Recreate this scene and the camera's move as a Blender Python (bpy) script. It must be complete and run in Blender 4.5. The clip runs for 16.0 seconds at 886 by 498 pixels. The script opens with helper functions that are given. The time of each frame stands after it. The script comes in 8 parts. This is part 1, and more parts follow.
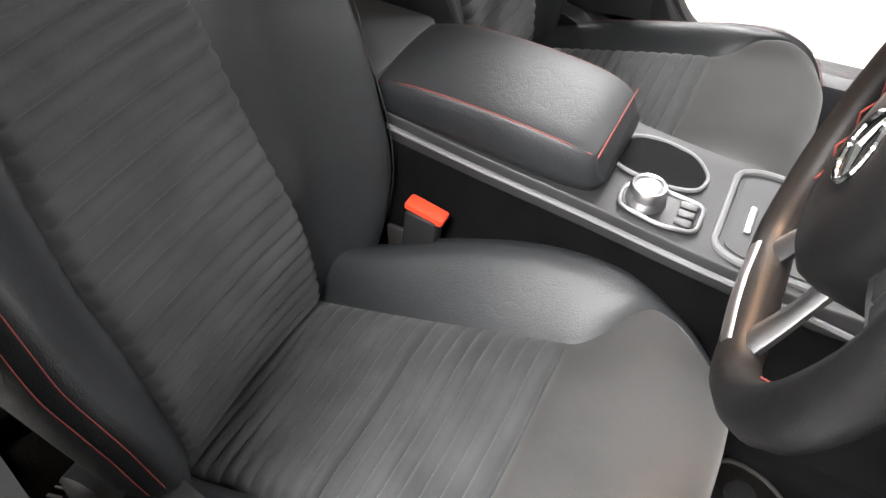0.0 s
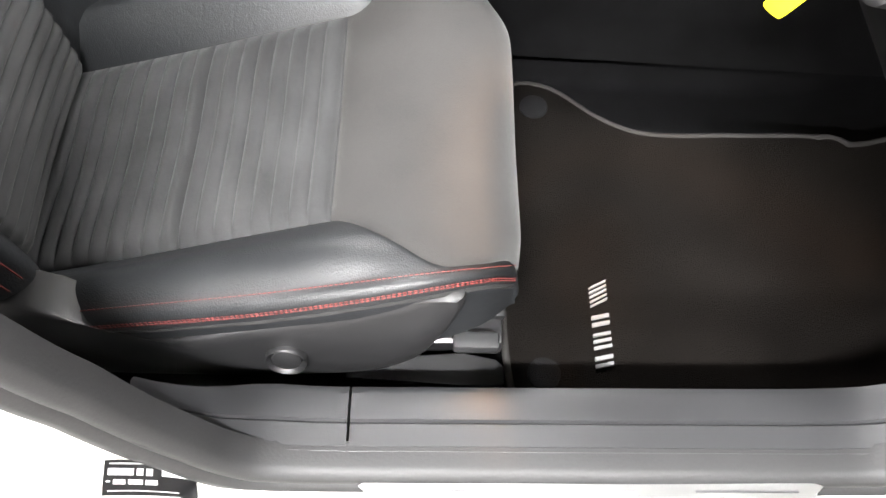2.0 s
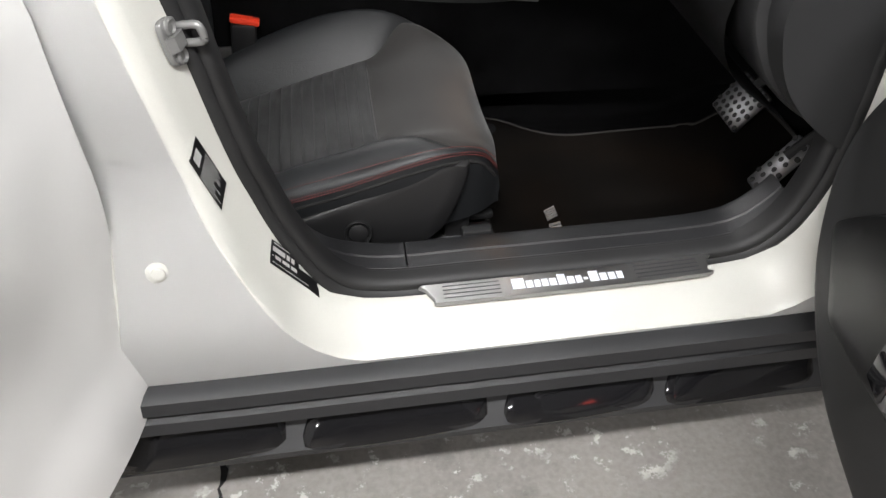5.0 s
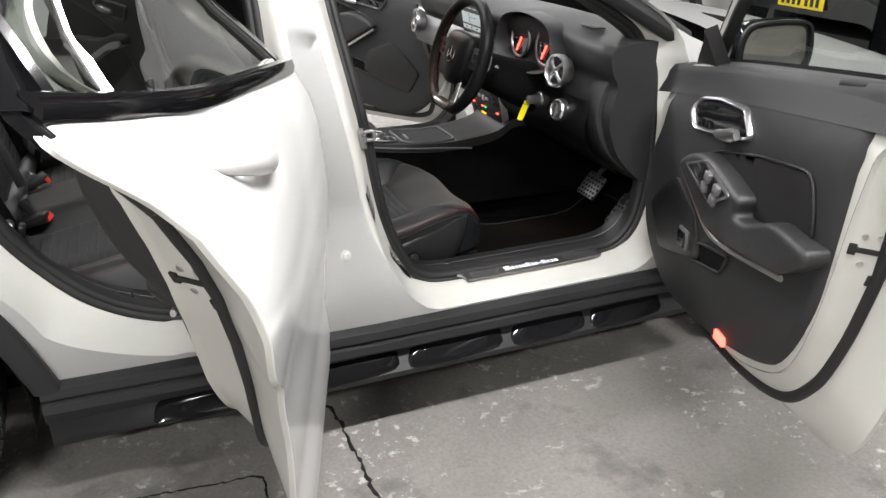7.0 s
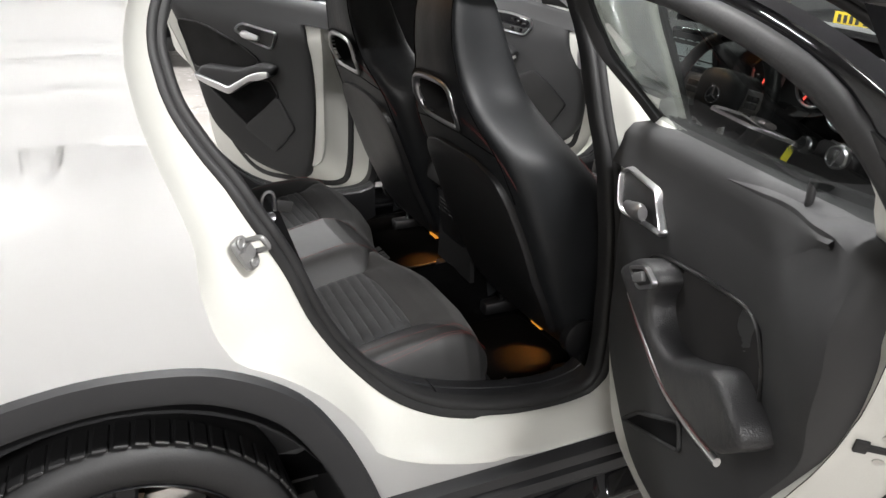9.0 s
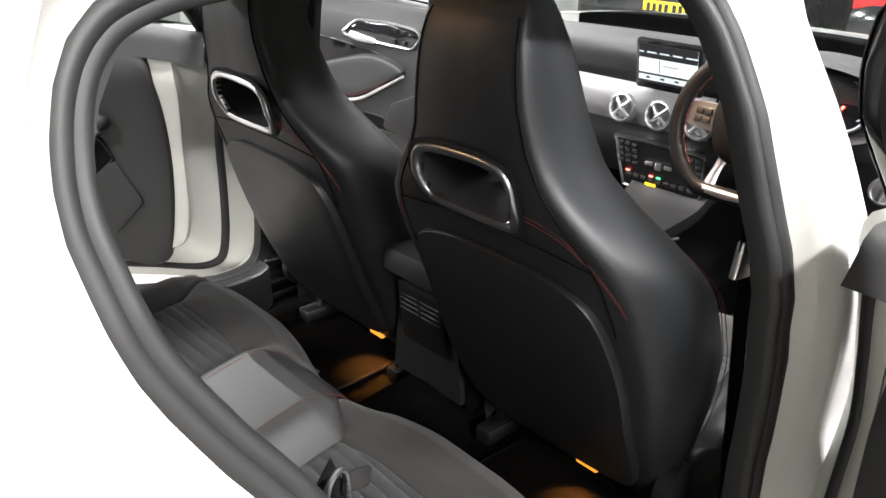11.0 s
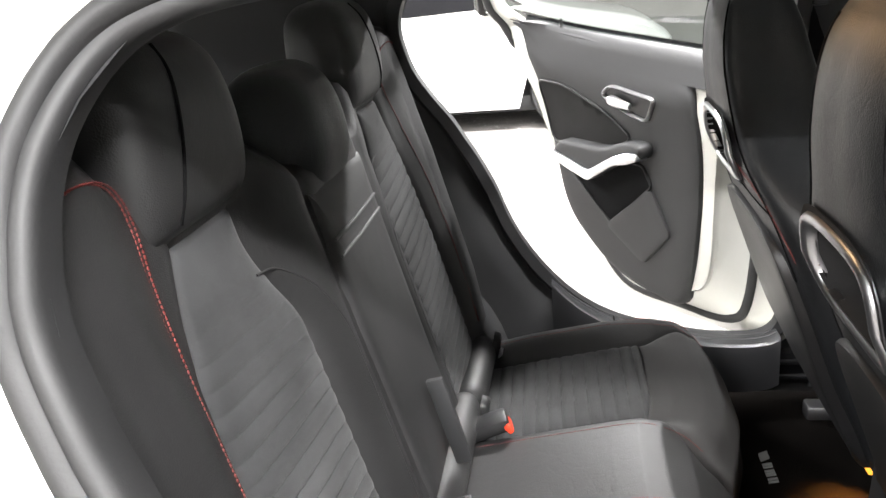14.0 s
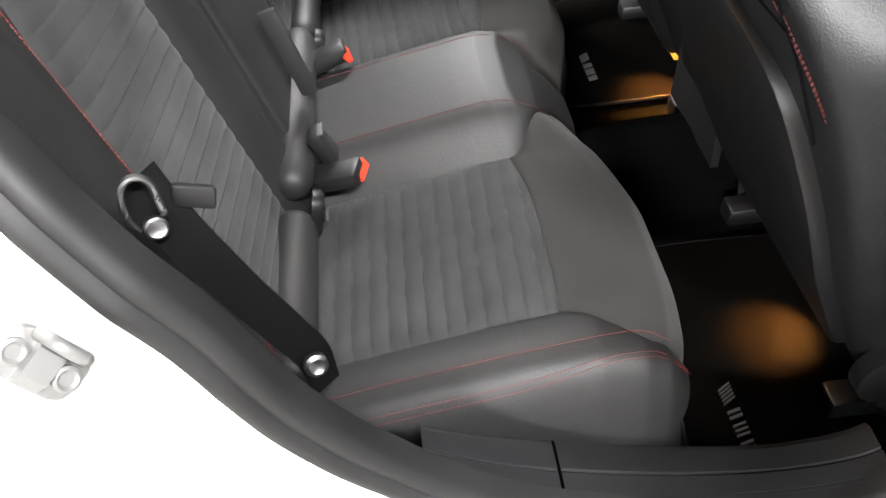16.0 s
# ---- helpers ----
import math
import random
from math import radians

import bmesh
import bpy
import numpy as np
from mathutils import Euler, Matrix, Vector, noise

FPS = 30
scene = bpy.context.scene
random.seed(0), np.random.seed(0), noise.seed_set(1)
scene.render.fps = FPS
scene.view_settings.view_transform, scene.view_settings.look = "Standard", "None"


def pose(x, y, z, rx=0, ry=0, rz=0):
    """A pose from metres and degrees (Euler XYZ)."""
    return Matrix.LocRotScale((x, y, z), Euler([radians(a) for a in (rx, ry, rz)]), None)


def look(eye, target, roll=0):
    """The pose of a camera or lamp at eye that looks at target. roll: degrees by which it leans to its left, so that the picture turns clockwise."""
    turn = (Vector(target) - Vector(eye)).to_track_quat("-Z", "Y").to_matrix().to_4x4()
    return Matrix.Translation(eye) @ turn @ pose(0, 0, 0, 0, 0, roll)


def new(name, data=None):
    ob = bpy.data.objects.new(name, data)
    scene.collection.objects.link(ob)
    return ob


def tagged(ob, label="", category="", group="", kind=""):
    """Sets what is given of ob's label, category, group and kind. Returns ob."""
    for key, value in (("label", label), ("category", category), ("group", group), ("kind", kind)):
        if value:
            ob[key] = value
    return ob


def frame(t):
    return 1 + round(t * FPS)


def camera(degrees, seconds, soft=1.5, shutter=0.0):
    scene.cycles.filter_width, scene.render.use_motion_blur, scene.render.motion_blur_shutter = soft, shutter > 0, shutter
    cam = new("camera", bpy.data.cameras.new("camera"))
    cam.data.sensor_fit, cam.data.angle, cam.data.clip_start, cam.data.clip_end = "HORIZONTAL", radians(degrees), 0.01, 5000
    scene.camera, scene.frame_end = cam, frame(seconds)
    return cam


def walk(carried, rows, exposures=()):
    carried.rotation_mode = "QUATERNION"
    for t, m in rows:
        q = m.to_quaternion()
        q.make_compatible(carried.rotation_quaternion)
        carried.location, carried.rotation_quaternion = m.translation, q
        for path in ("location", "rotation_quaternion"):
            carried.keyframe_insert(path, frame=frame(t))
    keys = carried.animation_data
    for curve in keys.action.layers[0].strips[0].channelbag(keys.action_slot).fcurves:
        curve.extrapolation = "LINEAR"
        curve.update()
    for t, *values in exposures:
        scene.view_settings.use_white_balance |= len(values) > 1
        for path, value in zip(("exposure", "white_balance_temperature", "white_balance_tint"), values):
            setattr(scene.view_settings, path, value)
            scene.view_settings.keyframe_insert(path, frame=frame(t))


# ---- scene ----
cam = camera(59.7, 16.0)
PATH = [
    (0, (1.625, -0.802, 1.296), (0.98, 0.445, -0.129), -0.4),
    (0.5, (1.614, -0.823, 1.299), (1.245, 0.405, -0.236), -0.2),
    (1, (1.606, -0.839, 1.293), (1.419, 0.329, -0.32), 1.2),
    (1.5, (1.6, -0.895, 1.265), (1.484, 0.139, -0.443), -4.1),
    (2, (1.604, -0.927, 1.259), (1.626, 0.012, -0.506), 1.8),
    (2.5, (1.619, -0.941, 1.258), (1.649, -0.028, -0.522), 1.6),
    (3, (1.623, -0.975, 1.246), (1.681, -0.05, -0.526), 2.9),
    (3.5, (1.608, -1.038, 1.242), (1.683, -0.022, -0.479), 2.3),
    (4, (1.547, -1.185, 1.262), (1.631, -0.112, -0.424), -0.3),
    (4.2, (1.54, -1.25, 1.266), (1.643, -0.105, -0.371), -0.3),
    (6.3, (0.99, -2.321, 1.446), (1.509, -0.603, 0.563), -1.4),
    (6.5, (0.9, -2.415, 1.463), (1.478, -0.7, 0.611), -1.7),
    (7, (0.713, -2.615, 1.465), (1.411, -0.941, 0.622), 0.4),
    (7.5, (0.433, -2.559, 1.463), (1.155, -0.884, 0.641), 0.9),
    (8, (0.212, -2.41, 1.468), (0.931, -0.736, 0.643), 0.7),
    (8.5, (0.133, -2.175, 1.457), (0.88, -0.51, 0.64), 0.9),
    (9, (0.051, -1.973, 1.481), (0.85, -0.333, 0.66), 1.2),
    (11.3, (0.042, -1.027, 1.439), (1.381, 0.215, 0.623), 1.7),
    (11.5, (0.053, -0.978, 1.431), (1.45, 0.204, 0.624), 2.1),
    (12, (0.084, -0.942, 1.418), (1.527, 0.182, 0.609), 2.4),
    (12.5, (0.214, -1.004, 1.406), (1.187, 0.57, 0.646), -0.0),
    (13, (0.443, -1.061, 1.404), (0.624, 0.794, 0.678), -2.8),
    (13.5, (0.553, -1.083, 1.388), (0.254, 0.774, 0.708), -6.3),
    (14, (0.562, -1.09, 1.382), (0.222, 0.76, 0.703), -5.3),
    (14.5, (0.555, -1.094, 1.379), (0.247, 0.623, 0.401), -3.8),
    (15, (0.554, -1.101, 1.366), (0.282, 0.39, 0.061), -4.5),
    (15.5, (0.56, -1.106, 1.361), (0.427, 0.293, -0.062), -2.8),
    (16, (0.53, -1.12, 1.35), (0.572, 0.261, -0.096), -5.9),
]
walk(cam, [(t, look(e, g, r)) for t, e, g, r in PATH],
     [(0, 1.15), (0.6, 1.15), (1.5, 1.8), (2.5, 0.88), (3.5, -0.1), (4.2, -0.8), (6.3, -0.7), (7.0, -0.95), (8.0, -1.0), (9.2, -0.42), (11.3, 0.55), (12.5, 1.4), (13.5, 1.27), (14, 1.0), (14.5, 0.82), (15, 0.92), (16, 0.75)])

# ---- world and lamps: a closed workshop under fluorescent tubes ----
world = bpy.data.worlds.new("workshop_air")
world.use_nodes = True
world.node_tree.nodes["Background"].inputs[0].default_value = (0.9, 0.95, 1.0, 1)
world.node_tree.nodes["Background"].inputs[1].default_value = 0.01
scene.world = world
GROUND = 0.03


def area_lamp(name, m, sx, sy, watts, colour):
    data = bpy.data.lights.new(name, "AREA")
    data.shape, data.size, data.size_y, data.energy, data.color = "RECTANGLE", sx, sy, watts, colour
    ob = new(name, data)
    ob.matrix_world = m
    return ob


def spot_lamp(name, eye, target, watts, colour, degrees, blend=0.6, radius=0.01):
    data = bpy.data.lights.new(name, "SPOT")
    data.energy, data.color, data.spot_size, data.spot_blend, data.shadow_soft_size = watts, colour, radians(degrees), blend, radius
    ob = new(name, data)
    ob.matrix_world = look(eye, target)
    return ob


TUBE_WHITE = (1.0, 0.985, 0.982)
TUBE_X = (-2.6, 0.9, 4.4)
TUBE_WATTS = {-2.3: (430, 310, 55), 0.6: (150, 185, 75), 3.6: (330, 330, 330)}
TUBES = [(x, y) for y in (-2.3, 0.6, 3.6) for x in TUBE_X]
# unseen tubes off the grid, placed to brighten the body side and front seat
TUBES[0], TUBES[1] = (-1.2, -4.6), (1.40, -2.3)
for (tx, ty), watts in zip(TUBES, [w for y in (-2.3, 0.6, 3.6) for w in TUBE_WATTS[y]]):
    area_lamp("tube_lamp", pose(tx, ty, 3.08), 1.5, 0.16, watts, TUBE_WHITE)
AMBER = (1.0, 0.42, 0.08)
# courtesy lamps in the roof and under the front seats
spot_lamp("roof_lamp", (0.62, -0.06, 1.41), (0.86, -0.3, 1.0), 1.7, (1.0, 0.62, 0.32), 120, 0.8, 0.09)
spot_lamp("roof_lamp", (1.60, -0.06, 1.40), (1.73, -0.27, 0.97), 34.0, (1.0, 0.50, 0.17), 34, 0.5, 0.03)
for ly in (-0.435, 0.235):
    spot_lamp("footwell_lamp", (1.095, ly, 0.425), (1.06, ly, 0.33), 6.0, AMBER, 85, 0.7)

# ---- materials ----
def material(name):
    m = bpy.data.materials.new(name)
    m.use_nodes = True
    nt = m.node_tree
    return m, nt, nt.nodes["Principled BSDF"]


def node(nt, kind, **values):
    n = nt.nodes.new(kind)
    for k, v in values.items():
        if k == "op":
            n.operation = v
        else:
            n.inputs[k.replace("_", " ")].default_value = v
    return n


def surface(name, colour, rough=0.5, metal=0.0, vary=0.15, scale=8.0, fine=200.0, bump=0.1, stain=None, coat=0.0, sheen=0.0, spec=0.5, depth=0.001):
    """Colour that varies at two scales, with a fine relief."""
    m, nt, bsdf = material(name)
    co = nt.nodes.new("ShaderNodeTexCoord").outputs["Object"]
    large = node(nt, "ShaderNodeTexNoise", Scale=scale, Detail=5.0)
    small = node(nt, "ShaderNodeTexNoise", Scale=fine, Detail=3.0)
    nt.links.new(co, large.inputs["Vector"])
    nt.links.new(co, small.inputs["Vector"])
    ramp = nt.nodes.new("ShaderNodeValToRGB")
    dark = stain or tuple(c * (1 - vary) for c in colour)
    light = tuple(min(1, c * (1 + vary * 0.6)) for c in colour)
    ramp.color_ramp.elements[0].position, ramp.color_ramp.elements[0].color = 0.32, (*dark, 1)
    ramp.color_ramp.elements[1].position, ramp.color_ramp.elements[1].color = 0.66, (*light, 1)
    mix = node(nt, "ShaderNodeMath", op="MULTIPLY_ADD")
    mix.inputs[1].default_value = 0.35
    nt.links.new(small.outputs["Fac"], mix.inputs[0])
    half = node(nt, "ShaderNodeMath", op="MULTIPLY")
    half.inputs[1].default_value = 0.65
    nt.links.new(large.outputs["Fac"], half.inputs[0])
    nt.links.new(half.outputs[0], mix.inputs[2])
    nt.links.new(mix.outputs[0], ramp.inputs["Fac"])
    nt.links.new(ramp.outputs[0], bsdf.inputs["Base Color"])
    rr = node(nt, "ShaderNodeMapRange")
    rr.inputs["To Min"].default_value, rr.inputs["To Max"].default_value = max(0.02, rough * 0.88), min(1, rough * 1.12)
    nt.links.new(large.outputs["Fac"], rr.inputs["Value"])
    nt.links.new(rr.outputs[0], bsdf.inputs["Roughness"])
    bsdf.inputs["Metallic"].default_value = metal
    bsdf.inputs["Coat Weight"].default_value = coat
    bsdf.inputs["Coat Roughness"].default_value = 0.04
    bsdf.inputs["Sheen Weight"].default_value = sheen
    bsdf.inputs["Sheen Roughness"].default_value = 0.5
    bsdf.inputs["Specular IOR Level"].default_value = spec
    if bump:
        b = node(nt, "ShaderNodeBump", Strength=bump, Distance=depth)
        nt.links.new(small.outputs["Fac"], b.inputs["Height"])
        nt.links.new(b.outputs[0], bsdf.inputs["Normal"])
    return m


def leather(name, colour, rough=0.42, cells=420.0, strength=0.35, spec=0.5):
    m = surface(name, colour, rough, 0, 0.25, 6, 60, 0, spec=spec)
    nt = m.node_tree
    bsdf = nt.nodes["Principled BSDF"]
    co = nt.nodes.new("ShaderNodeTexCoord").outputs["Object"]
    v = node(nt, "ShaderNodeTexVoronoi", Scale=cells)
    n = node(nt, "ShaderNodeTexNoise", Scale=30.0, Detail=4.0)
    nt.links.new(co, v.inputs["Vector"])
    nt.links.new(co, n.inputs["Vector"])
    a = node(nt, "ShaderNodeMath", op="MULTIPLY_ADD")
    a.inputs[1].default_value = 0.8
    nt.links.new(n.outputs["Fac"], a.inputs[0])
    nt.links.new(v.outputs["Distance"], a.inputs[2])
    # fine creases where a slow noise crosses its middle
    c = node(nt, "ShaderNodeTexNoise", Scale=22.0, Detail=2.0)
    nt.links.new(co, c.inputs["Vector"])
    d = node(nt, "ShaderNodeMath", op="SUBTRACT")
    d.inputs[1].default_value = 0.5
    nt.links.new(c.outputs["Fac"], d.inputs[0])
    e = node(nt, "ShaderNodeMath", op="ABSOLUTE")
    nt.links.new(d.outputs[0], e.inputs[0])
    g = node(nt, "ShaderNodeMath", op="MINIMUM")
    g.inputs[1].default_value = 0.05
    nt.links.new(e.outputs[0], g.inputs[0])
    h = node(nt, "ShaderNodeMath", op="MULTIPLY_ADD")
    h.inputs[1].default_value = 9.0
    nt.links.new(g.outputs[0], h.inputs[0])
    nt.links.new(a.outputs[0], h.inputs[2])
    b = node(nt, "ShaderNodeBump", Strength=strength, Distance=0.0012)
    nt.links.new(h.outputs[0], b.inputs["Height"])
    nt.links.new(b.outputs[0], bsdf.inputs["Normal"])
    return m


def glow(name, colour, strength):
    m, nt, bsdf = material(name)
    bsdf.inputs["Base Color"].default_value = (*[min(1, c * 0.6) for c in colour], 1)
    bsdf.inputs["Emission Color"].default_value = (*colour, 1)
    bsdf.inputs["Emission Strength"].default_value = strength
    return m


def glass(name, tint, rough=0.0):
    m, nt, bsdf = material(name)
    out = nt.nodes["Material Output"]
    clear = node(nt, "ShaderNodeBsdfTransparent", Color=(*tint, 1))
    gloss = node(nt, "ShaderNodeBsdfGlossy", Roughness=rough)
    fres = node(nt, "ShaderNodeLayerWeight", Blend=0.5)
    steep = node(nt, "ShaderNodeMath", op="POWER")
    steep.inputs[1].default_value = 5.0
    nt.links.new(fres.outputs["Facing"], steep.inputs[0])
    share = node(nt, "ShaderNodeMath", op="MULTIPLY_ADD")
    share.inputs[1].default_value, share.inputs[2].default_value = 0.88, 0.07
    nt.links.new(steep.outputs[0], share.inputs[0])
    mix = nt.nodes.new("ShaderNodeMixShader")
    nt.links.new(share.outputs[0], mix.inputs[0])
    nt.links.new(clear.outputs[0], mix.inputs[1])
    nt.links.new(gloss.outputs[0], mix.inputs[2])
    nt.links.new(mix.outputs[0], out.inputs["Surface"])
    return m


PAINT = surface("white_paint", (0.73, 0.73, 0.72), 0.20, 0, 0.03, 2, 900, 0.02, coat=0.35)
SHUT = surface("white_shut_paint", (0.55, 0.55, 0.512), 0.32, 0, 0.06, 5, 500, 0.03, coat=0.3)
LEATHER = leather("black_leather", (0.0115, 0.0125, 0.0138), 0.49, 520, 0.24, 0.4)
SMOOTH_LEATHER = leather("smooth_black_leather", (0.006, 0.006, 0.0063), 0.42, 700, 0.12, 0.12)
BENCH_LEATHER = leather("matt_bench_leather", (0.0150, 0.0148, 0.0150), 0.55, 520, 0.2)
LEATHER_GREY = leather("grey_leather", (0.021, 0.021, 0.022), 0.45)
SUEDE = surface("dark_microfibre", (0.028, 0.0270, 0.0262), 0.92, 0, 0.25, 9, 700, 0.35, sheen=0.12, spec=0.2)
RIBBED = surface("ribbed_fabric", (0.031, 0.0315, 0.0323), 0.88, 0, 0.45, 14, 900, 0.3, sheen=0.08, spec=0.3)
DARK_CLOTH = surface("dark_trim_cloth", (0.018, 0.0175, 0.0175), 0.9, 0, 0.3, 14, 700, 0.35, spec=0.2)
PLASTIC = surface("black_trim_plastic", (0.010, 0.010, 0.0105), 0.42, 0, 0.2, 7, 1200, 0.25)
SOFT = surface("dark_grey_soft_plastic", (0.017, 0.0173, 0.0182), 0.62, 0, 0.15, 6, 1500, 0.35)
TREAD = surface("grooved_sill_plastic", (0.013, 0.0133, 0.0145), 0.42, 0, 0.2, 9, 1200, 0.25)
GREY_TRIM = surface("mid_grey_trim", (0.10, 0.10, 0.102), 0.55, 0, 0.1, 6, 1400, 0.25)
RUBBER = surface("black_rubber", (0.010, 0.010, 0.0105), 0.6, 0, 0.3, 12, 300, 0.2)
CLAD = surface("unpainted_cladding", (0.016, 0.0165, 0.018), 0.5, 0, 0.15, 5, 1100, 0.3)
GLOSS_BLACK = surface("gloss_black", (0.008, 0.008, 0.009), 0.08, 0, 0.1, 5, 300, 0)
CARPET = surface("black_carpet", (0.007, 0.007, 0.0075), 0.98, 0, 0.4, 20, 900, 0.9, sheen=0.0, spec=0.1, depth=0.003)
MAT = surface("charcoal_mat_pile", (0.0052, 0.0045, 0.0040), 0.98, 0, 0.45, 7, 700, 0.9, sheen=0.0, spec=0.02, depth=0.003)
MAT_EDGE = surface("mat_binding", (0.0085, 0.0072, 0.0065), 0.9, 0, 0.3, 30, 500, 0.4)
SILVER = surface("satin_silver", (0.62, 0.62, 0.63), 0.30, 1.0, 0.05, 10, 500, 0.02)
DARK_SILVER = surface("dark_satin_metal", (0.30, 0.30, 0.31), 0.35, 1.0, 0.05, 10, 500, 0.02)
CHROME = surface("chrome", (0.85, 0.85, 0.86), 0.08, 1.0, 0.02, 10, 500, 0)
DASH_SILVER = surface("brushed_dash_panel", (0.42, 0.42, 0.43), 0.4, 0.6, 0.08, 12, 800, 0.1)
RED_THREAD = surface("red_stitching", (0.11, 0.013, 0.010), 0.7, 0, 0.25, 60, 500, 0.2)
DARK_THREAD = surface("black_stitching", (0.012, 0.012, 0.012), 0.8, 0, 0.2, 60, 500, 0.2)
RED_PLASTIC = surface("red_buckle_plastic", (0.75, 0.05, 0.02), 0.4, 0, 0.1, 20, 400, 0.05)
YELLOW = surface("yellow_plastic", (0.80, 0.72, 0.02), 0.4, 0, 0.08, 30, 400, 0.05)
LETTER = surface("white_lettering", (0.75, 0.75, 0.74), 0.45, 0, 0.05, 40, 400, 0)
MAT_LETTER = surface("silver_mat_thread", (0.14, 0.14, 0.14), 0.5, 0, 0.1, 40, 600, 0.1)
LABEL = surface("black_label_film", (0.012, 0.012, 0.013), 0.3, 0, 0.1, 30, 400, 0)
TYRE = surface("tyre_rubber", (0.011, 0.011, 0.0115), 0.55, 0, 0.35, 9, 250, 0.3)
RIM = surface("black_alloy", (0.014, 0.014, 0.015), 0.22, 0.3, 0.2, 9, 400, 0.05)
STEEL = surface("brushed_steel", (0.55, 0.54, 0.52), 0.32, 1.0, 0.2, 9, 400, 0.05)
RUST = surface("brake_disc_iron", (0.22, 0.17, 0.13), 0.5, 0.8, 0.3, 14, 400, 0.1)
STRIKER = surface("pale_striker_metal", (0.20, 0.20, 0.197), 0.35, 0.35, 0.08, 20, 500, 0.04)
BELT = surface("belt_webbing", (0.004, 0.004, 0.0043), 0.9, 0, 0.2, 30, 900, 0.5, spec=0.08)
HEADLINER = surface("grey_headliner", (0.30, 0.30, 0.29), 0.95, 0, 0.1, 6, 900, 0.4)
SCREEN = glow("lit_screen", (0.55, 0.62, 0.62), 0.9)
RED_LAMP = glow("red_door_lamp", (1.0, 0.10, 0.07), 9.0)
GREEN_LAMP = glow("green_button_lamp", (0.1, 1.0, 0.3), 2.5)
AMBER_LAMP = glow("amber_button_lamp", (1.0, 0.55, 0.02), 3.0)
AMBER_LENS = glow("amber_footwell_lens", (1.0, 0.38, 0.04), 0.8)
GLASS = glass("clear_glass", (0.80, 0.86, 0.83))
TINTED = glass("tinted_glass", (0.22, 0.24, 0.23))
MIRROR = surface("mirror_glass", (0.8, 0.82, 0.82), 0.02, 1.0, 0.0, 5, 100, 0)


# ---- building blocks ----
def curve_pts(pts, n, closed=False):
    """Points at even steps along a smooth curve through pts."""
    p = np.array([tuple(q) for q in pts], float)
    k = len(p)
    segs = k if closed else k - 1
    out = []
    for i in range(segs):
        if closed:
            a, b, c, d = p[(i - 1) % k], p[i], p[(i + 1) % k], p[(i + 2) % k]
        else:
            b, c = p[i], p[i + 1]
            a = p[i - 1] if i else 2 * b - c
            d = p[i + 2] if i + 2 < k else 2 * c - b
        for j in range(12):
            t = j / 12
            out.append(0.5 * (2 * b + (c - a) * t + (2 * a - 5 * b + 4 * c - d) * t * t + (3 * b - a - 3 * c + d) * t ** 3))
    out.append(p[0] if closed else p[-1])
    out = np.array(out)
    s = np.concatenate([[0], np.cumsum(np.linalg.norm(np.diff(out, axis=0), axis=1))])
    want = np.linspace(0, s[-1], n + 1)[:-1] if closed else np.linspace(0, s[-1], n)
    return np.stack([np.interp(want, s, out[:, i]) for i in range(p.shape[1])], 1)


def rows(bm, grid, close_u=False, close_v=False, cap=False):
    """A skin over rows of points (rows along v, points along u)."""
    g = [[bm.verts.new(tuple(q)) for q in r] for r in grid]
    nv, nu = len(g), len(g[0])
    for j in range(nv if close_v else nv - 1):
        for i in range(nu if close_u else nu - 1):
            q = (g[j][i], g[j][(i + 1) % nu], g[(j + 1) % nv][(i + 1) % nu], g[(j + 1) % nv][i])
            if len(set(q)) == 4:
                bm.faces.new(q)
    if cap:
        for r in (g[0], g[-1]):
            try:
                bm.faces.new(r)
            except ValueError:
                pass
    return g


def patch(bm, ctrl, nu, nv, close_u=False, close_v=False, cap=False):
    """A smooth skin through a net of control points, ctrl[v][u]."""
    a = [curve_pts(r, nu, close_u) for r in ctrl]
    cols = [curve_pts([r[i] for r in a], nv, close_v) for i in range(nu)]
    return rows(bm, [[cols[i][j] for i in range(nu)] for j in range(nv)], close_u, close_v, cap)


def even_patch(bm, ctrl, nu, nv, close_u=False, cap=False):
    """As patch, but rows keep their own parameter, so that lines across run through like control points."""
    def run(r, n, closed):
        k = len(r)
        p = np.array([tuple(q) for q in r], float)
        out = []
        segs = k if closed else k - 1
        for s in np.linspace(0, segs, n + 1)[:-1] if closed else np.linspace(0, segs, n):
            i = min(int(s), segs - 1)
            t = s - i
            if closed:
                a, b, c, d = p[(i - 1) % k], p[i], p[(i + 1) % k], p[(i + 2) % k]
            else:
                b, c = p[i], p[i + 1]
                a = p[i - 1] if i else 2 * b - c
                d = p[i + 2] if i + 2 < k else 2 * c - b
            out.append(0.5 * (2 * b + (c - a) * t + (2 * a - 5 * b + 4 * c - d) * t * t + (3 * b - a - 3 * c + d) * t ** 3))
        return out
    a = [run(r, nu, close_u) for r in ctrl]
    cols = [run([r[i] for r in a], nv, False) for i in range(nu)]
    return rows(bm, [[cols[i][j] for i in range(nu)] for j in range(nv)], close_u, False, cap)


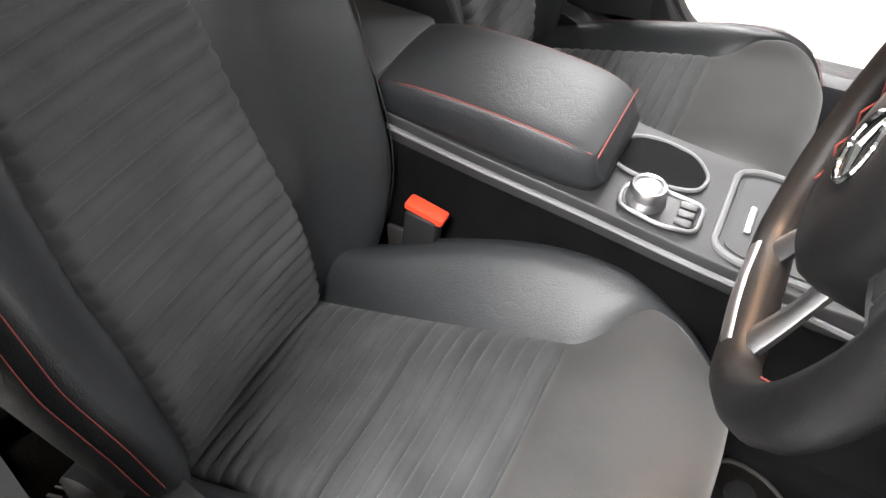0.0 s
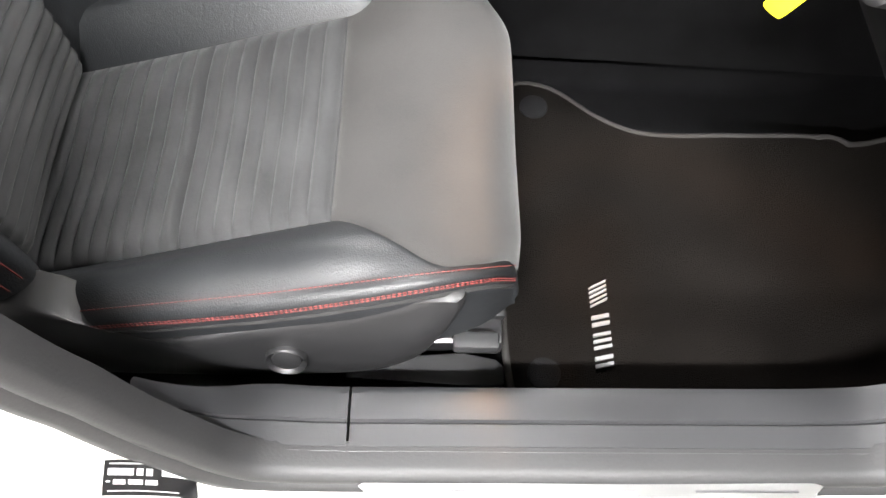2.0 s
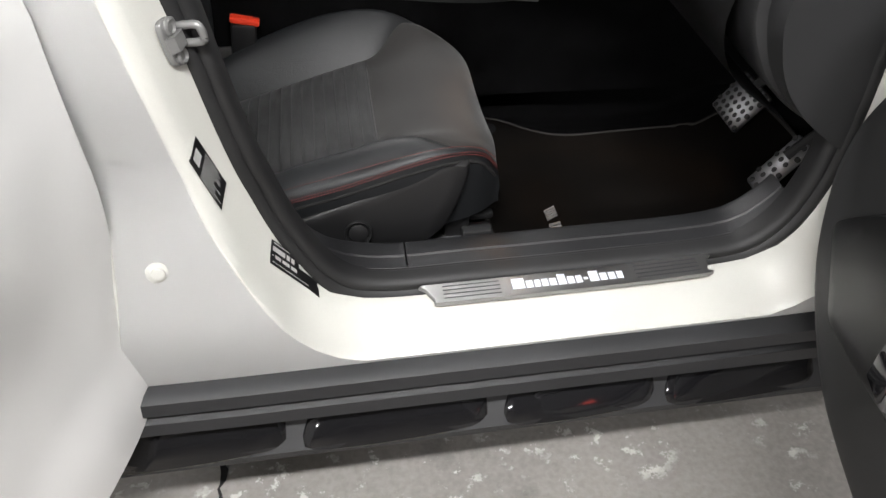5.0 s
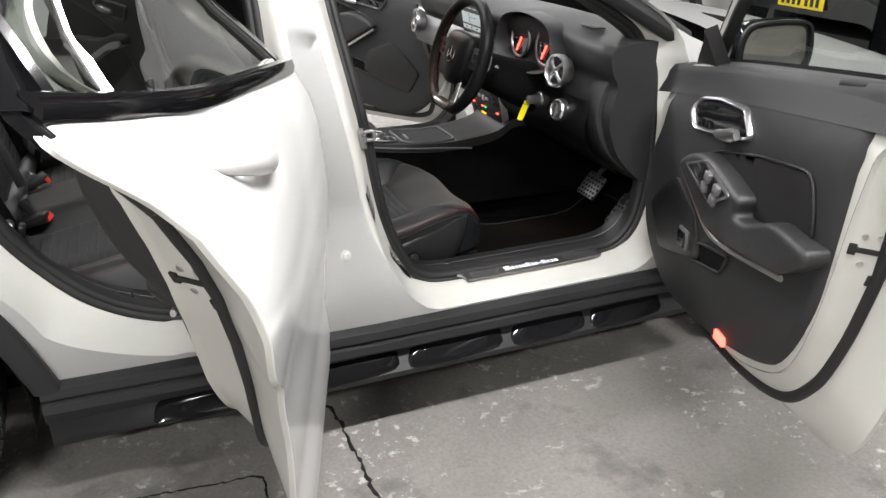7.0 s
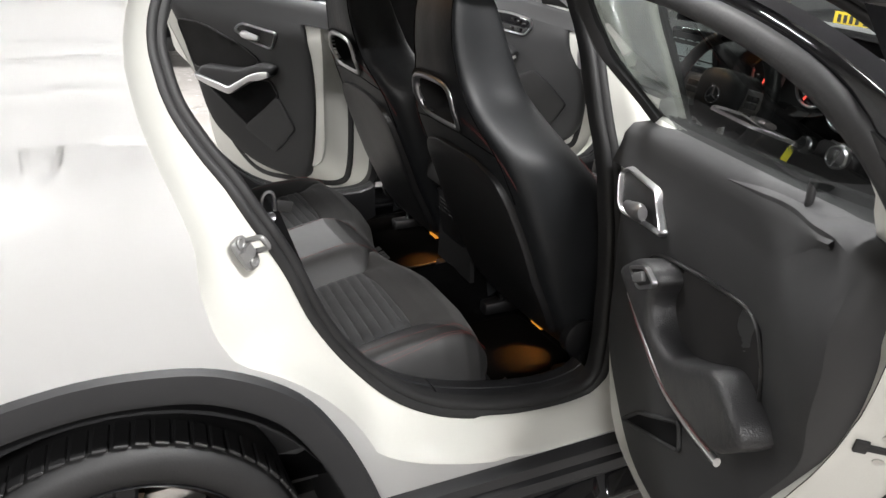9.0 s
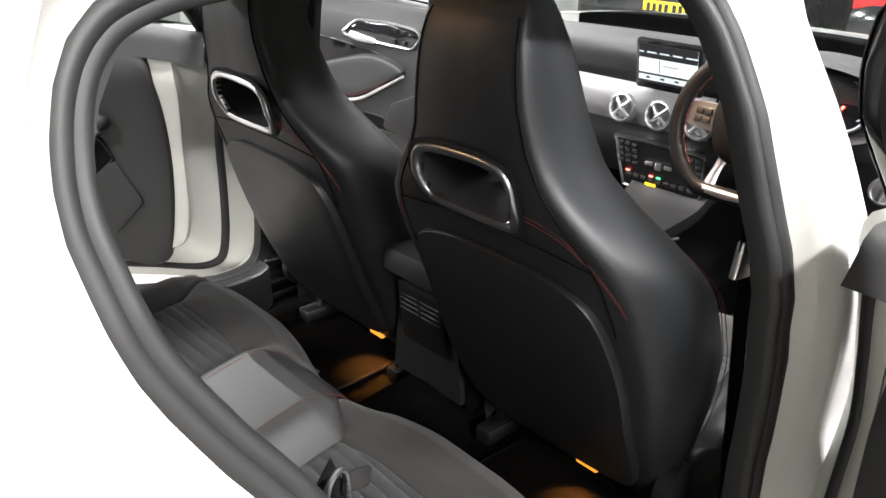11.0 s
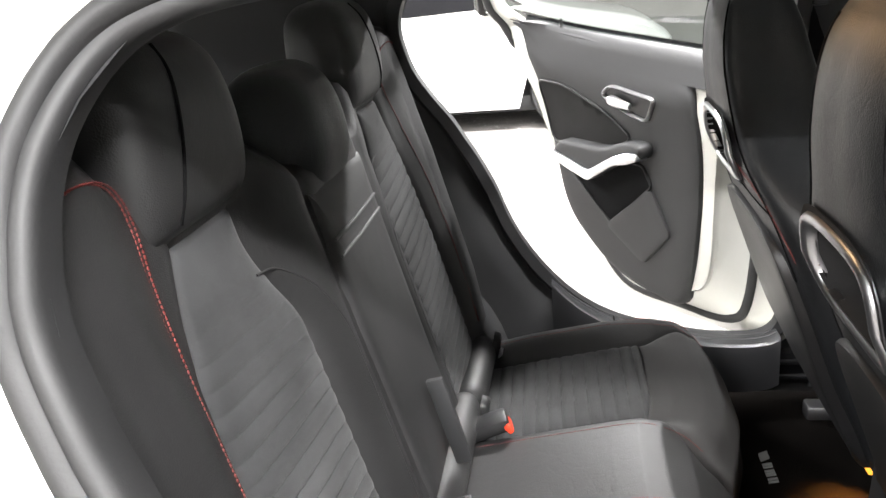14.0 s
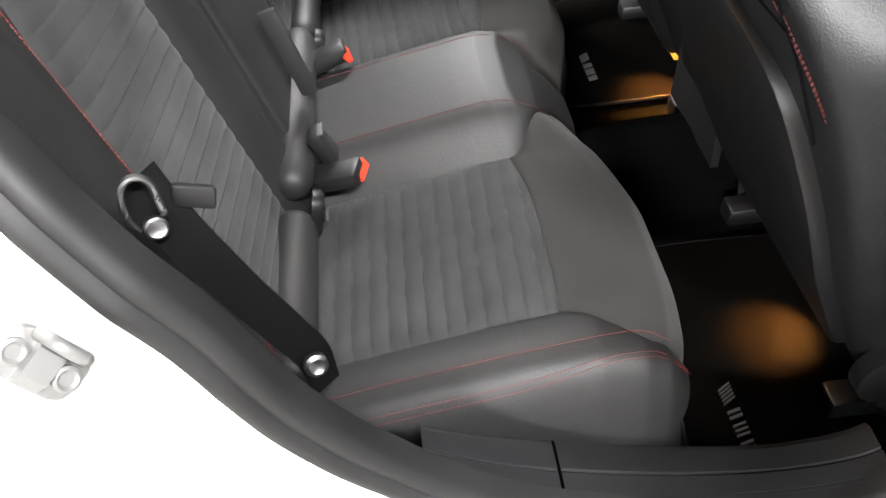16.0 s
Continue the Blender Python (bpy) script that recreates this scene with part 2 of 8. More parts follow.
def pillow(bm, outline, rings, place, n=64, closed_back=True):
    """A padded plate: rings of (scale towards the middle, height) over a closed outline; place(u, v, h) gives the point."""
    o = curve_pts(outline, n, True) if n else np.array(outline, float)
    c = o.mean(0)
    grid = []
    for s, h in rings:
        grid.append([place(*(c + (q - c) * s), h) for q in o])
    g = rows(bm, grid, close_u=True)
    mid = bm.verts.new(tuple(place(*c, rings[-1][1])))
    k = len(g[-1])
    for i in range(k):
        bm.faces.new((g[-1][i], g[-1][(i + 1) % k], mid))
    if closed_back:
        bm.faces.new(list(reversed(g[0])))


def rounded(pts, r=0.012, n=5, step=0.02):
    """A closed outline with straight sides and rounded corners."""
    p = np.array(pts, float)
    k = len(p)
    out = []
    for i in range(k):
        a, b, c = p[i - 1], p[i], p[(i + 1) % k]
        d0, d1 = a - b, c - b
        l0, l1 = np.linalg.norm(d0), np.linalg.norm(d1)
        q = min(r, 0.48 * l0, 0.48 * l1)
        s0, s1 = b + d0 / l0 * q, b + d1 / l1 * q
        for t in np.linspace(0, 1, n):
            out.append((1 - t) ** 2 * s0 + 2 * t * (1 - t) * b + t * t * s1)
        e = c + (b - c) / l1 * min(r, 0.48 * l1)
        m = int(np.linalg.norm(e - s1) / step)
        for j in range(1, m):
            out.append(s1 + (e - s1) * j / m)
    return np.array(out)


def slab(bm, loop, depth, r, place, base=0.0):
    """A plate with any outline, standing proud by depth, its upper edge rounded over r."""
    L = np.array(loop, float)
    tops = [(0.0, base), (0.0, depth - r), (r * 0.3, depth - r * 0.3), (r, depth)]
    loops = [(L if d == 0 else inset_loop(L, d), h) for d, h in tops]
    rows(bm, [[place(u, v, h) for u, v in lp] for lp, h in loops], close_u=True)
    last = loops[-1][0]
    keep = [last[0]]
    for q in last[1:]:
        if np.linalg.norm(q - keep[-1]) > 0.0012:
            keep.append(q)
    if np.linalg.norm(keep[0] - keep[-1]) < 0.0012:
        keep.pop()
    cdt_plate(bm, keep, [], 0.02, lambda u, v: place(u, v, depth))
    bmesh.ops.remove_doubles(bm, verts=bm.verts[:], dist=0.0008)


def tube(bm, pts, r, n=8, steps=0, closed=False, flat=1.0, up=(0, 0, 1)):
    """A round or flattened bar along a curve."""
    p = curve_pts(pts, steps, closed) if steps else np.array([tuple(q) for q in pts], float)
    k = len(p)
    if isinstance(r, (list, tuple)) and len(r) != k:
        r = list(np.interp(np.linspace(0, 1, k), np.linspace(0, 1, len(r)), r))
    grid = []
    for i in range(k):
        t = (p[(i + 1) % k] - p[i - 1]) if closed else (p[min(i + 1, k - 1)] - p[max(i - 1, 0)])
        t = t / (np.linalg.norm(t) + 1e-12)
        a = np.cross(t, up)
        if np.linalg.norm(a) < 1e-4:
            a = np.cross(t, (1, 0.1, 0))
        a = a / max(np.linalg.norm(a), 1e-9)
        b = np.cross(a, t)
        rr = r[i] if isinstance(r, (list, tuple, np.ndarray)) else r
        grid.append([p[i] + rr * (math.cos(2 * math.pi * j / n) * a + flat * math.sin(2 * math.pi * j / n) * b) for j in range(n)])
    rows(bm, grid, close_u=True, close_v=closed, cap=not closed)


def sweep(bm, pts, profile, across, steps=0, closed=False):
    """A profile of (a, b) offsets along a curve; across(i, t) gives the two directions."""
    p = curve_pts(pts, steps, closed) if steps else np.array([tuple(q) for q in pts], float)
    k = len(p)
    grid = []
    for i in range(k):
        t = (p[(i + 1) % k] - p[i - 1]) if closed else (p[min(i + 1, k - 1)] - p[max(i - 1, 0)])
        t = t / (np.linalg.norm(t) + 1e-12)
        a, b = across(p[i], t)
        grid.append([p[i] + u * a + w * b for u, w in profile])
    rows(bm, grid, close_u=True, close_v=closed, cap=not closed)


def box(bm, c, s, r=0.004, m=None, seg=2):
    """A box with rounded edges: centre, sizes, radius."""
    g = bmesh.ops.create_cube(bm, size=1.0)
    vs = g["verts"]
    bmesh.ops.scale(bm, vec=s, verts=vs)
    if r:
        es = list({e for v in vs for e in v.link_edges})
        out = bmesh.ops.bevel(bm, geom=es, offset=min(r, min(s) * 0.45), segments=seg, affect="EDGES", profile=0.5)
        vs = list({v for f in out["faces"] for v in f.verts} | {v for v in vs if v.is_valid})
    mm = Matrix.Translation(c) if m is None else Matrix.Translation(c) @ m
    bmesh.ops.transform(bm, matrix=mm, verts=vs)


def disc(bm, c, axis, profile, n=24):
    """A turned body: profile of (radius, height along the axis)."""
    q = Vector(axis).to_track_quat("Z", "Y")
    grid = []
    for r, h in profile:
        grid.append([Vector(c) + q @ Vector((r * math.cos(2 * math.pi * i / n), r * math.sin(2 * math.pi * i / n), h)) for i in range(n)])
    rows(bm, grid, close_u=True, cap=True)


def torus(bm, c, axis, R, r, n=40, k=10, flat=1.0):
    q = Vector(axis).to_track_quat("Z", "Y")
    grid = []
    for i in range(n):
        a = 2 * math.pi * i / n
        grid.append([Vector(c) + q @ Vector(((R + r * math.cos(2 * math.pi * j / k)) * math.cos(a), (R + r * math.cos(2 * math.pi * j / k)) * math.sin(a), flat * r * math.sin(2 * math.pi * j / k))) for j in range(k)])
    rows(bm, grid, close_u=True, close_v=True)


def thing(name, at, label, category, group="", kind=""):
    ob = new(name)
    ob.location = at
    ob.empty_display_size = 0.05
    bpy.context.view_layer.update()
    return tagged(ob, label, category, group, kind)


def mesh_data(name, bm, mat, m=None, angle=38, normals=True):
    if m is not None:
        bmesh.ops.transform(bm, matrix=m, verts=bm.verts)
    if normals:
        bmesh.ops.recalc_face_normals(bm, faces=bm.faces)
    me = bpy.data.meshes.new(name)
    bm.to_mesh(me)
    bm.free()
    me.materials.append(mat)
    me.shade_smooth()
    me.set_sharp_from_angle(angle=radians(angle))
    return me


def part(name, bm, mat, parent, label="", m=None, angle=38, normals=True):
    """One mesh under a thing or a part; coordinates are the world's."""
    ob = new(name, mesh_data(name, bm, mat, m, angle, normals))
    if parent is not None:
        ob.parent = parent
        ob.matrix_parent_inverse = parent.matrix_basis.inverted() if parent.type == "EMPTY" else Matrix.Identity(4)
    if label:
        tagged(ob, label)
    return ob


def single(name, bm, mat, label, category, group="", kind="", m=None, angle=38):
    """A thing that is one mesh."""
    ob = new(name, mesh_data(name, bm, mat, m, angle))
    return tagged(ob, label, category, group, kind)


def B():
    return bmesh.new()


def smooth(a, b, x):
    t = min(1, max(0, (x - a) / (b - a)))
    return t * t * (3 - 2 * t)

def net_points(net, vs, columns):
    """Points of a smooth skin through a net of control points at rows vs; columns(v) gives each row's places across."""
    p = np.array([[tuple(q) for q in r] for r in net], float)

    def spline(a, t):
        k = len(a)
        i = min(int(t), k - 2)
        f = t - i
        b, c = a[i], a[i + 1]
        o = a[i - 1] if i else 2 * b - c
        d = a[i + 2] if i + 2 < k else 2 * c - b
        return 0.5 * (2 * b + (c - o) * f + (2 * o - 5 * b + 4 * c - d) * f * f + (3 * b - o - 3 * c + d) * f ** 3)
    return np.array([[spline(row, u) for u in columns(v)] for v, row in ((v, spline(p, v)) for v in vs)])


def puffed(grid, zone, height, reach):
    """Padding: each panel swells away from the seams between the zones."""
    nv, nu = grid.shape[:2]
    seam = np.zeros((nv, nu), bool)
    a = zone[:, 1:] != zone[:, :-1]
    seam[:-1, 1:-1] |= a
    seam[1:, 1:-1] |= a
    b = zone[1:] != zone[:-1]
    seam[1:-1, :-1] |= b
    seam[1:-1, 1:] |= b
    pts = grid[seam]
    d = np.empty((nv, nu))
    for j in range(nv):
        d[j] = np.sqrt(np.min(((grid[j][:, None, :] - pts[None]) ** 2).sum(2), axis=1))
    return height * (1 - np.exp(-d / reach)) - 0.003 * np.exp(-(d / 0.003) ** 2)


def skin_parts(grid, lift, zone, names, parent):
    """Cuts a lifted skin into one mesh for each zone; neighbours meet along the seams."""
    du, dv = np.gradient(grid, axis=1), np.gradient(grid, axis=0)
    n = np.cross(du, dv)
    n /= np.linalg.norm(n, axis=2)[:, :, None] + 1e-12
    if n[:, :, 2].sum() + 0.5 * n[:, :, 0].sum() < 0:
        n = -n
    q = grid + n * lift[:, :, None]
    for z, name, mt, label in names:
        bm = bmesh.new()
        vert = {}
        for j, i in zip(*np.nonzero(zone == z)):
            face = []
            for a, b in ((j, i), (j, i + 1), (j + 1, i + 1), (j + 1, i)):
                if (a, b) not in vert:
                    vert[(a, b)] = bm.verts.new(tuple(q[a, b]))
                face.append(vert[(a, b)])
            bm.faces.new(face)
        part(name, bm, mt, parent, label, angle=75)


def stitches(bm, pts, r, length=0.0042, gap=0.0011, n=4):
    """A row of short thread stitches along a curve."""
    c = curve_pts(pts, 400)
    total = np.linalg.norm(np.diff(c, axis=0), axis=1).sum()
    k = max(2, int(total / (length + gap)))
    c = curve_pts(pts, 4 * k + 1)
    for i in range(k):
        tube(bm, [c[4 * i], c[4 * i + 1], c[4 * i + 2], c[4 * i + 3]], [r * 0.6, r, r, r * 0.6], n)


# ---- the workshop ----
from mathutils.geometry import delaunay_2d_cdt
from mathutils.bvhtree import BVHTree


def inside(p, poly):
    x, y = p
    c = False
    n = len(poly)
    for i in range(n):
        x1, y1 = poly[i]
        x2, y2 = poly[i - 1]
        if (y1 > y) != (y2 > y) and x < (x2 - x1) * (y - y1) / (y2 - y1) + x1:
            c = not c
    return c


def cdt_plate(bm, outer, holes, step, place, thick=0.0):
    """A plate with holes, finely meshed so that place(u, v) can bend it."""
    loops = [np.array(outer, float)] + [np.array(h, float) for h in holes]
    pts, edges = [], []
    for lp in loops:
        k0 = len(pts)
        pts += [tuple(q) for q in lp]
        edges += [(k0 + i, k0 + (i + 1) % len(lp)) for i in range(len(lp))]
    lo, hi = loops[0].min(0), loops[0].max(0)
    allb = np.concatenate(loops)
    jx = 0
    for v in np.arange(lo[1] + step / 2, hi[1], step):
        jx += 1
        for u in np.arange(lo[0] + step / 2 * (1 + jx % 2), hi[0], step):
            if np.min((allb[:, 0] - u) ** 2 + (allb[:, 1] - v) ** 2) > (0.55 * step) ** 2 and inside((u, v), loops[0]) and not any(inside((u, v), h) for h in loops[1:]):
                pts.append((u, v))
    vs, _, fs, _, _, _ = delaunay_2d_cdt([Vector(p) for p in pts], edges, [], 0, 1e-6)
    made = [bm.verts.new(tuple(place(v[0], v[1]))) for v in vs]
    faces = []
    for f in fs:
        c = sum((vs[i] for i in f), Vector((0, 0))) / len(f)
        if inside(c, loops[0]) and not any(inside(c, h) for h in loops[1:]):
            faces.append(bm.faces.new([made[i] for i in f]))
    for v in [v for v in made if not v.link_faces]:
        bm.verts.remove(v)
    if thick:
        bmesh.ops.recalc_face_normals(bm, faces=faces)
        bmesh.ops.solidify(bm, geom=faces, thickness=thick)
    return faces


def concrete():
    m = surface("worn_concrete", (0.25, 0.236, 0.222), 0.75, 0, 0.3, 1.3, 90, 0.35, depth=0.004)
    nt = m.node_tree
    bsdf = nt.nodes["Principled BSDF"]
    old = bsdf.inputs["Base Color"].links[0].from_socket
    co = nt.nodes.new("ShaderNodeTexCoord").outputs["Object"]

    def spots(scale, lo, hi, detail=8.0):
        n = node(nt, "ShaderNodeTexNoise", Scale=scale, Detail=detail, Roughness=0.7)
        nt.links.new(co, n.inputs["Vector"])
        r = node(nt, "ShaderNodeMapRange")
        r.inputs["From Min"].default_value, r.inputs["From Max"].default_value = lo, hi
        nt.links.new(n.outputs["Fac"], r.inputs["Value"])
        return r.outputs[0]

    def blend(fac, a, colour):
        x = nt.nodes.new("ShaderNodeMix")
        x.data_type = "RGBA"
        nt.links.new(fac, x.inputs["Factor"])
        nt.links.new(a, x.inputs[6])
        x.inputs[7].default_value = (*colour, 1)
        return x.outputs[2]
    both = node(nt, "ShaderNodeMath", op="MULTIPLY")
    nt.links.new(spots(26, 0.57, 0.61), both.inputs[0])
    nt.links.new(spots(2.2, 0.48, 0.56), both.inputs[1])
    c = blend(both.outputs[0], old, (0.52, 0.51, 0.49))
    dark = node(nt, "ShaderNodeMath", op="MULTIPLY")
    dark.inputs[1].default_value = 0.6
    nt.links.new(spots(3.1, 0.56, 0.66), dark.inputs[0])
    c = blend(dark.outputs[0], c, (0.10, 0.095, 0.09))
    nt.links.new(c, bsdf.inputs["Base Color"])
    return m


CONCRETE = concrete()
WALL = surface("dirty_painted_block", (0.34, 0.31, 0.27), 0.85, 0, 0.4, 1.2, 60, 0.3, depth=0.003)
PALE_WALL = surface("white_painted_wall", (0.72, 0.71, 0.68), 0.8, 0, 0.15, 1.0, 60, 0.2, depth=0.003)
CEIL = surface("dark_roof_sheet", (0.22, 0.22, 0.22), 0.85, 0, 0.25, 1.0, 40, 0.2)

X0, X1, Y0, Y1, ZC = -6.5, 11.0, -7.0, 10.0, 3.4
bm = B()
box(bm, ((X0 + X1) / 2, (Y0 + Y1) / 2, GROUND - 0.1), (X1 - X0, Y1 - Y0, 0.2), 0)
floor_ob = single("floor", bm, CONCRETE, "worn grey concrete workshop floor with pale flakes", "floor", kind="structure")
# a wandering crack in the slab beside the sill
bm = B()
crack = curve_pts([(1.127, -0.654), (1.15, -0.77), (1.148, -0.85), (1.155, -1.07), (1.15, -1.25), (1.11, -1.42), (1.03, -1.62), (0.95, -1.8), (0.84, -1.95)], 80)
rng = random.Random(4)
crack = [(x + rng.uniform(-0.006, 0.006), y + rng.uniform(-0.006, 0.006)) for x, y in crack]
rows(bm, [[(x - w, y - w * 0.4, GROUND + 0.002), (x, y, GROUND + 0.0005), (x + w, y + w * 0.4, GROUND + 0.002)] for (x, y), w in ((q, rng.uniform(0.002, 0.007)) for q in crack)])
part("crack", bm, RUBBER, floor_ob, "dark crack in the slab")
bm = B()
joint = [(x, -2.05 + 0.12 * (x - 0.3) + rng.uniform(-0.006, 0.006)) for x in np.linspace(-1.2, 1.0, 60)]
rows(bm, [[(x, y - w, GROUND + 0.002), (x, y, GROUND + 0.0005), (x, y + w, GROUND + 0.002)] for (x, y), w in ((q, rng.uniform(0.002, 0.006)) for q in joint)])
part("crack", bm, RUBBER, floor_ob, "dark crack in the slab")
bm = B()
joint = [(x + rng.uniform(-0.004, 0.004), y + rng.uniform(-0.004, 0.004)) for x, y in curve_pts([(0.50, -0.885), (0.588, -0.893), (0.74, -0.912), (0.885, -0.93), (0.888, -1.01), (0.885, -1.08)], 50)]
rows(bm, [[(x - w, y - w, GROUND + 0.002), (x, y, GROUND + 0.0005), (x + w, y + w, GROUND + 0.002)] for (x, y), w in ((q, rng.uniform(0.002, 0.004)) for q in joint)])
part("crack", bm, RUBBER, floor_ob, "dark crack in the slab")

for name, c, s, mat, lab in (
        ("wall_north", (X1 + 0.1, (Y0 + Y1) / 2, ZC / 2), (0.2, Y1 - Y0 + 0.4, ZC), WALL, "grimy painted block wall"),
        ("wall_south", (X0 - 0.1, (Y0 + Y1) / 2, ZC / 2), (0.2, Y1 - Y0 + 0.4, ZC), PALE_WALL, "white painted block wall"),
        ("wall_east", ((X0 + X1) / 2, Y0 - 0.1, ZC / 2), (X1 - X0, 0.2, ZC), WALL, "grimy painted block wall"),
        ("wall_west", ((X0 + X1) / 2, Y1 + 0.1, ZC / 2), (X1 - X0, 0.2, ZC), PALE_WALL, "white painted block wall")):
    bm = B()
    box(bm, c, s, 0)
    single(name, bm, mat, lab, "wall", kind="structure")
bm = B()
box(bm, ((X0 + X1) / 2, (Y0 + Y1) / 2, ZC + 0.1), (X1 - X0 + 0.4, Y1 - Y0 + 0.4, 0.2), 0)
single("ceiling", bm, CEIL, "dark corrugated workshop ceiling", "ceiling", kind="structure")

TUBE = glow("lit_tube", (1.0, 0.985, 0.95), 7.0)
LAMP_BODY = surface("white_lamp_steel", (0.7, 0.7, 0.7), 0.4, 0, 0.1, 6, 200, 0)


def tube_light(x, y):
    t = thing("strip_light", (x, y, ZC), "lit fluorescent strip light on the ceiling", "strip light", "strip lights")
    bm = B()
    box(bm, (x, y, 3.27), (1.56, 0.10, 0.26), 0.008)
    part("housing", bm, LAMP_BODY, t)
    bm = B()
    tube(bm, [(x - 0.74, y, 3.11), (x + 0.74, y, 3.11)], 0.016, 10)
    part("tube", bm, TUBE, t, "glowing white tube")


for tx, ty in TUBES:
    tube_light(tx, ty)

# ---- the white car: shell ----
# x runs forward from the rear axle, y to the car's left
ZN = [0.30, 0.38, 0.5, 0.7, 0.85, 0.95, 1.02, 1.1, 1.2, 1.3, 1.4, 1.47]
WN = [0.855, 0.866, 0.876, 0.888, 0.893, 0.886, 0.868, 0.835, 0.785, 0.725, 0.65, 0.57]


def half_width(x, z):
    w = float(np.interp(z, ZN, WN))
    if x > 2.0:
        w -= 0.05 * min(1, (x - 2.0) / 1.0) ** 2
    if x < -0.3:
        w -= 0.25 * min(1, (-0.3 - x) / 0.6) ** 2
    return w


REAR_OPEN = [(0.178, 1.28), (0.176, 1.24), (0.188, 1.17), (0.224, 1.098), (0.258, 1.045), (0.29, 0.985), (0.32, 0.93), (0.35, 0.866), (0.388, 0.767), (0.45, 0.665), (0.54, 0.565),
             (0.64, 0.50), (0.763, 0.46), (0.90, 0.436), (1.0, 0.438), (1.05, 0.465), (1.072, 0.53), (1.075, 0.70), (1.05, 0.95), (1.035, 1.10), (1.03, 1.28), (1.0, 1.37), (0.9, 1.40),
             (0.6, 1.41), (0.36, 1.40), (0.25, 1.378), (0.20, 1.335)]
FRONT_OPEN = [(1.208, 1.24), (1.237, 1.03), (1.264, 0.88), (1.285, 0.75), (1.305, 0.66), (1.34, 0.555), (1.395, 0.465), (1.47, 0.432), (1.62, 0.428), (1.81, 0.427), (2.03, 0.43),
              (2.105, 0.46), (2.155, 0.53), (2.178, 0.66), (2.165, 0.93), (2.135, 1.02), (2.11, 1.10), (1.97, 1.195), (1.8, 1.29), (1.6, 1.355), (1.4, 1.385), (1.3, 1.375), (1.22, 1.33)]
REAR_ARCH = [(0.468, 0.40), (0.43, 0.51), (0.38, 0.62), (0.31, 0.72), (0.19, 0.797), (0.06, 0.825), (-0.06, 0.825), (-0.19, 0.797), (-0.31, 0.72), (-0.38, 0.62), (-0.43, 0.51), (-0.468, 0.40)]
OUTLINE = [(0.475, 0.40), (1.0, 0.392), (1.6, 0.385), (2.25, 0.38), (2.27, 0.5), (2.33, 0.64), (2.43, 0.75), (2.57, 0.81), (2.72, 0.82), (2.87, 0.78), (3.0, 0.68), (3.07, 0.5), (3.10, 0.42),
           (3.45, 0.42), (3.52, 0.6), (3.45, 0.82), (3.1, 0.95), (2.7, 1.03), (2.35, 1.065), (2.22, 1.09), (2.0, 1.22), (1.8, 1.32), (1.6, 1.395), (1.35, 1.44), (0.95, 1.46), (0.5, 1.455),
           (0.1, 1.42), (-0.25, 1.35), (-0.55, 1.22), (-0.75, 1.0), (-0.84, 0.75), (-0.82, 0.5), (-0.70, 0.40)]


def recess(z):
    """How far inboard of the body's skin the door seals sit."""
    return float(np.interp(z, [0.45, 0.52, 0.65, 0.9, 1.1, 1.2, 1.4], [0.108, 0.118, 0.132, 0.14, 0.130, 0.118, 0.105]))


def offset(loop, d):
    """A closed loop moved outward (d > 0) along its normals."""
    p = np.array(loop, float)
    t = np.roll(p, -1, 0) - np.roll(p, 1, 0)
    n = np.stack([t[:, 1], -t[:, 0]], 1)
    n /= np.linalg.norm(n, axis=1)[:, None]
    area = np.sum(p[:, 0] * np.roll(p[:, 1], -1) - np.roll(p[:, 0], -1) * p[:, 1])
    return p + n * d * (1 if area > 0 else -1)


def inset_loop(loop, d):
    """A closed loop moved inward; points that would cross over slide to a sound neighbour."""
    p = np.array(loop, float)
    q = offset(p, -d)
    ok = np.array([np.min(np.hypot(*(p - r).T)) > 0.96 * d for r in q])
    good = np.nonzero(ok)[0]
    n = len(p)
    for i in np.nonzero(~ok)[0]:
        k = good[np.argmin(np.minimum((good - i) % n, (i - good) % n))]
        q[i] = q[k]
    return q


R0, F0 = curve_pts(REAR_OPEN, 110, True), curve_pts(FRONT_OPEN, 110, True)


def gap_line(loop, up, down):
    """The edge at which the door's skin meets the body, further out than the opening."""
    o = offset(loop, up)
    d = offset(loop, down)
    w = np.clip((loop[:, 1] - 0.52) / 0.15, 0, 1)[:, None]
    return d + (o - d) * w


R1, F1 = gap_line(R0, 0.055, 0.04), gap_line(F0, 0.055, 0.04)
n0 = offset(R0, 1.0) - R0
wide = np.interp(R0[:, 1], [0.44, 0.50, 0.565, 0.665, 0.767, 0.866, 0.93, 0.985, 1.045, 1.1, 1.17, 1.3], [0.045, 0.055, 0.075, 0.085, 0.11, 0.15, 0.15, 0.13, 0.095, 0.07, 0.055, 0.05])
back = (R0[:, 0] < 0.75) & (R0[:, 1] < 1.34)
R1[back] = (R0 + n0 * wide[:, None])[back]
rad = np.hypot(R1[:, 0], R1[:, 1] - 0.36)
R1 = np.where((rad < 0.489)[:, None], np.array((0, 0.36)) + (R1 - (0, 0.36)) * (0.489 / rad)[:, None], R1)
R1[:, 1], F1[:, 1] = np.clip(R1[:, 1], 0.405, 1.445), np.clip(F1[:, 1], 0.40, 1.43)



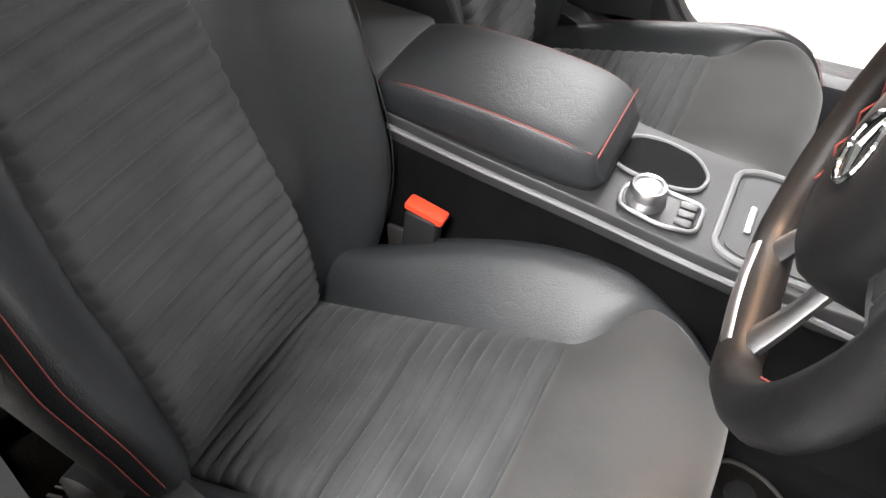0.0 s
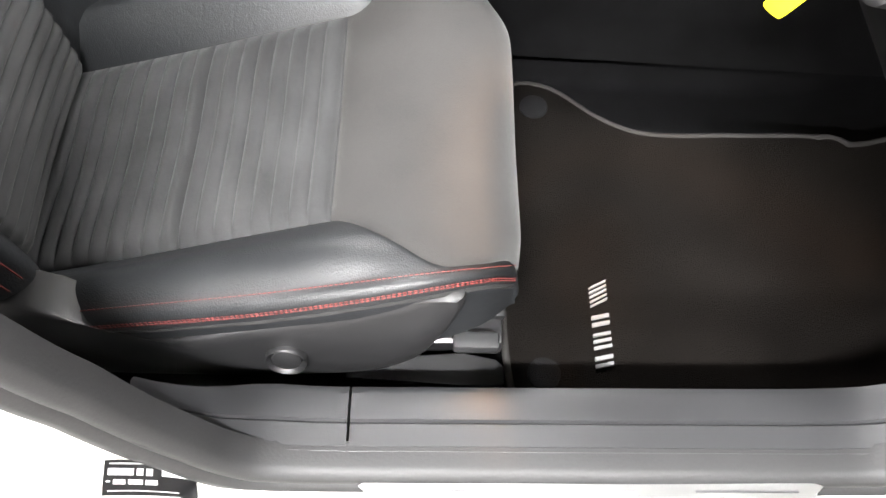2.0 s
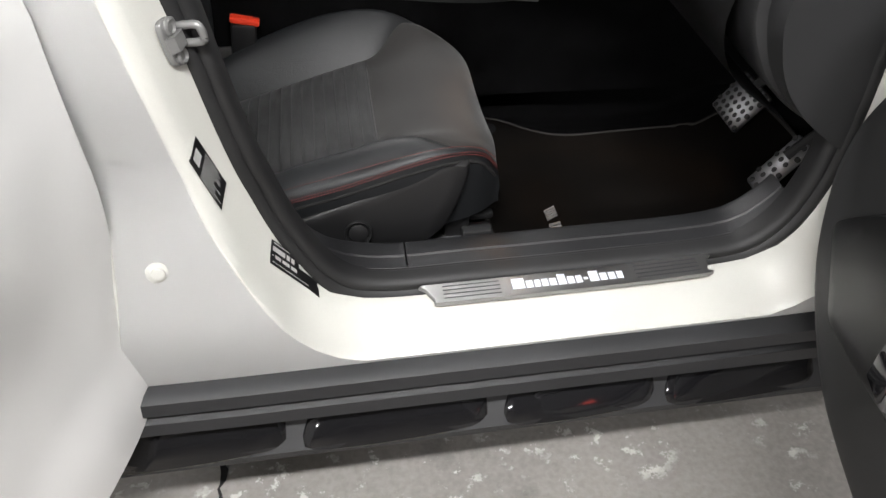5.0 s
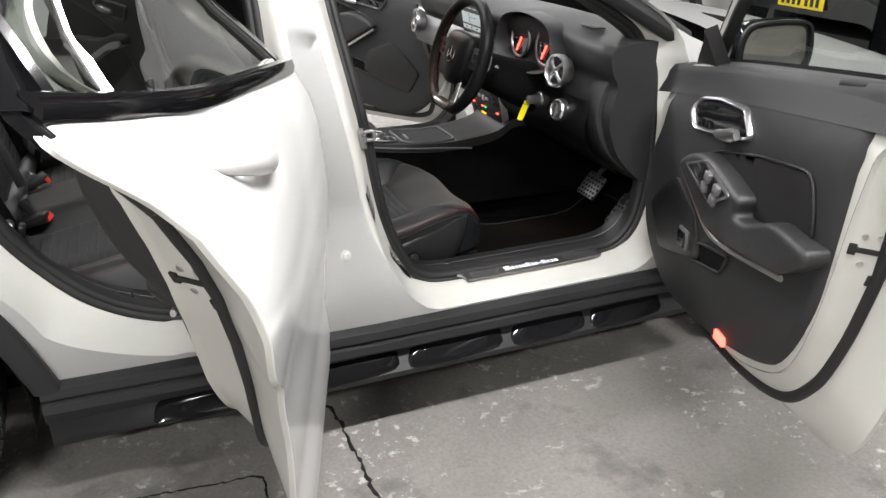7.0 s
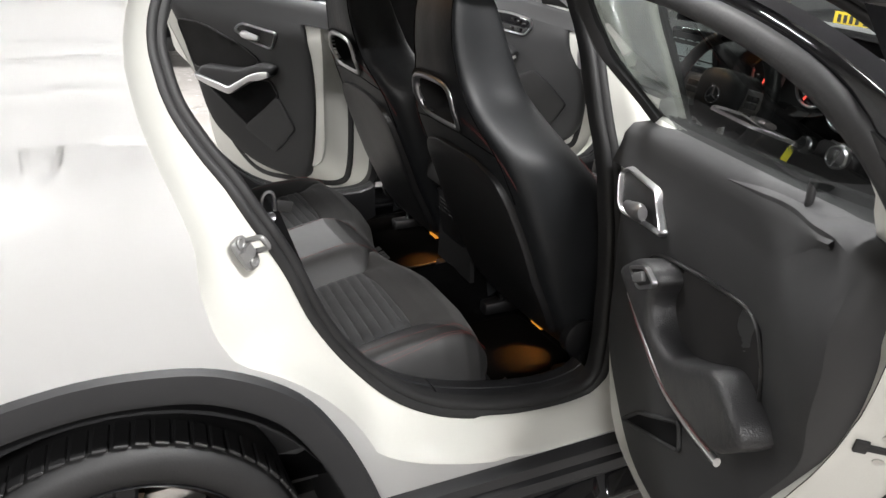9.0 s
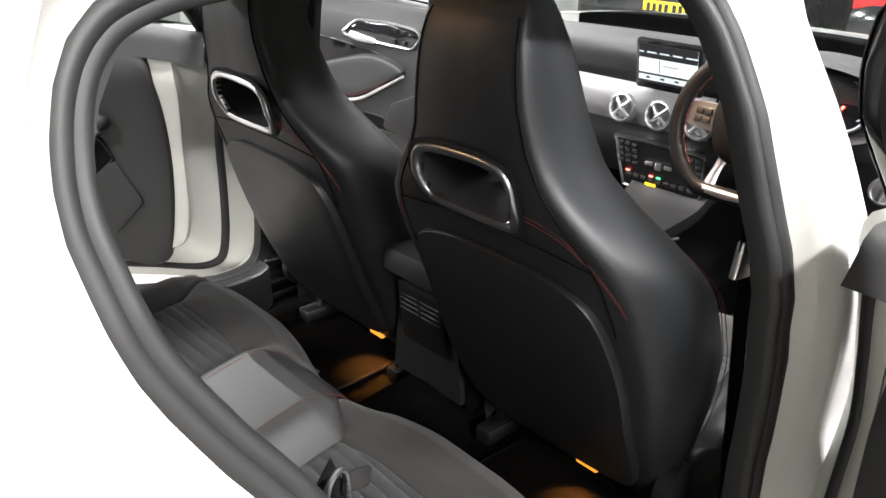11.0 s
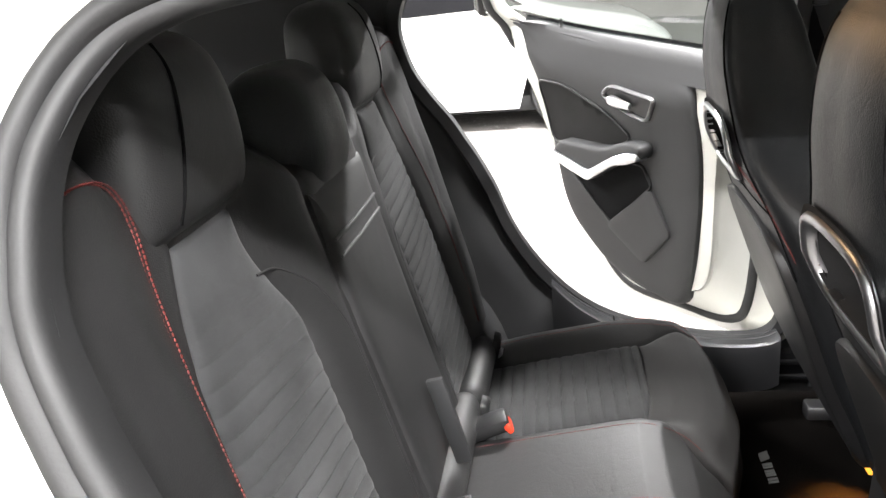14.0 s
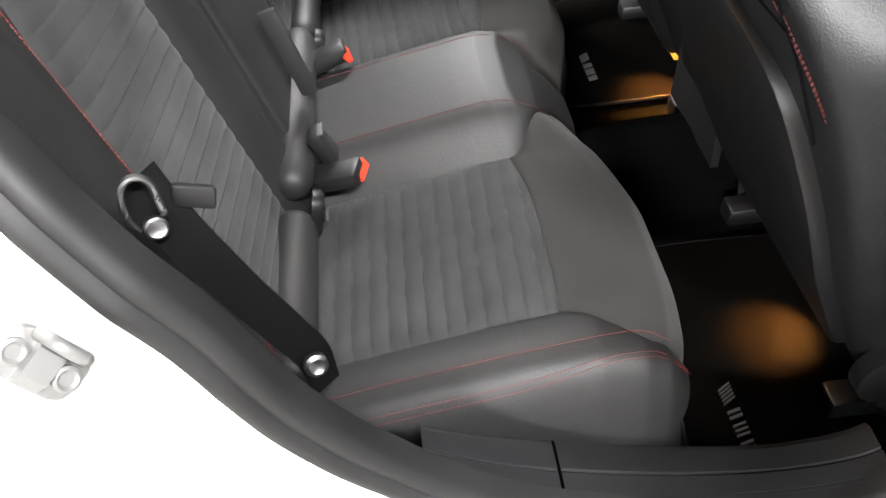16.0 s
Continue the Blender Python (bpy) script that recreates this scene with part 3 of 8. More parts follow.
def tuck(x, z):
    """How far the centre pillar lies behind the line of the doors."""
    up = np.clip((z - 0.50) / 0.22, 0, 1) * (1 - np.clip((z - 1.34) / 0.07, 0, 1))
    side = np.clip((x - 0.99) / 0.05, 0, 1) * (1 - np.clip((x - 1.30) / 0.08, 0, 1))
    return float(0.072 * up * side)


car = thing("car", (1.3, 0, GROUND), "white five-door crossover car with all doors open", "car")


def body_side(s):
    def skin(x, z):
        return (x, s * (half_width(x, z) - tuck(x, z)), z)
    arch = curve_pts(REAR_ARCH, 40)
    out = [tuple(p) for p in curve_pts(OUTLINE, 150)] + [tuple(p) for p in arch[::-1]]
    bm = B()
    cdt_plate(bm, out, [R1, F1], 0.045, skin)
    for f in bm.faces:
        f.smooth = True
    bmesh.ops.solidify(bm, geom=bm.faces[:], thickness=0.0012)
    side = part("body_side", bm, PAINT, car, "glossy white painted body side", angle=50)
    for loop, edge in ((R0, R1), (F0, F1)):
        bm = B()
        fr = [(0, 0.0), (0.03, 0.03), (0.08, 0.14), (0.2, 0.36), (0.4, 0.58), (0.6, 0.74), (0.8, 0.87), (0.94, 0.96), (1.0, 1.0), (1.02, 1.10)]
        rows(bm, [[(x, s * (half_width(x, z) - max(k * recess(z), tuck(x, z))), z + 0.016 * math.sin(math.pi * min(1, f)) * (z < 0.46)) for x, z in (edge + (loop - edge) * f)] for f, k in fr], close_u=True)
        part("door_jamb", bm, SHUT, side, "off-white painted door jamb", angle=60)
    return side


SIDE = {s: body_side(s) for s in (-1, 1)}

for s in (-1, 1):
    for loop in (R0, F0):
        # door seal: a soft double-lipped rubber
        bm = B()
        pts = [(x, s * (half_width(x, z) - recess(z) - 0.006), z) for x, z in curve_pts(loop, 320, True)]
        mid = loop.mean(0)
        k = len(loop)

        def across(p, t):
            n = np.cross(t, (0, 1, 0))
            n /= np.linalg.norm(n)
            if np.dot(n, (mid[0] - p[0], 0, mid[1] - p[2])) < 0:
                n = -n
            return n, np.array((0, s, 0.0))
        prof = [(-0.012, -0.02), (-0.013, 0.010), (-0.006, 0.019), (0.004, 0.018), (0.009, 0.010), (0.014, 0.012), (0.022, 0.009), (0.026, -0.004), (0.024, -0.03), (0.0, -0.035)]
        sweep(bm, pts, prof, across, closed=True)
        part("door_seal", bm, RUBBER, car, "black rubber door seal", angle=60)

# roof, bonnet, tail and glass
bm = B()
top = [(x, z) for x, z in curve_pts([(2.22, 1.09), (2.0, 1.22), (1.8, 1.32), (1.6, 1.395), (1.35, 1.44), (0.95, 1.46), (0.5, 1.455), (0.1, 1.42), (-0.25, 1.35), (-0.55, 1.22)], 40)]
roof = [q for q in top if -0.3 < q[0] < 1.52]
rows(bm, [[(x, half_width(x, z) * f, z + 0.045 * (1 - abs(f) ** 2.2)) for f in np.linspace(-1, 1, 17)] for x, z in roof])
bmesh.ops.solidify(bm, geom=bm.faces[:], thickness=0.003)
part("roof", bm, PAINT, car, "white painted roof", angle=60)
bm = B()
rows(bm, [[(x, (half_width(x, z) - 0.04) * f, z - 0.035 + 0.04 * (1 - abs(f) ** 2.2)) for f in np.linspace(-1, 1, 17)] for x, z in roof])
bmesh.ops.solidify(bm, geom=bm.faces[:], thickness=0.006)
part("headliner", bm, HEADLINER, car, "grey fabric headliner", angle=60)
bm = B()
rows(bm, [[(x, half_width(x, z) * f, z + 0.06 * (1 - abs(f) ** 2.5)) for f in np.linspace(-1, 1, 17)] for x, z in curve_pts([(3.52, 0.62), (3.45, 0.82), (3.1, 0.95), (2.7, 1.03), (2.38, 1.065)], 20)])
bmesh.ops.solidify(bm, geom=bm.faces[:], thickness=0.003)
part("bonnet", bm, PAINT, car, "white painted bonnet", angle=60)
bm = B()
rows(bm, [[(x, half_width(x, z) * f, z) for f in np.linspace(-1, 1, 9)] for x, z in [(3.53, 0.62), (3.54, 0.4), (3.4, 0.25)]])
bmesh.ops.solidify(bm, geom=bm.faces[:], thickness=0.003)
part("front_bumper", bm, PAINT, car, "white painted front bumper")
bm = B()
rows(bm, [[(x, half_width(x, z) * f, z) for f in np.linspace(-1, 1, 9)] for x, z in curve_pts([(-0.56, 1.22), (-0.76, 1.0), (-0.85, 0.75), (-0.83, 0.5), (-0.72, 0.3)], 14)])
bmesh.ops.solidify(bm, geom=bm.faces[:], thickness=0.003)
part("tailgate", bm, PAINT, car, "white painted tailgate", angle=60)
for name, seq, lab in (("windscreen", [q for q in top if q[0] >= 1.5], "clear curved windscreen"), ("rear_window", [q for q in top if q[0] <= -0.24], "tinted rear window")):
    bm = B()
    rows(bm, [[(x, (half_width(x, z) - 0.05) * f, z + (0.045 if x > 1 else 0.03) * (1 - abs(f) ** 2.2)) for f in np.linspace(-1, 1, 17)] for x, z in seq])
    ob = part(name, bm, GLASS if seq[0][0] > 1 else TINTED, car, lab, angle=60)
    ob.visible_shadow = False
# A pillar, inside: dark trim along the windscreen's edge
for s in (-1, 1):
    bm = B()
    pts = [(x, s * (half_width(x, z) - 0.05), z - 0.01) for x, z in top if x >= 1.4]
    tube(bm, pts, 0.038, 10, flat=0.8)
    part("pillar_trim", bm, SOFT, car, "dark grey windscreen pillar trim")
# floor pan, bulkhead, luggage floor: black carpet
bm = B()
FY = (-0.74, -0.45, -0.20, -0.115, -0.06, 0.06, 0.115, 0.20, 0.45, 0.74)
even_patch(bm, [[(x, y, z + (hump if abs(y) < 0.1 else 0)) for y in FY] for x, z, hump in ((2.52, 0.72, 0), (2.40, 0.50, 0.02), (2.20, 0.325, 0.12), (1.8, 0.318, 0.12), (1.2, 0.32, 0.10), (0.9, 0.325, 0.08), (0.72, 0.33, 0.05), (0.45, 0.40, 0), (-0.6, 0.45, 0))], 37, 49)
bmesh.ops.solidify(bm, geom=bm.faces[:], thickness=0.01)
part("floor_pan", bm, CARPET, car, "black carpeted floor pan", angle=70)
bm = B()
box(bm, (1.3, 0, 0.262), (3.0, 1.3, 0.05), 0.02)
part("underbody", bm, RUBBER, car, "dark underbody")
bm = B()
box(bm, (2.56, 0, 0.82), (0.06, 1.6, 0.55), 0.02)
part("bulkhead", bm, CARPET, car)

# unpainted cladding: sill, arch, black gloss sill insert
for s in (-1, 1):
    side = car
    bm = B()
    prof = [(0.846, 0.396), (0.878, 0.392), (0.891, 0.386), (0.895, 0.364), (0.885, 0.359), (0.885, 0.354), (0.898, 0.349), (0.902, 0.328), (0.893, 0.318), (0.872, 0.312), (0.870, 0.300), (0.888, 0.280), (0.910, 0.258), (0.907, 0.240), (0.86, 0.226), (0.78, 0.226)]
    xs = np.linspace(0.42, 2.32, 24)
    def clad_w(x, w, z):
        return w - (w - 0.866) * (1 - smooth(0.55, 0.80, x)) * (z < 0.315 and w > 0.866)
    rows(bm, [[(x, s * (clad_w(x, w, z) + 0.006), z + 0.02 * (1.0 - min(1, (x - 0.42) / 0.8)) * (z > 0.32)) for w, z in prof] for x in xs])
    clad = part("sill_cladding", bm, CLAD, car, "dark grey unpainted sill cladding", angle=25)
    for x0, x1 in ((0.66, 0.98), (1.0, 1.30), (1.33, 1.62), (1.65, 1.90), (1.92, 2.18)):
        bm = B()
        lo = [(x0 + 0.02, 0.256), (x0, 0.282), (x0 + 0.04, 0.304), (x1 - 0.03, 0.306), (x1, 0.29), (x1 - 0.03, 0.262)]
        pillow(bm, lo, [(1.0, -0.012), (1.0, 0.004), (0.97, 0.009), (0.85, 0.013), (0.5, 0.015)], lambda u, v, h: (u, s * (0.890 + h - 0.85 * (v - 0.28)), v), 50)
        part("sill_insert", bm, GLOSS_BLACK, clad, "gloss black sill insert")
    bm = B()
    a = curve_pts(REAR_ARCH, 48)
    c0 = np.array((0, 0.36))
    fr = [(1.0, 0.862), (1.004, 0.893), (0.985, 0.901), (0.90, 0.903), (0.875, 0.898), (0.865, 0.87), (0.86, 0.70)]
    rows(bm, [[(c0[0] + (p[0] - c0[0]) * f, s * w, c0[1] + (p[1] - c0[1]) * (f if p[1] > 0.45 else 1)) for p in a] for f, w in fr])
    part("wheel_arch", bm, CLAD, car, "dark grey unpainted wheel arch", angle=30)
    bm = B()
    rows(bm, [[(0.40 * math.cos(t), s * w, 0.36 + 0.40 * math.sin(t)) for t in np.linspace(-0.2, math.pi + 0.2, 30)] for w in (0.90, 0.55)])
    part("arch_liner", bm, RUBBER, car, "black arch liner")


def wheel(x, s, front=False):
    zc, yo = 0.352, 0.870
    w_ = thing("wheel", (x, s * yo, zc), "", "")
    w_.parent = car
    w_.matrix_parent_inverse = car.matrix_basis.inverted()
    ax = (0, s, 0)

    def turned(prof, n=64):
        bm = B()
        rows(bm, [[(x + r * math.cos(2 * math.pi * i / n), s * (yo + h), zc + r * math.sin(2 * math.pi * i / n)) for i in range(n)] for r, h in prof], close_u=True)
        return bm
    bm = turned([(0.243, -0.21), (0.27, -0.225), (0.305, -0.218), (0.322, -0.19), (0.325, -0.11), (0.322, -0.035), (0.306, -0.006), (0.275, 0.004), (0.250, -0.004), (0.243, -0.014)])
    tyre = part("tyre", bm, TYRE, w_, "black road tyre", angle=50)
    bm = B()
    for i in range(64):
        t = 2 * math.pi * i / 64
        mm = Matrix.Translation((x, 0, zc)) @ Matrix.Rotation(-t, 4, "Y") @ Matrix.Translation((0.3235, s * (yo - 0.045), 0)) @ Matrix.Rotation(0.12 * s, 4, "X")
        box(bm, (0, 0, 0), (0.006, 0.07, 0.0245), 0.002, mm, 1)
    tr = part("tread", bm, TYRE, w_, "tread blocks", angle=30)
    bm = turned([(0.243, -0.2), (0.235, -0.19), (0.215, -0.10), (0.222, -0.03), (0.238, -0.012), (0.244, -0.004), (0.247, -0.008), (0.245, -0.02)])
    part("rim", bm, RIM, w_, "black alloy rim", angle=50)
    for i in range(5):
        bm = B()
        t = 2 * math.pi * i / 5 + 0.35
        grid = []
        for f in np.linspace(0, 1, 9):
            r = 0.045 + (0.240 - 0.045) * f
            w = 0.030 + 0.012 * f + 0.012 * f ** 3
            o = yo - 0.034 + 0.026 * f ** 0.7
            row = []
            for a, h in ((-1.0, -0.035), (-1.0, -0.006), (-0.86, 0.0), (-0.30, -0.001), (-0.20, -0.008), (0.20, -0.008), (0.30, -0.001), (0.86, 0.0), (1.0, -0.006), (1.0, -0.035)):
                row.append((x + r * math.cos(t) - a * w * math.sin(t), s * (o + h), zc + r * math.sin(t) + a * w * math.cos(t)))
            grid.append(row)
        rows(bm, grid, cap=True)
        part("spoke", bm, RIM, w_, angle=30)
    bm = B()
    disc(bm, (x, s * (yo - 0.05), zc), ax, [(0.0, 0), (0.075, 0), (0.078, 0.012), (0.066, 0.028), (0.046, 0.032), (0.044, 0.028)], 30)
    part("hub", bm, RIM, w_)
    bm = B()
    disc(bm, (x, s * (yo - 0.018), zc), ax, [(0.044, 0), (0.044, 0.006), (0.041, 0.009), (0.0, 0.010)], 32)
    part("hub_cap", bm, DARK_SILVER, w_, "silver centre cap")
    for i in range(3):
        bm = B()
        t = 2 * math.pi * i / 3 + 0.5
        tube(bm, [(x, s * (yo - 0.006), zc), (x + 0.032 * math.cos(t), s * (yo - 0.0065), zc + 0.032 * math.sin(t))], [0.003, 0.001], 6)
        part("cap_star_arm", bm, CHROME, w_)
    for i in range(5):
        bm = B()
        t = 2 * math.pi * i / 5 + 0.35 + math.pi / 5
        disc(bm, (x + 0.060 * math.cos(t), s * (yo - 0.026), zc + 0.060 * math.sin(t)), ax, [(0.011, 0), (0.011, 0.012), (0.006, 0.014), (0, 0.010)], 6)
        part("wheel_bolt", bm, DARK_SILVER, w_)
    bm = turned([(0.07, -0.11), (0.15, -0.11), (0.152, -0.125), (0.07, -0.125)], 48)
    part("brake_disc", bm, RUST, w_, "rusty brake disc", angle=30)
    bm = B()
    box(bm, (x + 0.10, s * (yo - 0.13), zc + 0.11), (0.11, 0.06, 0.07), 0.015)
    part("brake_caliper", bm, STEEL, w_)


for s in (-1, 1):
    wheel(0.0, s)
    wheel(2.70, s)

# ---- the doors ----
def door_frame(hinge, degrees, s):
    """Local (u from the hinge to the latch, w outward, z) to the world."""
    a = radians(degrees)
    m = Matrix.Identity(4)
    m.col[0] = (-math.cos(a), s * math.sin(a), 0, 0)
    m.col[1] = (math.sin(a), s * math.cos(a), 0, 0)
    m.col[3] = (hinge[0], s * hinge[1], 0, 1)
    return m


REAR = dict(
    skin=[(-0.02, 1.10), (-0.03, 0.80), (-0.03, 0.50), (0.02, 0.36), (0.25, 0.345), (0.52, 0.34), (0.70, 0.37), (0.765, 0.53), (0.795, 0.68), (0.84, 0.80), (0.935, 0.885), (0.955, 1.0), (0.965, 1.08), (0.97, 1.14), (0.99, 1.24), (0.62, 1.171), (0.33, 1.135)],
    seal=[(0.05, 1.075), (0.045, 0.80), (0.05, 0.52), (0.10, 0.435), (0.27, 0.425), (0.46, 0.43), (0.575, 0.51), (0.645, 0.62), (0.70, 0.73), (0.757, 0.83), (0.795, 0.905), (0.836, 1.0), (0.864, 1.08), (0.888, 1.16), (0.912, 1.225), (0.62, 1.157), (0.33, 1.117)],
    bed=[(0.13, 1.07), (0.115, 0.80), (0.125, 0.60), (0.17, 0.51), (0.30, 0.485), (0.44, 0.49), (0.545, 0.56), (0.615, 0.64), (0.672, 0.74), (0.722, 0.84), (0.757, 0.905), (0.80, 1.0), (0.832, 1.08), (0.856, 1.16), (0.875, 1.222), (0.62, 1.160), (0.33, 1.118)],
    belt=[(0.03, 1.098), (0.33, 1.135), (0.62, 1.173), (0.845, 1.219), (0.99, 1.255)],
    frame=[(0.03, 1.098), (0.05, 1.22), (0.08, 1.33), (0.15, 1.39), (0.4, 1.41), (0.65, 1.405), (0.82, 1.375), (0.93, 1.325), (0.99, 1.255)],
    trim=[(0.135, 0.68), (0.11, 0.82), (0.115, 0.97), (0.16, 1.085), (0.23, 1.122), (0.47, 1.158), (0.70, 1.196), (0.79, 1.212), (0.826, 1.19), (0.832, 1.13), (0.815, 1.05), (0.765, 0.93), (0.688, 0.80), (0.608, 0.66), (0.515, 0.57), (0.40, 0.525), (0.26, 0.54)],
    w0=-0.150, wl=0.42, handle=(0.64, 1.092), top_end=0.785, bulge=0.04,
    bezel=[(0.106, 1.045), (0.130, 1.062), (0.285, 1.071), (0.348, 1.022), (0.335, 1.010), (0.256, 1.000), (0.155, 0.980)],
    insert=[(0.28, 0.955), (0.34, 0.982), (0.486, 1.015), (0.598, 1.034), (0.640, 1.029), (0.662, 0.991), (0.656, 0.921), (0.642, 0.860), (0.60, 0.825), (0.525, 0.83), (0.40, 0.83), (0.31, 0.88)],
    arm=[(0.256, 0.922), (0.294, 0.953), (0.351, 0.986), (0.405, 0.990), (0.422, 0.975), (0.392, 0.932), (0.421, 0.892), (0.469, 0.880), (0.523, 0.902), (0.607, 0.946), (0.641, 0.941), (0.684, 0.922), (0.702, 0.899), (0.671, 0.866), (0.635, 0.835), (0.591, 0.830), (0.487, 0.825), (0.408, 0.854), (0.323, 0.888)],
    strip=[(0.29, 0.893), (0.38, 0.846), (0.456, 0.820), (0.549, 0.815), (0.635, 0.822)],
    pad=[(0.324, 0.955), (0.334, 0.963), (0.384, 0.986), (0.396, 0.986), (0.421, 0.976), (0.415, 0.968), (0.368, 0.941), (0.358, 0.940)],
    pocket=[(0.245, 0.600), (0.485, 0.716), (0.470, 0.760), (0.322, 0.672)])
FRONT = dict(
    skin=[(0.02, 1.03), (0.01, 0.80), (0.02, 0.50), (0.06, 0.385), (0.35, 0.365), (0.65, 0.365), (0.88, 0.385), (0.96, 0.46), (1.0, 0.60), (1.035, 0.80), (1.06, 0.95), (1.08, 1.06), (1.10, 1.18), (0.75, 1.14), (0.35, 1.08)],
    seal=[(0.07, 1.03), (0.06, 0.80), (0.075, 0.53), (0.13, 0.445), (0.36, 0.43), (0.62, 0.435), (0.80, 0.475), (0.89, 0.56), (0.935, 0.68), (0.965, 0.82), (0.985, 0.95), (1.01, 1.06), (1.035, 1.175), (0.75, 1.145), (0.35, 1.085)],
    bed=[(0.11, 1.03), (0.085, 0.80), (0.095, 0.55), (0.17, 0.47), (0.37, 0.455), (0.61, 0.465), (0.775, 0.52), (0.86, 0.59), (0.915, 0.70), (0.94, 0.83), (0.955, 0.95), (0.975, 1.06), (0.995, 1.175), (0.75, 1.148), (0.35, 1.09)],
    belt=[(0.03, 1.02), (0.35, 1.08), (0.75, 1.14), (1.11, 1.19)],
    frame=[(0.10, 1.03), (0.28, 1.17), (0.52, 1.31), (0.75, 1.40), (0.95, 1.44), (1.08, 1.44), (1.15, 1.40), (1.14, 1.30), (1.11, 1.19)],
    trim=[(0.045, 0.60), (0.05, 0.76), (0.12, 0.90), (0.145, 1.02), (0.19, 1.06), (0.45, 1.10), (0.92, 1.165), (0.947, 1.12), (0.94, 0.93), (0.92, 0.74), (0.85, 0.60), (0.77, 0.535), (0.60, 0.475), (0.40, 0.44), (0.22, 0.435), (0.10, 0.50)],
    w0=-0.145, wl=0.0, handle=(0.86, 1.03), top_end=1.0, bulge=0.0,
    bezel=[(0.301, 0.983), (0.319, 1.015), (0.416, 1.036), (0.555, 1.046), (0.608, 1.000), (0.598, 0.985), (0.519, 0.967), (0.336, 0.938)],
    insert=[(0.382, 0.885), (0.486, 0.930), (0.655, 0.972), (0.845, 1.002), (0.880, 0.92), (0.885, 0.85), (0.744, 0.84), (0.605, 0.84)],
    arm=[(0.358, 0.862), (0.387, 0.889), (0.451, 0.917), (0.509, 0.924), (0.600, 0.905), (0.682, 0.884), (0.660, 0.842), (0.712, 0.844), (0.806, 0.889), (0.935, 0.885), (0.942, 0.862), (0.861, 0.801), (0.657, 0.767), (0.547, 0.764), (0.451, 0.811)],
    strip=[(0.362, 0.852), (0.451, 0.802), (0.547, 0.756), (0.657, 0.759), (0.861, 0.794)],
    pad=[(0.418, 0.879), (0.513, 0.916), (0.645, 0.880), (0.562, 0.832)],
    cheek=[(0.219, 0.757), (0.115, 0.66), (0.188, 0.553), (0.339, 0.595), (0.456, 0.641), (0.42, 0.74), (0.283, 0.797)],
    pocket=[(0.385, 0.612), (0.565, 0.656), (0.602, 0.715), (0.453, 0.685)])
# the far rear door, seen at a slant through the cabin
REAR_FAR = dict(REAR, top_end=0.86, bulge=0.0,
    trim=[(0.156, 0.66), (0.15, 0.85), (0.17, 1.0), (0.2, 1.10), (0.25, 1.122), (0.458, 1.155), (0.70, 1.196), (0.835, 1.225), (0.80, 1.15), (0.762, 1.046), (0.714, 0.857), (0.654, 0.66), (0.58, 0.57), (0.468, 0.488), (0.33, 0.450), (0.21, 0.460)],
    bezel=[(0.488, 1.018), (0.448, 1.052), (0.285, 1.022), (0.320, 0.952), (0.395, 0.972)],
    insert=[(0.750, 1.046), (0.635, 1.036), (0.467, 0.966), (0.374, 0.905), (0.46, 0.86), (0.63, 0.86), (0.70, 0.86)],
    arm=[(0.662, 0.846), (0.631, 0.880), (0.455, 0.876), (0.358, 0.908), (0.302, 0.899), (0.309, 0.861), (0.402, 0.844), (0.505, 0.789), (0.636, 0.816)],
    band=[(0.664, 0.848), (0.600, 0.832), (0.505, 0.806), (0.41, 0.858), (0.36, 0.876), (0.318, 0.880), (0.312, 0.862), (0.352, 0.845), (0.402, 0.836), (0.505, 0.776), (0.60, 0.802), (0.660, 0.826)],
    pocket=[(0.632, 0.785), (0.461, 0.642), (0.307, 0.780), (0.340, 0.835), (0.45, 0.84)],
    pocket_front=[(0.484, 0.637), (0.307, 0.778), (0.238, 0.656), (0.344, 0.545)])


def even_loop(ctrl, per=9):
    """A closed smooth loop with the same number of points between any two control points."""
    p = np.array(ctrl, float)
    k = len(p)
    out = []
    for i in range(k):
        a, b, c, d = p[i - 1], p[i], p[(i + 1) % k], p[(i + 2) % k]
        for j in range(per):
            t = j / per
            out.append(0.5 * (2 * b + (c - a) * t + (2 * a - 5 * b + 4 * c - d) * t * t + (3 * b - a - 3 * c + d) * t ** 3))
    return np.array(out)


# the rear door's sash: its inner edge beside the glass and its outer edge under the weatherstrip
SASH_IN = [(0.770, 1.190), (0.815, 1.235), (0.842, 1.27), (0.83, 1.31), (0.78, 1.345), (0.66, 1.372), (0.40, 1.384), (0.16, 1.366)]
SASH_OUT = [(0.890, 1.185), (0.897, 1.225), (0.893, 1.27), (0.872, 1.322), (0.81, 1.364), (0.66, 1.390), (0.40, 1.400), (0.15, 1.380)]


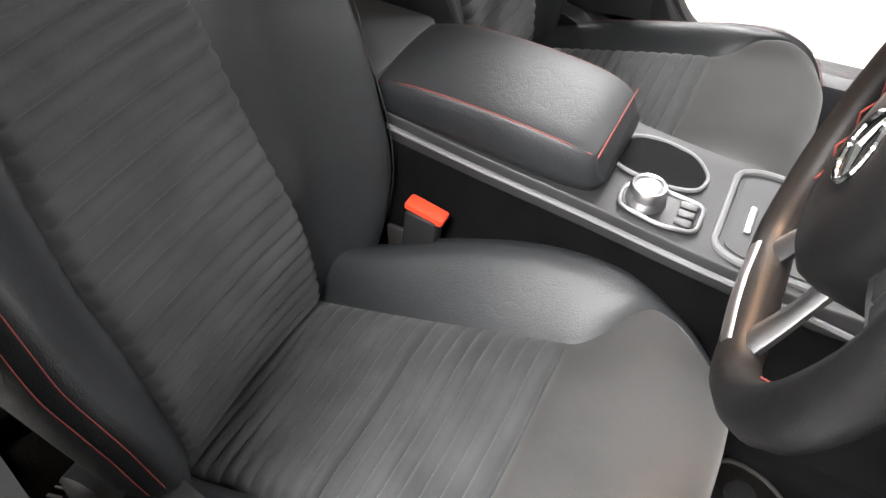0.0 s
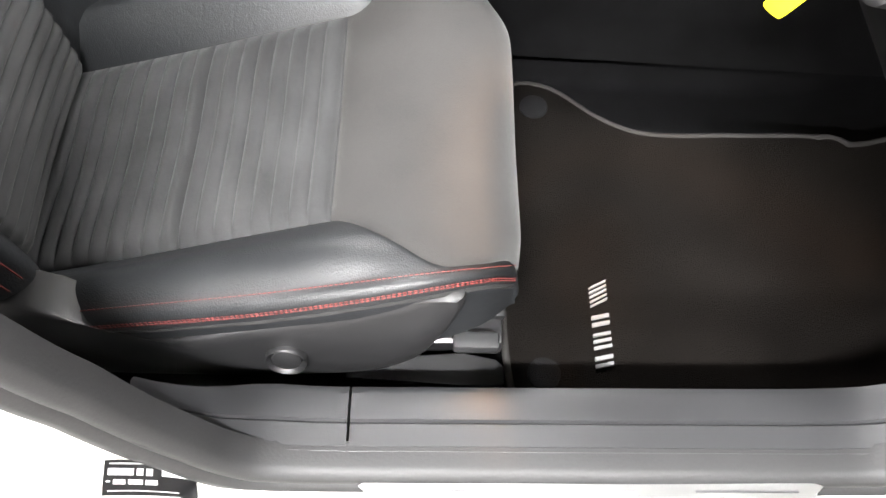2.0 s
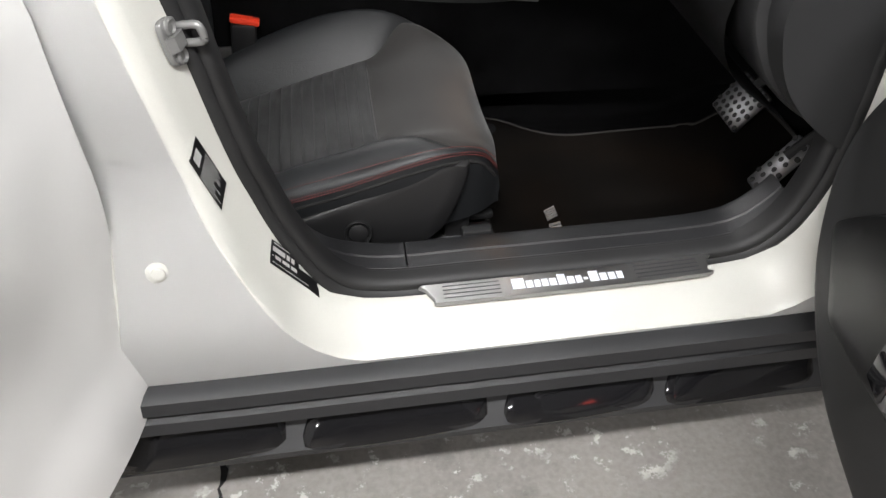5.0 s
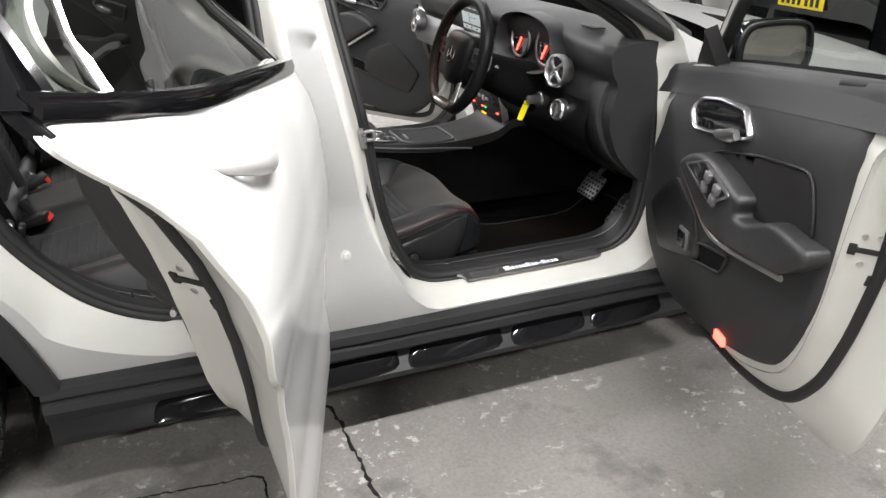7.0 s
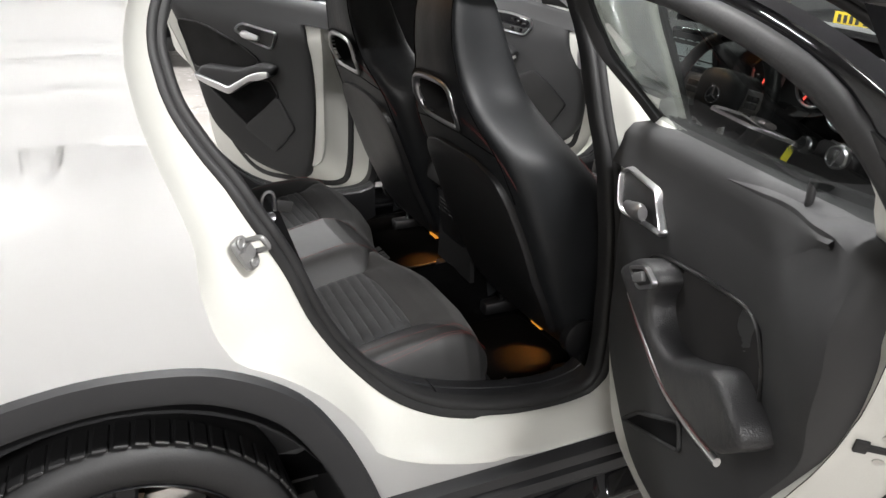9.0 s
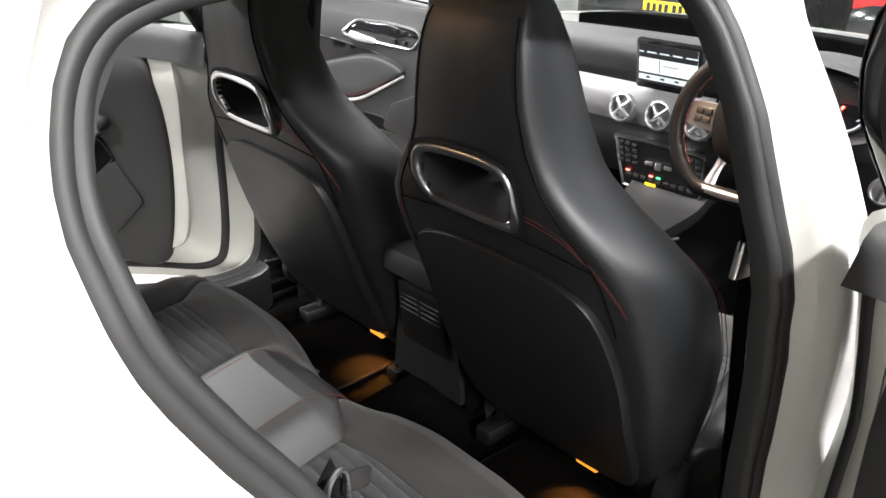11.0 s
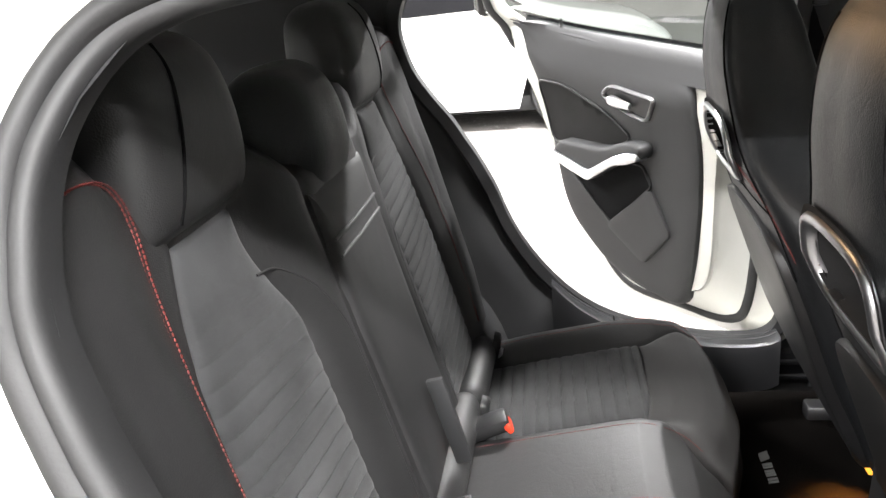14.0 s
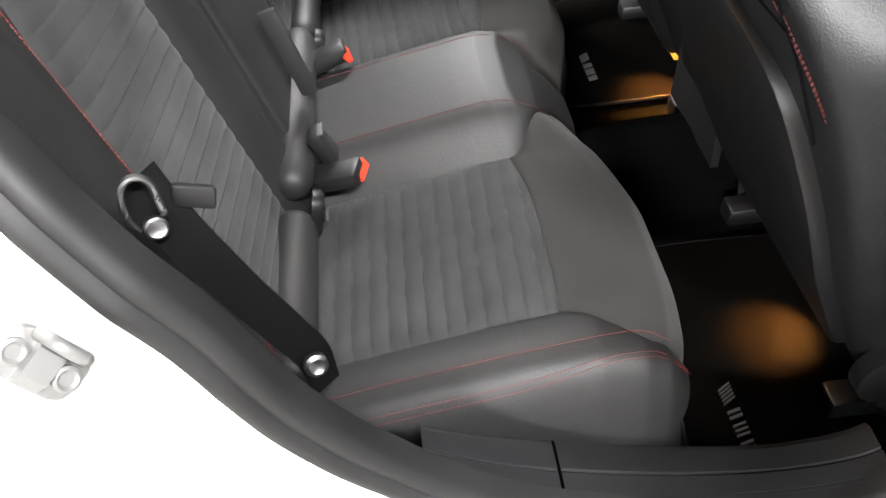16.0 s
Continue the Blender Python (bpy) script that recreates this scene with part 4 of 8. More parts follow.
def build_door(spec, hinge, degrees, s, name, label, front):
    M = door_frame(hinge, degrees, s)
    o = M @ Vector((0, 0, 0.4))
    door = thing(name, (o.x, o.y, 0.40), label, "car door", "doors of the white car")

    def lean(z):
        if not front:
            return float(np.interp(z, [0.3, 0.38, 0.5, 0.7, 0.85, 0.95, 1.02, 1.1, 1.17, 1.25, 1.35, 1.45], [-0.035, -0.024, -0.014, -0.002, 0.003, -0.004, -0.022, -0.06, -0.125, -0.205, -0.265, -0.32]))
        return float(np.interp(z, ZN, WN)) - 0.89

    def wt0(u, z):   # the shell behind the trim
        zb = float(np.interp(u, [q[0] for q in spec["belt"]], [q[1] for q in spec["belt"]]))
        return spec["w0"] + spec["wl"] * lean(z) + 0.03 * max(0, 0.70 - z) / 0.3 + (0.04 * smooth(zb - 0.11, zb, z) if front else 0.050 * smooth(zb - 0.11, zb, z))

    def wt(u, z):    # the trim, standing further in towards the latch
        return wt0(u, z) - spec["bulge"] * smooth(0.60, 0.79, u) * smooth(0.86, 1.04, z)

    # outer skin, below the belt
    belt = curve_pts(spec["belt"], 24)
    S, Q, T = (even_loop(spec[k]) for k in ("skin", "seal", "bed"))

    def sw(u, z):
        w = 0.02 + lean(max(z, 0.5))
        # a rising crease with a hollow beneath it
        c = 0.60 + 0.22 * u
        k = smooth(0.0, 0.35, u) * (1 - 0.6 * smooth(0.65, 0.95, u))
        w += 0.010 * math.exp(-((z - c - 0.16) / 0.10) ** 2) - 0.012 * k * math.exp(-((z - c + 0.02) / 0.09) ** 2)
        w += 0.010 * smooth(0.52, 0.38, z)
        hu, hz = spec["handle"]
        w -= 0.034 * math.exp(-((((u - hu + 0.01) / 0.10) ** 2 + ((z - hz - 0.012 - 0.3 * (u - hu)) / 0.048) ** 2) ** 1.6))
        return w
    bm = B()
    cdt_plate(bm, S, [], 0.022, lambda u, z: (u, sw(u, z), z))
    bmesh.ops.recalc_face_normals(bm, faces=bm.faces)
    bmesh.ops.solidify(bm, geom=bm.faces[:], thickness=0.002)
    skin = part("door_skin", bm, PAINT, door, "glossy white outer door skin", M, 50)
    # door shell: flange, seal bed and latch face
    def ws(u, z):
        zb = float(np.interp(u, [q[0] for q in spec["belt"]], [q[1] for q in spec["belt"]]))
        w = (-0.057 + 0.85 * lean(z)) if not front else (-0.068 + 0.95 * lean(z))
        return w + (max(w, wt0(u, z) + 0.016) - w) * smooth(zb - 0.10, zb - 0.03, z)

    def flange(f):
        return [(*(a + (b - a) * f), (1 - f) * (sw(*a) - 0.010) + f * ws(*b)) for a, b in zip(S, Q)]

    def face(f):
        return [(*(a + (b - a) * f), (1 - f) * (ws(*a) - 0.004) + f * (wt0(*b) + 0.018)) for a, b in zip(Q, T)]
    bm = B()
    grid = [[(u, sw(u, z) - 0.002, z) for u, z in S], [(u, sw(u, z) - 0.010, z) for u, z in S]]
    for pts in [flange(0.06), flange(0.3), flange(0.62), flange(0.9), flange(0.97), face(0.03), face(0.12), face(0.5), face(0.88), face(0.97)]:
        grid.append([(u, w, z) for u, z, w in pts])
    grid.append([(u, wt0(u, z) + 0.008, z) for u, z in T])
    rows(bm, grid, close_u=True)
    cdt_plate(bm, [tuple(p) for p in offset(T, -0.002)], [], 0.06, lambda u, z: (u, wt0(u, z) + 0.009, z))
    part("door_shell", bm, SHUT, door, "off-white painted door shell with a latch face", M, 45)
    bm = B()
    nb = len(S)
    sel = list(range(nb - 2 * 9 if front else 9 * 13))
    strip = [(Q[i][0], ws(*Q[i]) - 0.004, Q[i][1]) for i in sel]
    if not front:
        # on up the sash and along the window frame
        strip += [(u, min(ws(u, z), 0.012 + lean(z) - 0.024) - 0.006, z) for u, z in curve_pts(SASH_OUT, 40)]
    tube(bm, strip, 0.0135, 8, 0, False, 0.8, (0, 1, 0))
    part("door_weatherstrip", bm, RUBBER, door, "black rubber weatherstrip", M, 60)
    # window frame, glass, belt strip
    fr = curve_pts(spec["frame"], 60)
    beam = fr if front else curve_pts(spec["frame"] + [(0.994, 1.232)], 64)
    bm = B()
    prof2 = [(-0.008, -0.014), (-0.009, 0.006), (0.0, 0.010), (0.016, 0.008), (0.022, 0.0), (0.020, -0.016), (0.0, -0.018)]
    mid = np.array((0.65, 1.2))

    def across(p, t):
        n = np.cross(t, (0, 1, 0))
        n /= np.linalg.norm(n)
        if np.dot(n, (mid[0] - p[0], 0, mid[1] - p[2])) < 0:
            n = -n
        return n, np.array((0, 1.0, 0))

    def gw(z):
        return 0.012 + lean(z)

    sweep(bm, [(u, gw(z), z) for u, z in beam], prof2, across)
    part("window_frame", bm, SHUT if front else GLOSS_BLACK, door, "white painted window frame" if front else "black window frame", M, 40)
    if not front:
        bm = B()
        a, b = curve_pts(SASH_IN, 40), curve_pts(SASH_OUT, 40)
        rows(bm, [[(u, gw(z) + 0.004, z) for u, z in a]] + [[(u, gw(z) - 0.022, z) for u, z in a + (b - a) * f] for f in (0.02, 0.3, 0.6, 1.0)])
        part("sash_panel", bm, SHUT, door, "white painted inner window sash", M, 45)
    bm = B()
    sweep(bm, [(u, gw(z), z) for u, z in fr], [(0.015, 0.008), (0.016, 0.012), (0.030, 0.009), (0.033, -0.004), (0.028, -0.019), (0.019, -0.019)], across)
    part("window_seal", bm, RUBBER, door, "black window channel rubber", M, 40)
    bm = B()
    sweep(bm, [(u, gw(z), z) for u, z in fr], [(-0.0110, -0.016), (-0.0125, 0.008), (-0.008, 0.013), (0.017, 0.014), (0.018, 0.0095), (-0.0088, 0.0065), (-0.0092, -0.016)], across)
    part("frame_cover", bm, GLOSS_BLACK, door, "gloss black frame cover", M, 40)
    bm = B()
    sweep(bm, [(u, sw(u, z) + 0.004, z + 0.008) for u, z in belt], [(-0.016, 0.0), (-0.016, 0.008), (0.0, 0.013), (0.016, 0.008), (0.018, -0.01)], lambda p, t: (np.array((0, 0, 1.0)), np.array((0, 1.0, 0))))
    part("belt_strip", bm, GLOSS_BLACK, door, "gloss black belt strip", M, 40)
    bm = B()
    gl = [tuple(p) for p in fr] + [tuple(p) for p in belt[::-1][1:-1]]
    cdt_plate(bm, gl, [], 0.08, lambda u, z: (u, gw(z) - 0.006, z))
    pane = part("window_glass", bm, TINTED if not front else GLASS, door, "door window glass", M, 60)
    pane.visible_shadow = False
    if not front:
        bm = B()
        sweep(bm, [(0.93, gw(1.25) - 0.002, 1.25), (0.90, gw(1.42) - 0.002, 1.425)], [(-0.012, -0.015), (-0.012, 0.015), (0.012, 0.015), (0.012, -0.015)], lambda p, t: (np.array((1.0, 0, 0)), np.array((0, 1.0, 0))))
        part("window_bar", bm, GLOSS_BLACK, door, "black window divider", M)

    # inner trim
    tr = spec["trim"]

    def tp(u, z, h):
        return (u, wt(u, z) - h, z)
    bm = B()
    o2 = curve_pts(tr, 90, True)
    c = o2.mean(0)
    ring = [(1.0, -0.03 - spec["bulge"]), (1.0, -0.02), (0.993, -0.008), (0.975, 0.001), (0.94, 0.004), (0.85, 0.005), (0.7, 0.005), (0.5, 0.005), (0.25, 0.005)]
    pillow(bm, tr, ring, tp, 90, False)
    part("trim_panel", bm, SOFT, door, "dark grey moulded inner trim panel", M, 40)
    bm = B()
    top_line = [(u, z) for u, z in curve_pts(spec["belt"], 60) if 0.02 < u < spec["top_end"]]
    end = spec["top_end"]

    def drop(u):     # the sill's apron runs out towards the latch
        return 1.0 if front else 1 - 0.85 * smooth(end - 0.16, end, u)
    rows(bm, [[(u, sw(u, z) - 0.003, z + 0.015) for u, z in top_line], [(u, gw(z) - 0.016, z + 0.020 * drop(u)) for u, z in top_line], [(u, min(wt(u, z) + 0.012, gw(z) - 0.03), z + 0.014 * drop(u)) for u, z in top_line],
              [(u, wt(u, z) - 0.003, z - 0.004) for u, z in top_line], [(u, wt(u, z) - 0.0062, z - 0.004 - 0.016 * drop(u)) for u, z in top_line], [(u, wt(u, z - 0.06 * drop(u)) - 0.0056, z - 0.004 - 0.056 * drop(u)) for u, z in top_line]])
    part("trim_top", bm, SOFT, door, "dark window sill of the trim", M, 60)
    bm = B()
    slab(bm, rounded(spec["insert"], 0.03), 0.0075, 0.002, tp, 0.003)
    part("trim_insert", bm, DARK_CLOTH, door, "dark microfibre trim insert", M, 40)
    bm = B()
    tube(bm, [tp(u, z, 0.008) for u, z in rounded(spec["insert"], 0.03)], 0.0035, 6, 0, True)
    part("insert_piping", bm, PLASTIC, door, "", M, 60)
    # no hollow is cut: a near-black plate paints the pocket's inner shade
    bm = B()
    slab(bm, rounded(spec["pocket"], 0.012), 0.0068, 0.001, tp, 0.003)
    part("door_pocket", bm, CARPET, door, "flat black plate painting the shade inside the door pocket", M, 40)
    bm = B()
    tube(bm, [tp(u, z, 0.008) for u, z in rounded(spec["pocket"], 0.012)], 0.004, 6, 0, True)
    part("pocket_rim", bm, SOFT, door, "", M, 60)
    if "pocket_front" in spec:
        bm = B()
        slab(bm, rounded(spec["pocket_front"], 0.02), 0.014, 0.005, tp, 0.003)
        part("pocket_front", bm, SOFT, door, "pocket front panel", M, 40)
    if "cheek" in spec:
        bm = B()
        slab(bm, rounded(spec["cheek"], 0.02), 0.013, 0.005, tp, 0.003)
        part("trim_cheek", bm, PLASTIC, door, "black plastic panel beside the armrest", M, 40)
    # handle bezel and lever
    bz = spec["bezel"]
    b0 = rounded(bz, 0.022)
    cb = b0.mean(0)
    bm = B()
    rows(bm, [[tp(*q, h) for q in (offset(b0, -d) if d else b0)] for d, h in ((0, 0.003), (0.001, 0.012), (0.0045, 0.015), (0.008, 0.012), (0.009, 0.003))], close_u=True)
    part("handle_bezel", bm, SILVER, door, "satin silver bezel round the inner handle", M, 50)
    bm = B()
    slab(bm, offset(b0, -0.007), 0.0065, 0.001, tp, 0.003)
    part("handle_recess", bm, GLOSS_BLACK if front else PLASTIC, door, "", M, 30)
    hu, hz = cb
    bm = B()
    if front:
        lever = [(hu + 0.02, hz - 0.026), (hu + 0.07, hz - 0.016), (hu + 0.115, hz - 0.002)]
    else:
        lever = [(hu - 0.02, hz - 0.012), (hu + 0.02, hz - 0.006), (hu + 0.055, hz + 0.002)]
    pts = curve_pts(lever, 10)
    tube(bm, [tp(u, z, 0.022) for u, z in pts], [0.009, 0.011, 0.012, 0.013, 0.014, 0.015, 0.016, 0.016, 0.015, 0.012], 10, 0, False, 0.7, (0, 1, 0))
    part("inner_handle", bm, SILVER, door, "satin silver inner door handle", M, 60)
    if front:
        for i, (du, dz) in enumerate([(-0.115, 0.0), (-0.085, 0.008), (-0.055, 0.016), (-0.09, -0.03), (-0.05, -0.025)]):
            bm = B()
            box(bm, tp(hu + du, hz + dz, 0.010), (0.022, 0.008, 0.012 if i < 3 else 0.018), 0.003)
            part("seat_switch", bm, GLOSS_BLACK, door, "seat adjusting switch", M)
    # armrest with its switch pad and silver strip
    deep = 0.052
    bm = B()
    slab(bm, rounded(spec["arm"], 0.03), deep, 0.012, tp)
    part("armrest", bm, LEATHER_GREY if s < 0 else SOFT, door, "padded leather armrest with a pull handle", M, 50)
    if "band" in spec:
        bm = B()
        slab(bm, rounded(spec["band"], 0.012), deep + 0.008, 0.004, tp, deep * 0.3)
        part("armrest_trim", bm, SILVER, door, "satin silver band along the armrest", M, 50)
    else:
        st = curve_pts(spec["strip"], 30)
        bm = B()
        tube(bm, [tp(u, z, deep * 0.72) for u, z in st], 0.0055, 8, 0, False, 1.3)
        part("armrest_trim", bm, SILVER, door, "satin silver strip under the armrest", M, 60)
        bm = B()
        stitches(bm, [tp(u, z + 0.018, deep - 0.0015) for u, z in st][3:], 0.0010)
        part("armrest_seam", bm, RED_THREAD, door, "red seam", M, 60)
    if s < 0:
        pl = rounded(spec["pad"], 0.012)
        bm = B()
        slab(bm, pl, deep + 0.004, 0.001, tp, deep - 0.004)
        part("switch_pad", bm, PLASTIC, door, "black switch pad", M, 40)
        bm = B()
        rows(bm, [[tp(*q, h) for q in offset(pl, d)] for d, h in ((0.002, deep - 0.003), (0.002, deep + 0.005), (-0.001, deep + 0.006), (-0.004, deep + 0.005), (-0.004, deep + 0.002))], close_u=True)
        part("pad_frame", bm, SILVER, door, "thin silver frame", M, 40)
    pc = np.mean(spec["pad"], 0)
    if front and s < 0:
        bm = B()
        disc(bm, tp(0.487, 0.886, deep + 0.004), (0, -1, 0), [(0.016, 0), (0.016, 0.003), (0.012, 0.004), (0.010, 0.002), (0, 0.002)], 20)
        part("mirror_knob", bm, SOFT, door, "round mirror knob", M)
        turn = Matrix.Rotation(0.28, 4, "Y")
        for cu, cz in ((0.540, 0.878), (0.588, 0.864)):
            # black block, standing proud, that paints the shade in the finger hollow
            bm = B()
            box(bm, tp(cu - 0.016, cz + 0.004, deep + 0.006), (0.014, 0.006, 0.050), 0.002, turn)
            part("switch_well", bm, CARPET, door, "", M)
            for dd in (-1, 1):
                bm = B()
                box(bm, tp(cu + 0.006 + 0.006 * dd, cz + 0.014 * dd, deep + 0.010), (0.026, 0.012, 0.024), 0.005, turn)
                part("window_switch", bm, GREY_TRIM, door, "grey window switch", M)
        bm = B()
        box(bm, tp(0.374, 0.662, 0.016), (0.055, 0.012, 0.055), 0.006)
        part("boot_switch", bm, GREY_TRIM, door, "grey switch frame", M)
        bm = B()
        box(bm, tp(0.374, 0.662, 0.023), (0.040, 0.008, 0.042), 0.004)
        part("boot_button", bm, GLOSS_BLACK, door, "", M)
    elif s < 0:
        bm = B()
        box(bm, tp(pc[0], pc[1], deep + 0.008), (0.040, 0.008, 0.016), 0.003, Matrix.Rotation(-0.5, 4, "Y"))
        part("window_switch", bm, GREY_TRIM, door, "grey window switch", M)
    # lock pin
    bm = B()
    pu, pz = (0.86, 1.158) if front else (0.66, 1.208)
    disc(bm, tp(pu, pz - 0.02, -0.012), (0, 0, 1), [(0.005, 0), (0.005, 0.028), (0.003, 0.031), (0, 0.032)], 10)
    part("lock_pin", bm, PLASTIC, door, "", M)
    # outer handle
    hu, hz = spec["handle"]
    bm = B()
    hp = [(hu + du, sw(hu + du, hz + 0.3 * du) + dw, hz + 0.3 * du - 0.004) for du, dw in ((-0.135, -0.002), (-0.10, 0.018), (-0.03, 0.052), (0.04, 0.052), (0.10, 0.026), (0.13, 0.002))]
    tube(bm, hp, [0.010, 0.014, 0.016, 0.017, 0.018, 0.018, 0.018, 0.017, 0.016, 0.015, 0.013, 0.010], 12, 24, False, 1.3)
    part("outer_handle", bm, PAINT, door, "white painted outer handle", M, 60)
    # latch on the rear edge
    lz = 0.965 if not front else 0.90
    F = [np.array(face(f)) for f in (0.0, 0.4, 0.55, 0.8)]
    ci = min(range(9 * 6, 9 * 13), key=lambda i: abs(F[1][i][1] - lz))

    def at_face(f, i, h):
        """A pose on the latch face: x along the slot, y along the edge, z out of the face."""
        g = np.array(face(f))
        p = np.array((g[i][0], g[i][2], g[i][1]))
        a = np.array((F[3][i][0] - F[0][i][0], F[3][i][2] - F[0][i][2], F[3][i][1] - F[0][i][1]))
        t = np.array((g[i + 2][0] - g[i - 2][0], g[i + 2][2] - g[i - 2][2], g[i + 2][1] - g[i - 2][1]))
        a, t = a / np.linalg.norm(a), t / np.linalg.norm(t)
        n = np.cross(a, t)
        n /= np.linalg.norm(n)
        if n[0] < 0:
            n = -n
        t = np.cross(n, a)
        m = Matrix(((a[0], t[0], n[0], 0), (a[1], t[1], n[1], 0), (a[2], t[2], n[2], 0), (0, 0, 0, 1)))
        m.translation = p + n * h
        return m
    for f, di, sz, mt, nm, lab in ((0.52, 0, (0.048, 0.010, 0.008), RUBBER, "latch_slot", "black latch slot"), (0.86, 0, (0.014, 0.022, 0.008), RUBBER, "latch_mouth", ""), (0.18, -4, (0.010, 0.022, 0.006), RUBBER, "latch_hole", "")):
        bm = B()
        box(bm, (0, 0, 0), sz, 0.002, at_face(f, ci + di, 0.0))
        part(nm, bm, mt, door, lab, M)
    for f, di in ((0.22, 2), (0.62, 2), (0.55, -2)):
        bm = B()
        mm = at_face(f, ci + di, 0.0)
        disc(bm, mm.translation, mm.to_3x3() @ Vector((0, 0, 1)), [(0.006, -0.003), (0.006, 0.002), (0.0, 0.0025)], 10)
        part("latch_screw", bm, STEEL, door, "", M)
    if not front:
        pi_ = min(range(9 * 10, 9 * 14), key=lambda i: abs(S[i][1] - 1.115))
        fl = np.array(flange(0.55))[pi_]
        bm = B()
        disc(bm, (fl[0], fl[2], fl[1]), (0.75, -0.6, 0.3), [(0.013, -0.004), (0.013, 0.002), (0.006, 0.003), (0, 0.003)], 16)
        part("drain_plug", bm, RUBBER, door, "", M)
    if front:
        bm = B()
        box(bm, tp(0.59, 0.494, 0.008), (0.048, 0.012, 0.026), 0.004)
        part("door_lamp", bm, RED_LAMP, door, "glowing red door lamp", M)
        # mirror triangle and mirror
        bm = B()
        cdt_plate(bm, [(0.12, 1.035), (0.30, 1.075), (0.29, 1.18), (0.26, 1.155), (0.18, 1.095)], [], 0.05, lambda u, z: (u, gw(z) - 0.03, z), 0.03)
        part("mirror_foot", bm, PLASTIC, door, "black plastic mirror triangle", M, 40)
        bm = B()
        pillow(bm, [(0.05, 1.075), (0.07, 1.045), (0.20, 1.04), (0.235, 1.07), (0.23, 1.15), (0.20, 1.175), (0.09, 1.17), (0.055, 1.14)],
               [(0.97, -0.012), (1.0, 0.0), (1.0, 0.03), (0.9, 0.075), (0.6, 0.10), (0.3, 0.105)], lambda u, z, h: (0.20 - h * 0.9, -0.01 + (u - 0.05) * 1.05, z), 50)
        part("mirror_housing", bm, GLOSS_BLACK, door, "black door mirror housing", M, 50)
        bm = B()
        pillow(bm, [(0.05, 1.075), (0.07, 1.045), (0.20, 1.04), (0.235, 1.07), (0.23, 1.15), (0.20, 1.175), (0.09, 1.17), (0.055, 1.14)],
               [(1.0, -0.004), (1.0, -0.020), (0.93, -0.021), (0.92, -0.010), (0.5, -0.010)], lambda u, z, h: (0.20 - h * 0.9, -0.01 + (u - 0.05) * 1.05, z), 50)
        part("mirror_rim", bm, PLASTIC, door, "black mirror rim", M, 30)
        bm = B()
        pillow(bm, [(0.06, 1.08), (0.08, 1.055), (0.195, 1.05), (0.225, 1.075), (0.22, 1.145), (0.195, 1.165), (0.095, 1.16), (0.065, 1.135)],
               [(1.0, -0.011), (0.9, -0.0125), (0.5, -0.0125)], lambda u, z, h: (0.20 - h * 0.9, -0.01 + (u - 0.05) * 1.05, z), 50)
        part("mirror_glass", bm, MIRROR, door, "mirror glass", M, 30)
        bm = B()
        tube(bm, [(0.20, -0.05, 1.06), (0.19, 0.0, 1.055), (0.16, 0.06, 1.06)], 0.020, 10, 6)
        part("mirror_arm", bm, PLASTIC, door, "", M)
    return door


build_door(REAR, (1.103, 0.8615), 72, -1, "rear_door", "open white rear car door with dark grey trim", False)
build_door(REAR_FAR, (1.09, 0.86), 48, 1, "rear_door", "half-open white rear car door on the far side", False)
build_door(FRONT, (2.23, 0.87), 74, -1, "front_door", "open white front car door with switches and mirror", True)
build_door(FRONT, (2.23, 0.87), 55, 1, "front_door", "open white front car door on the far side", True)

# ---- seats ----
def surface_tree(obs):
    bpy.context.view_layer.update()
    vs, fs = [], []
    for ob in obs:
        k = len(vs)
        vs += [ob.matrix_world @ v.co for v in ob.data.vertices]
        fs += [[k + i for i in f.vertices] for f in ob.data.polygons]
    return BVHTree.FromPolygons(vs, fs)


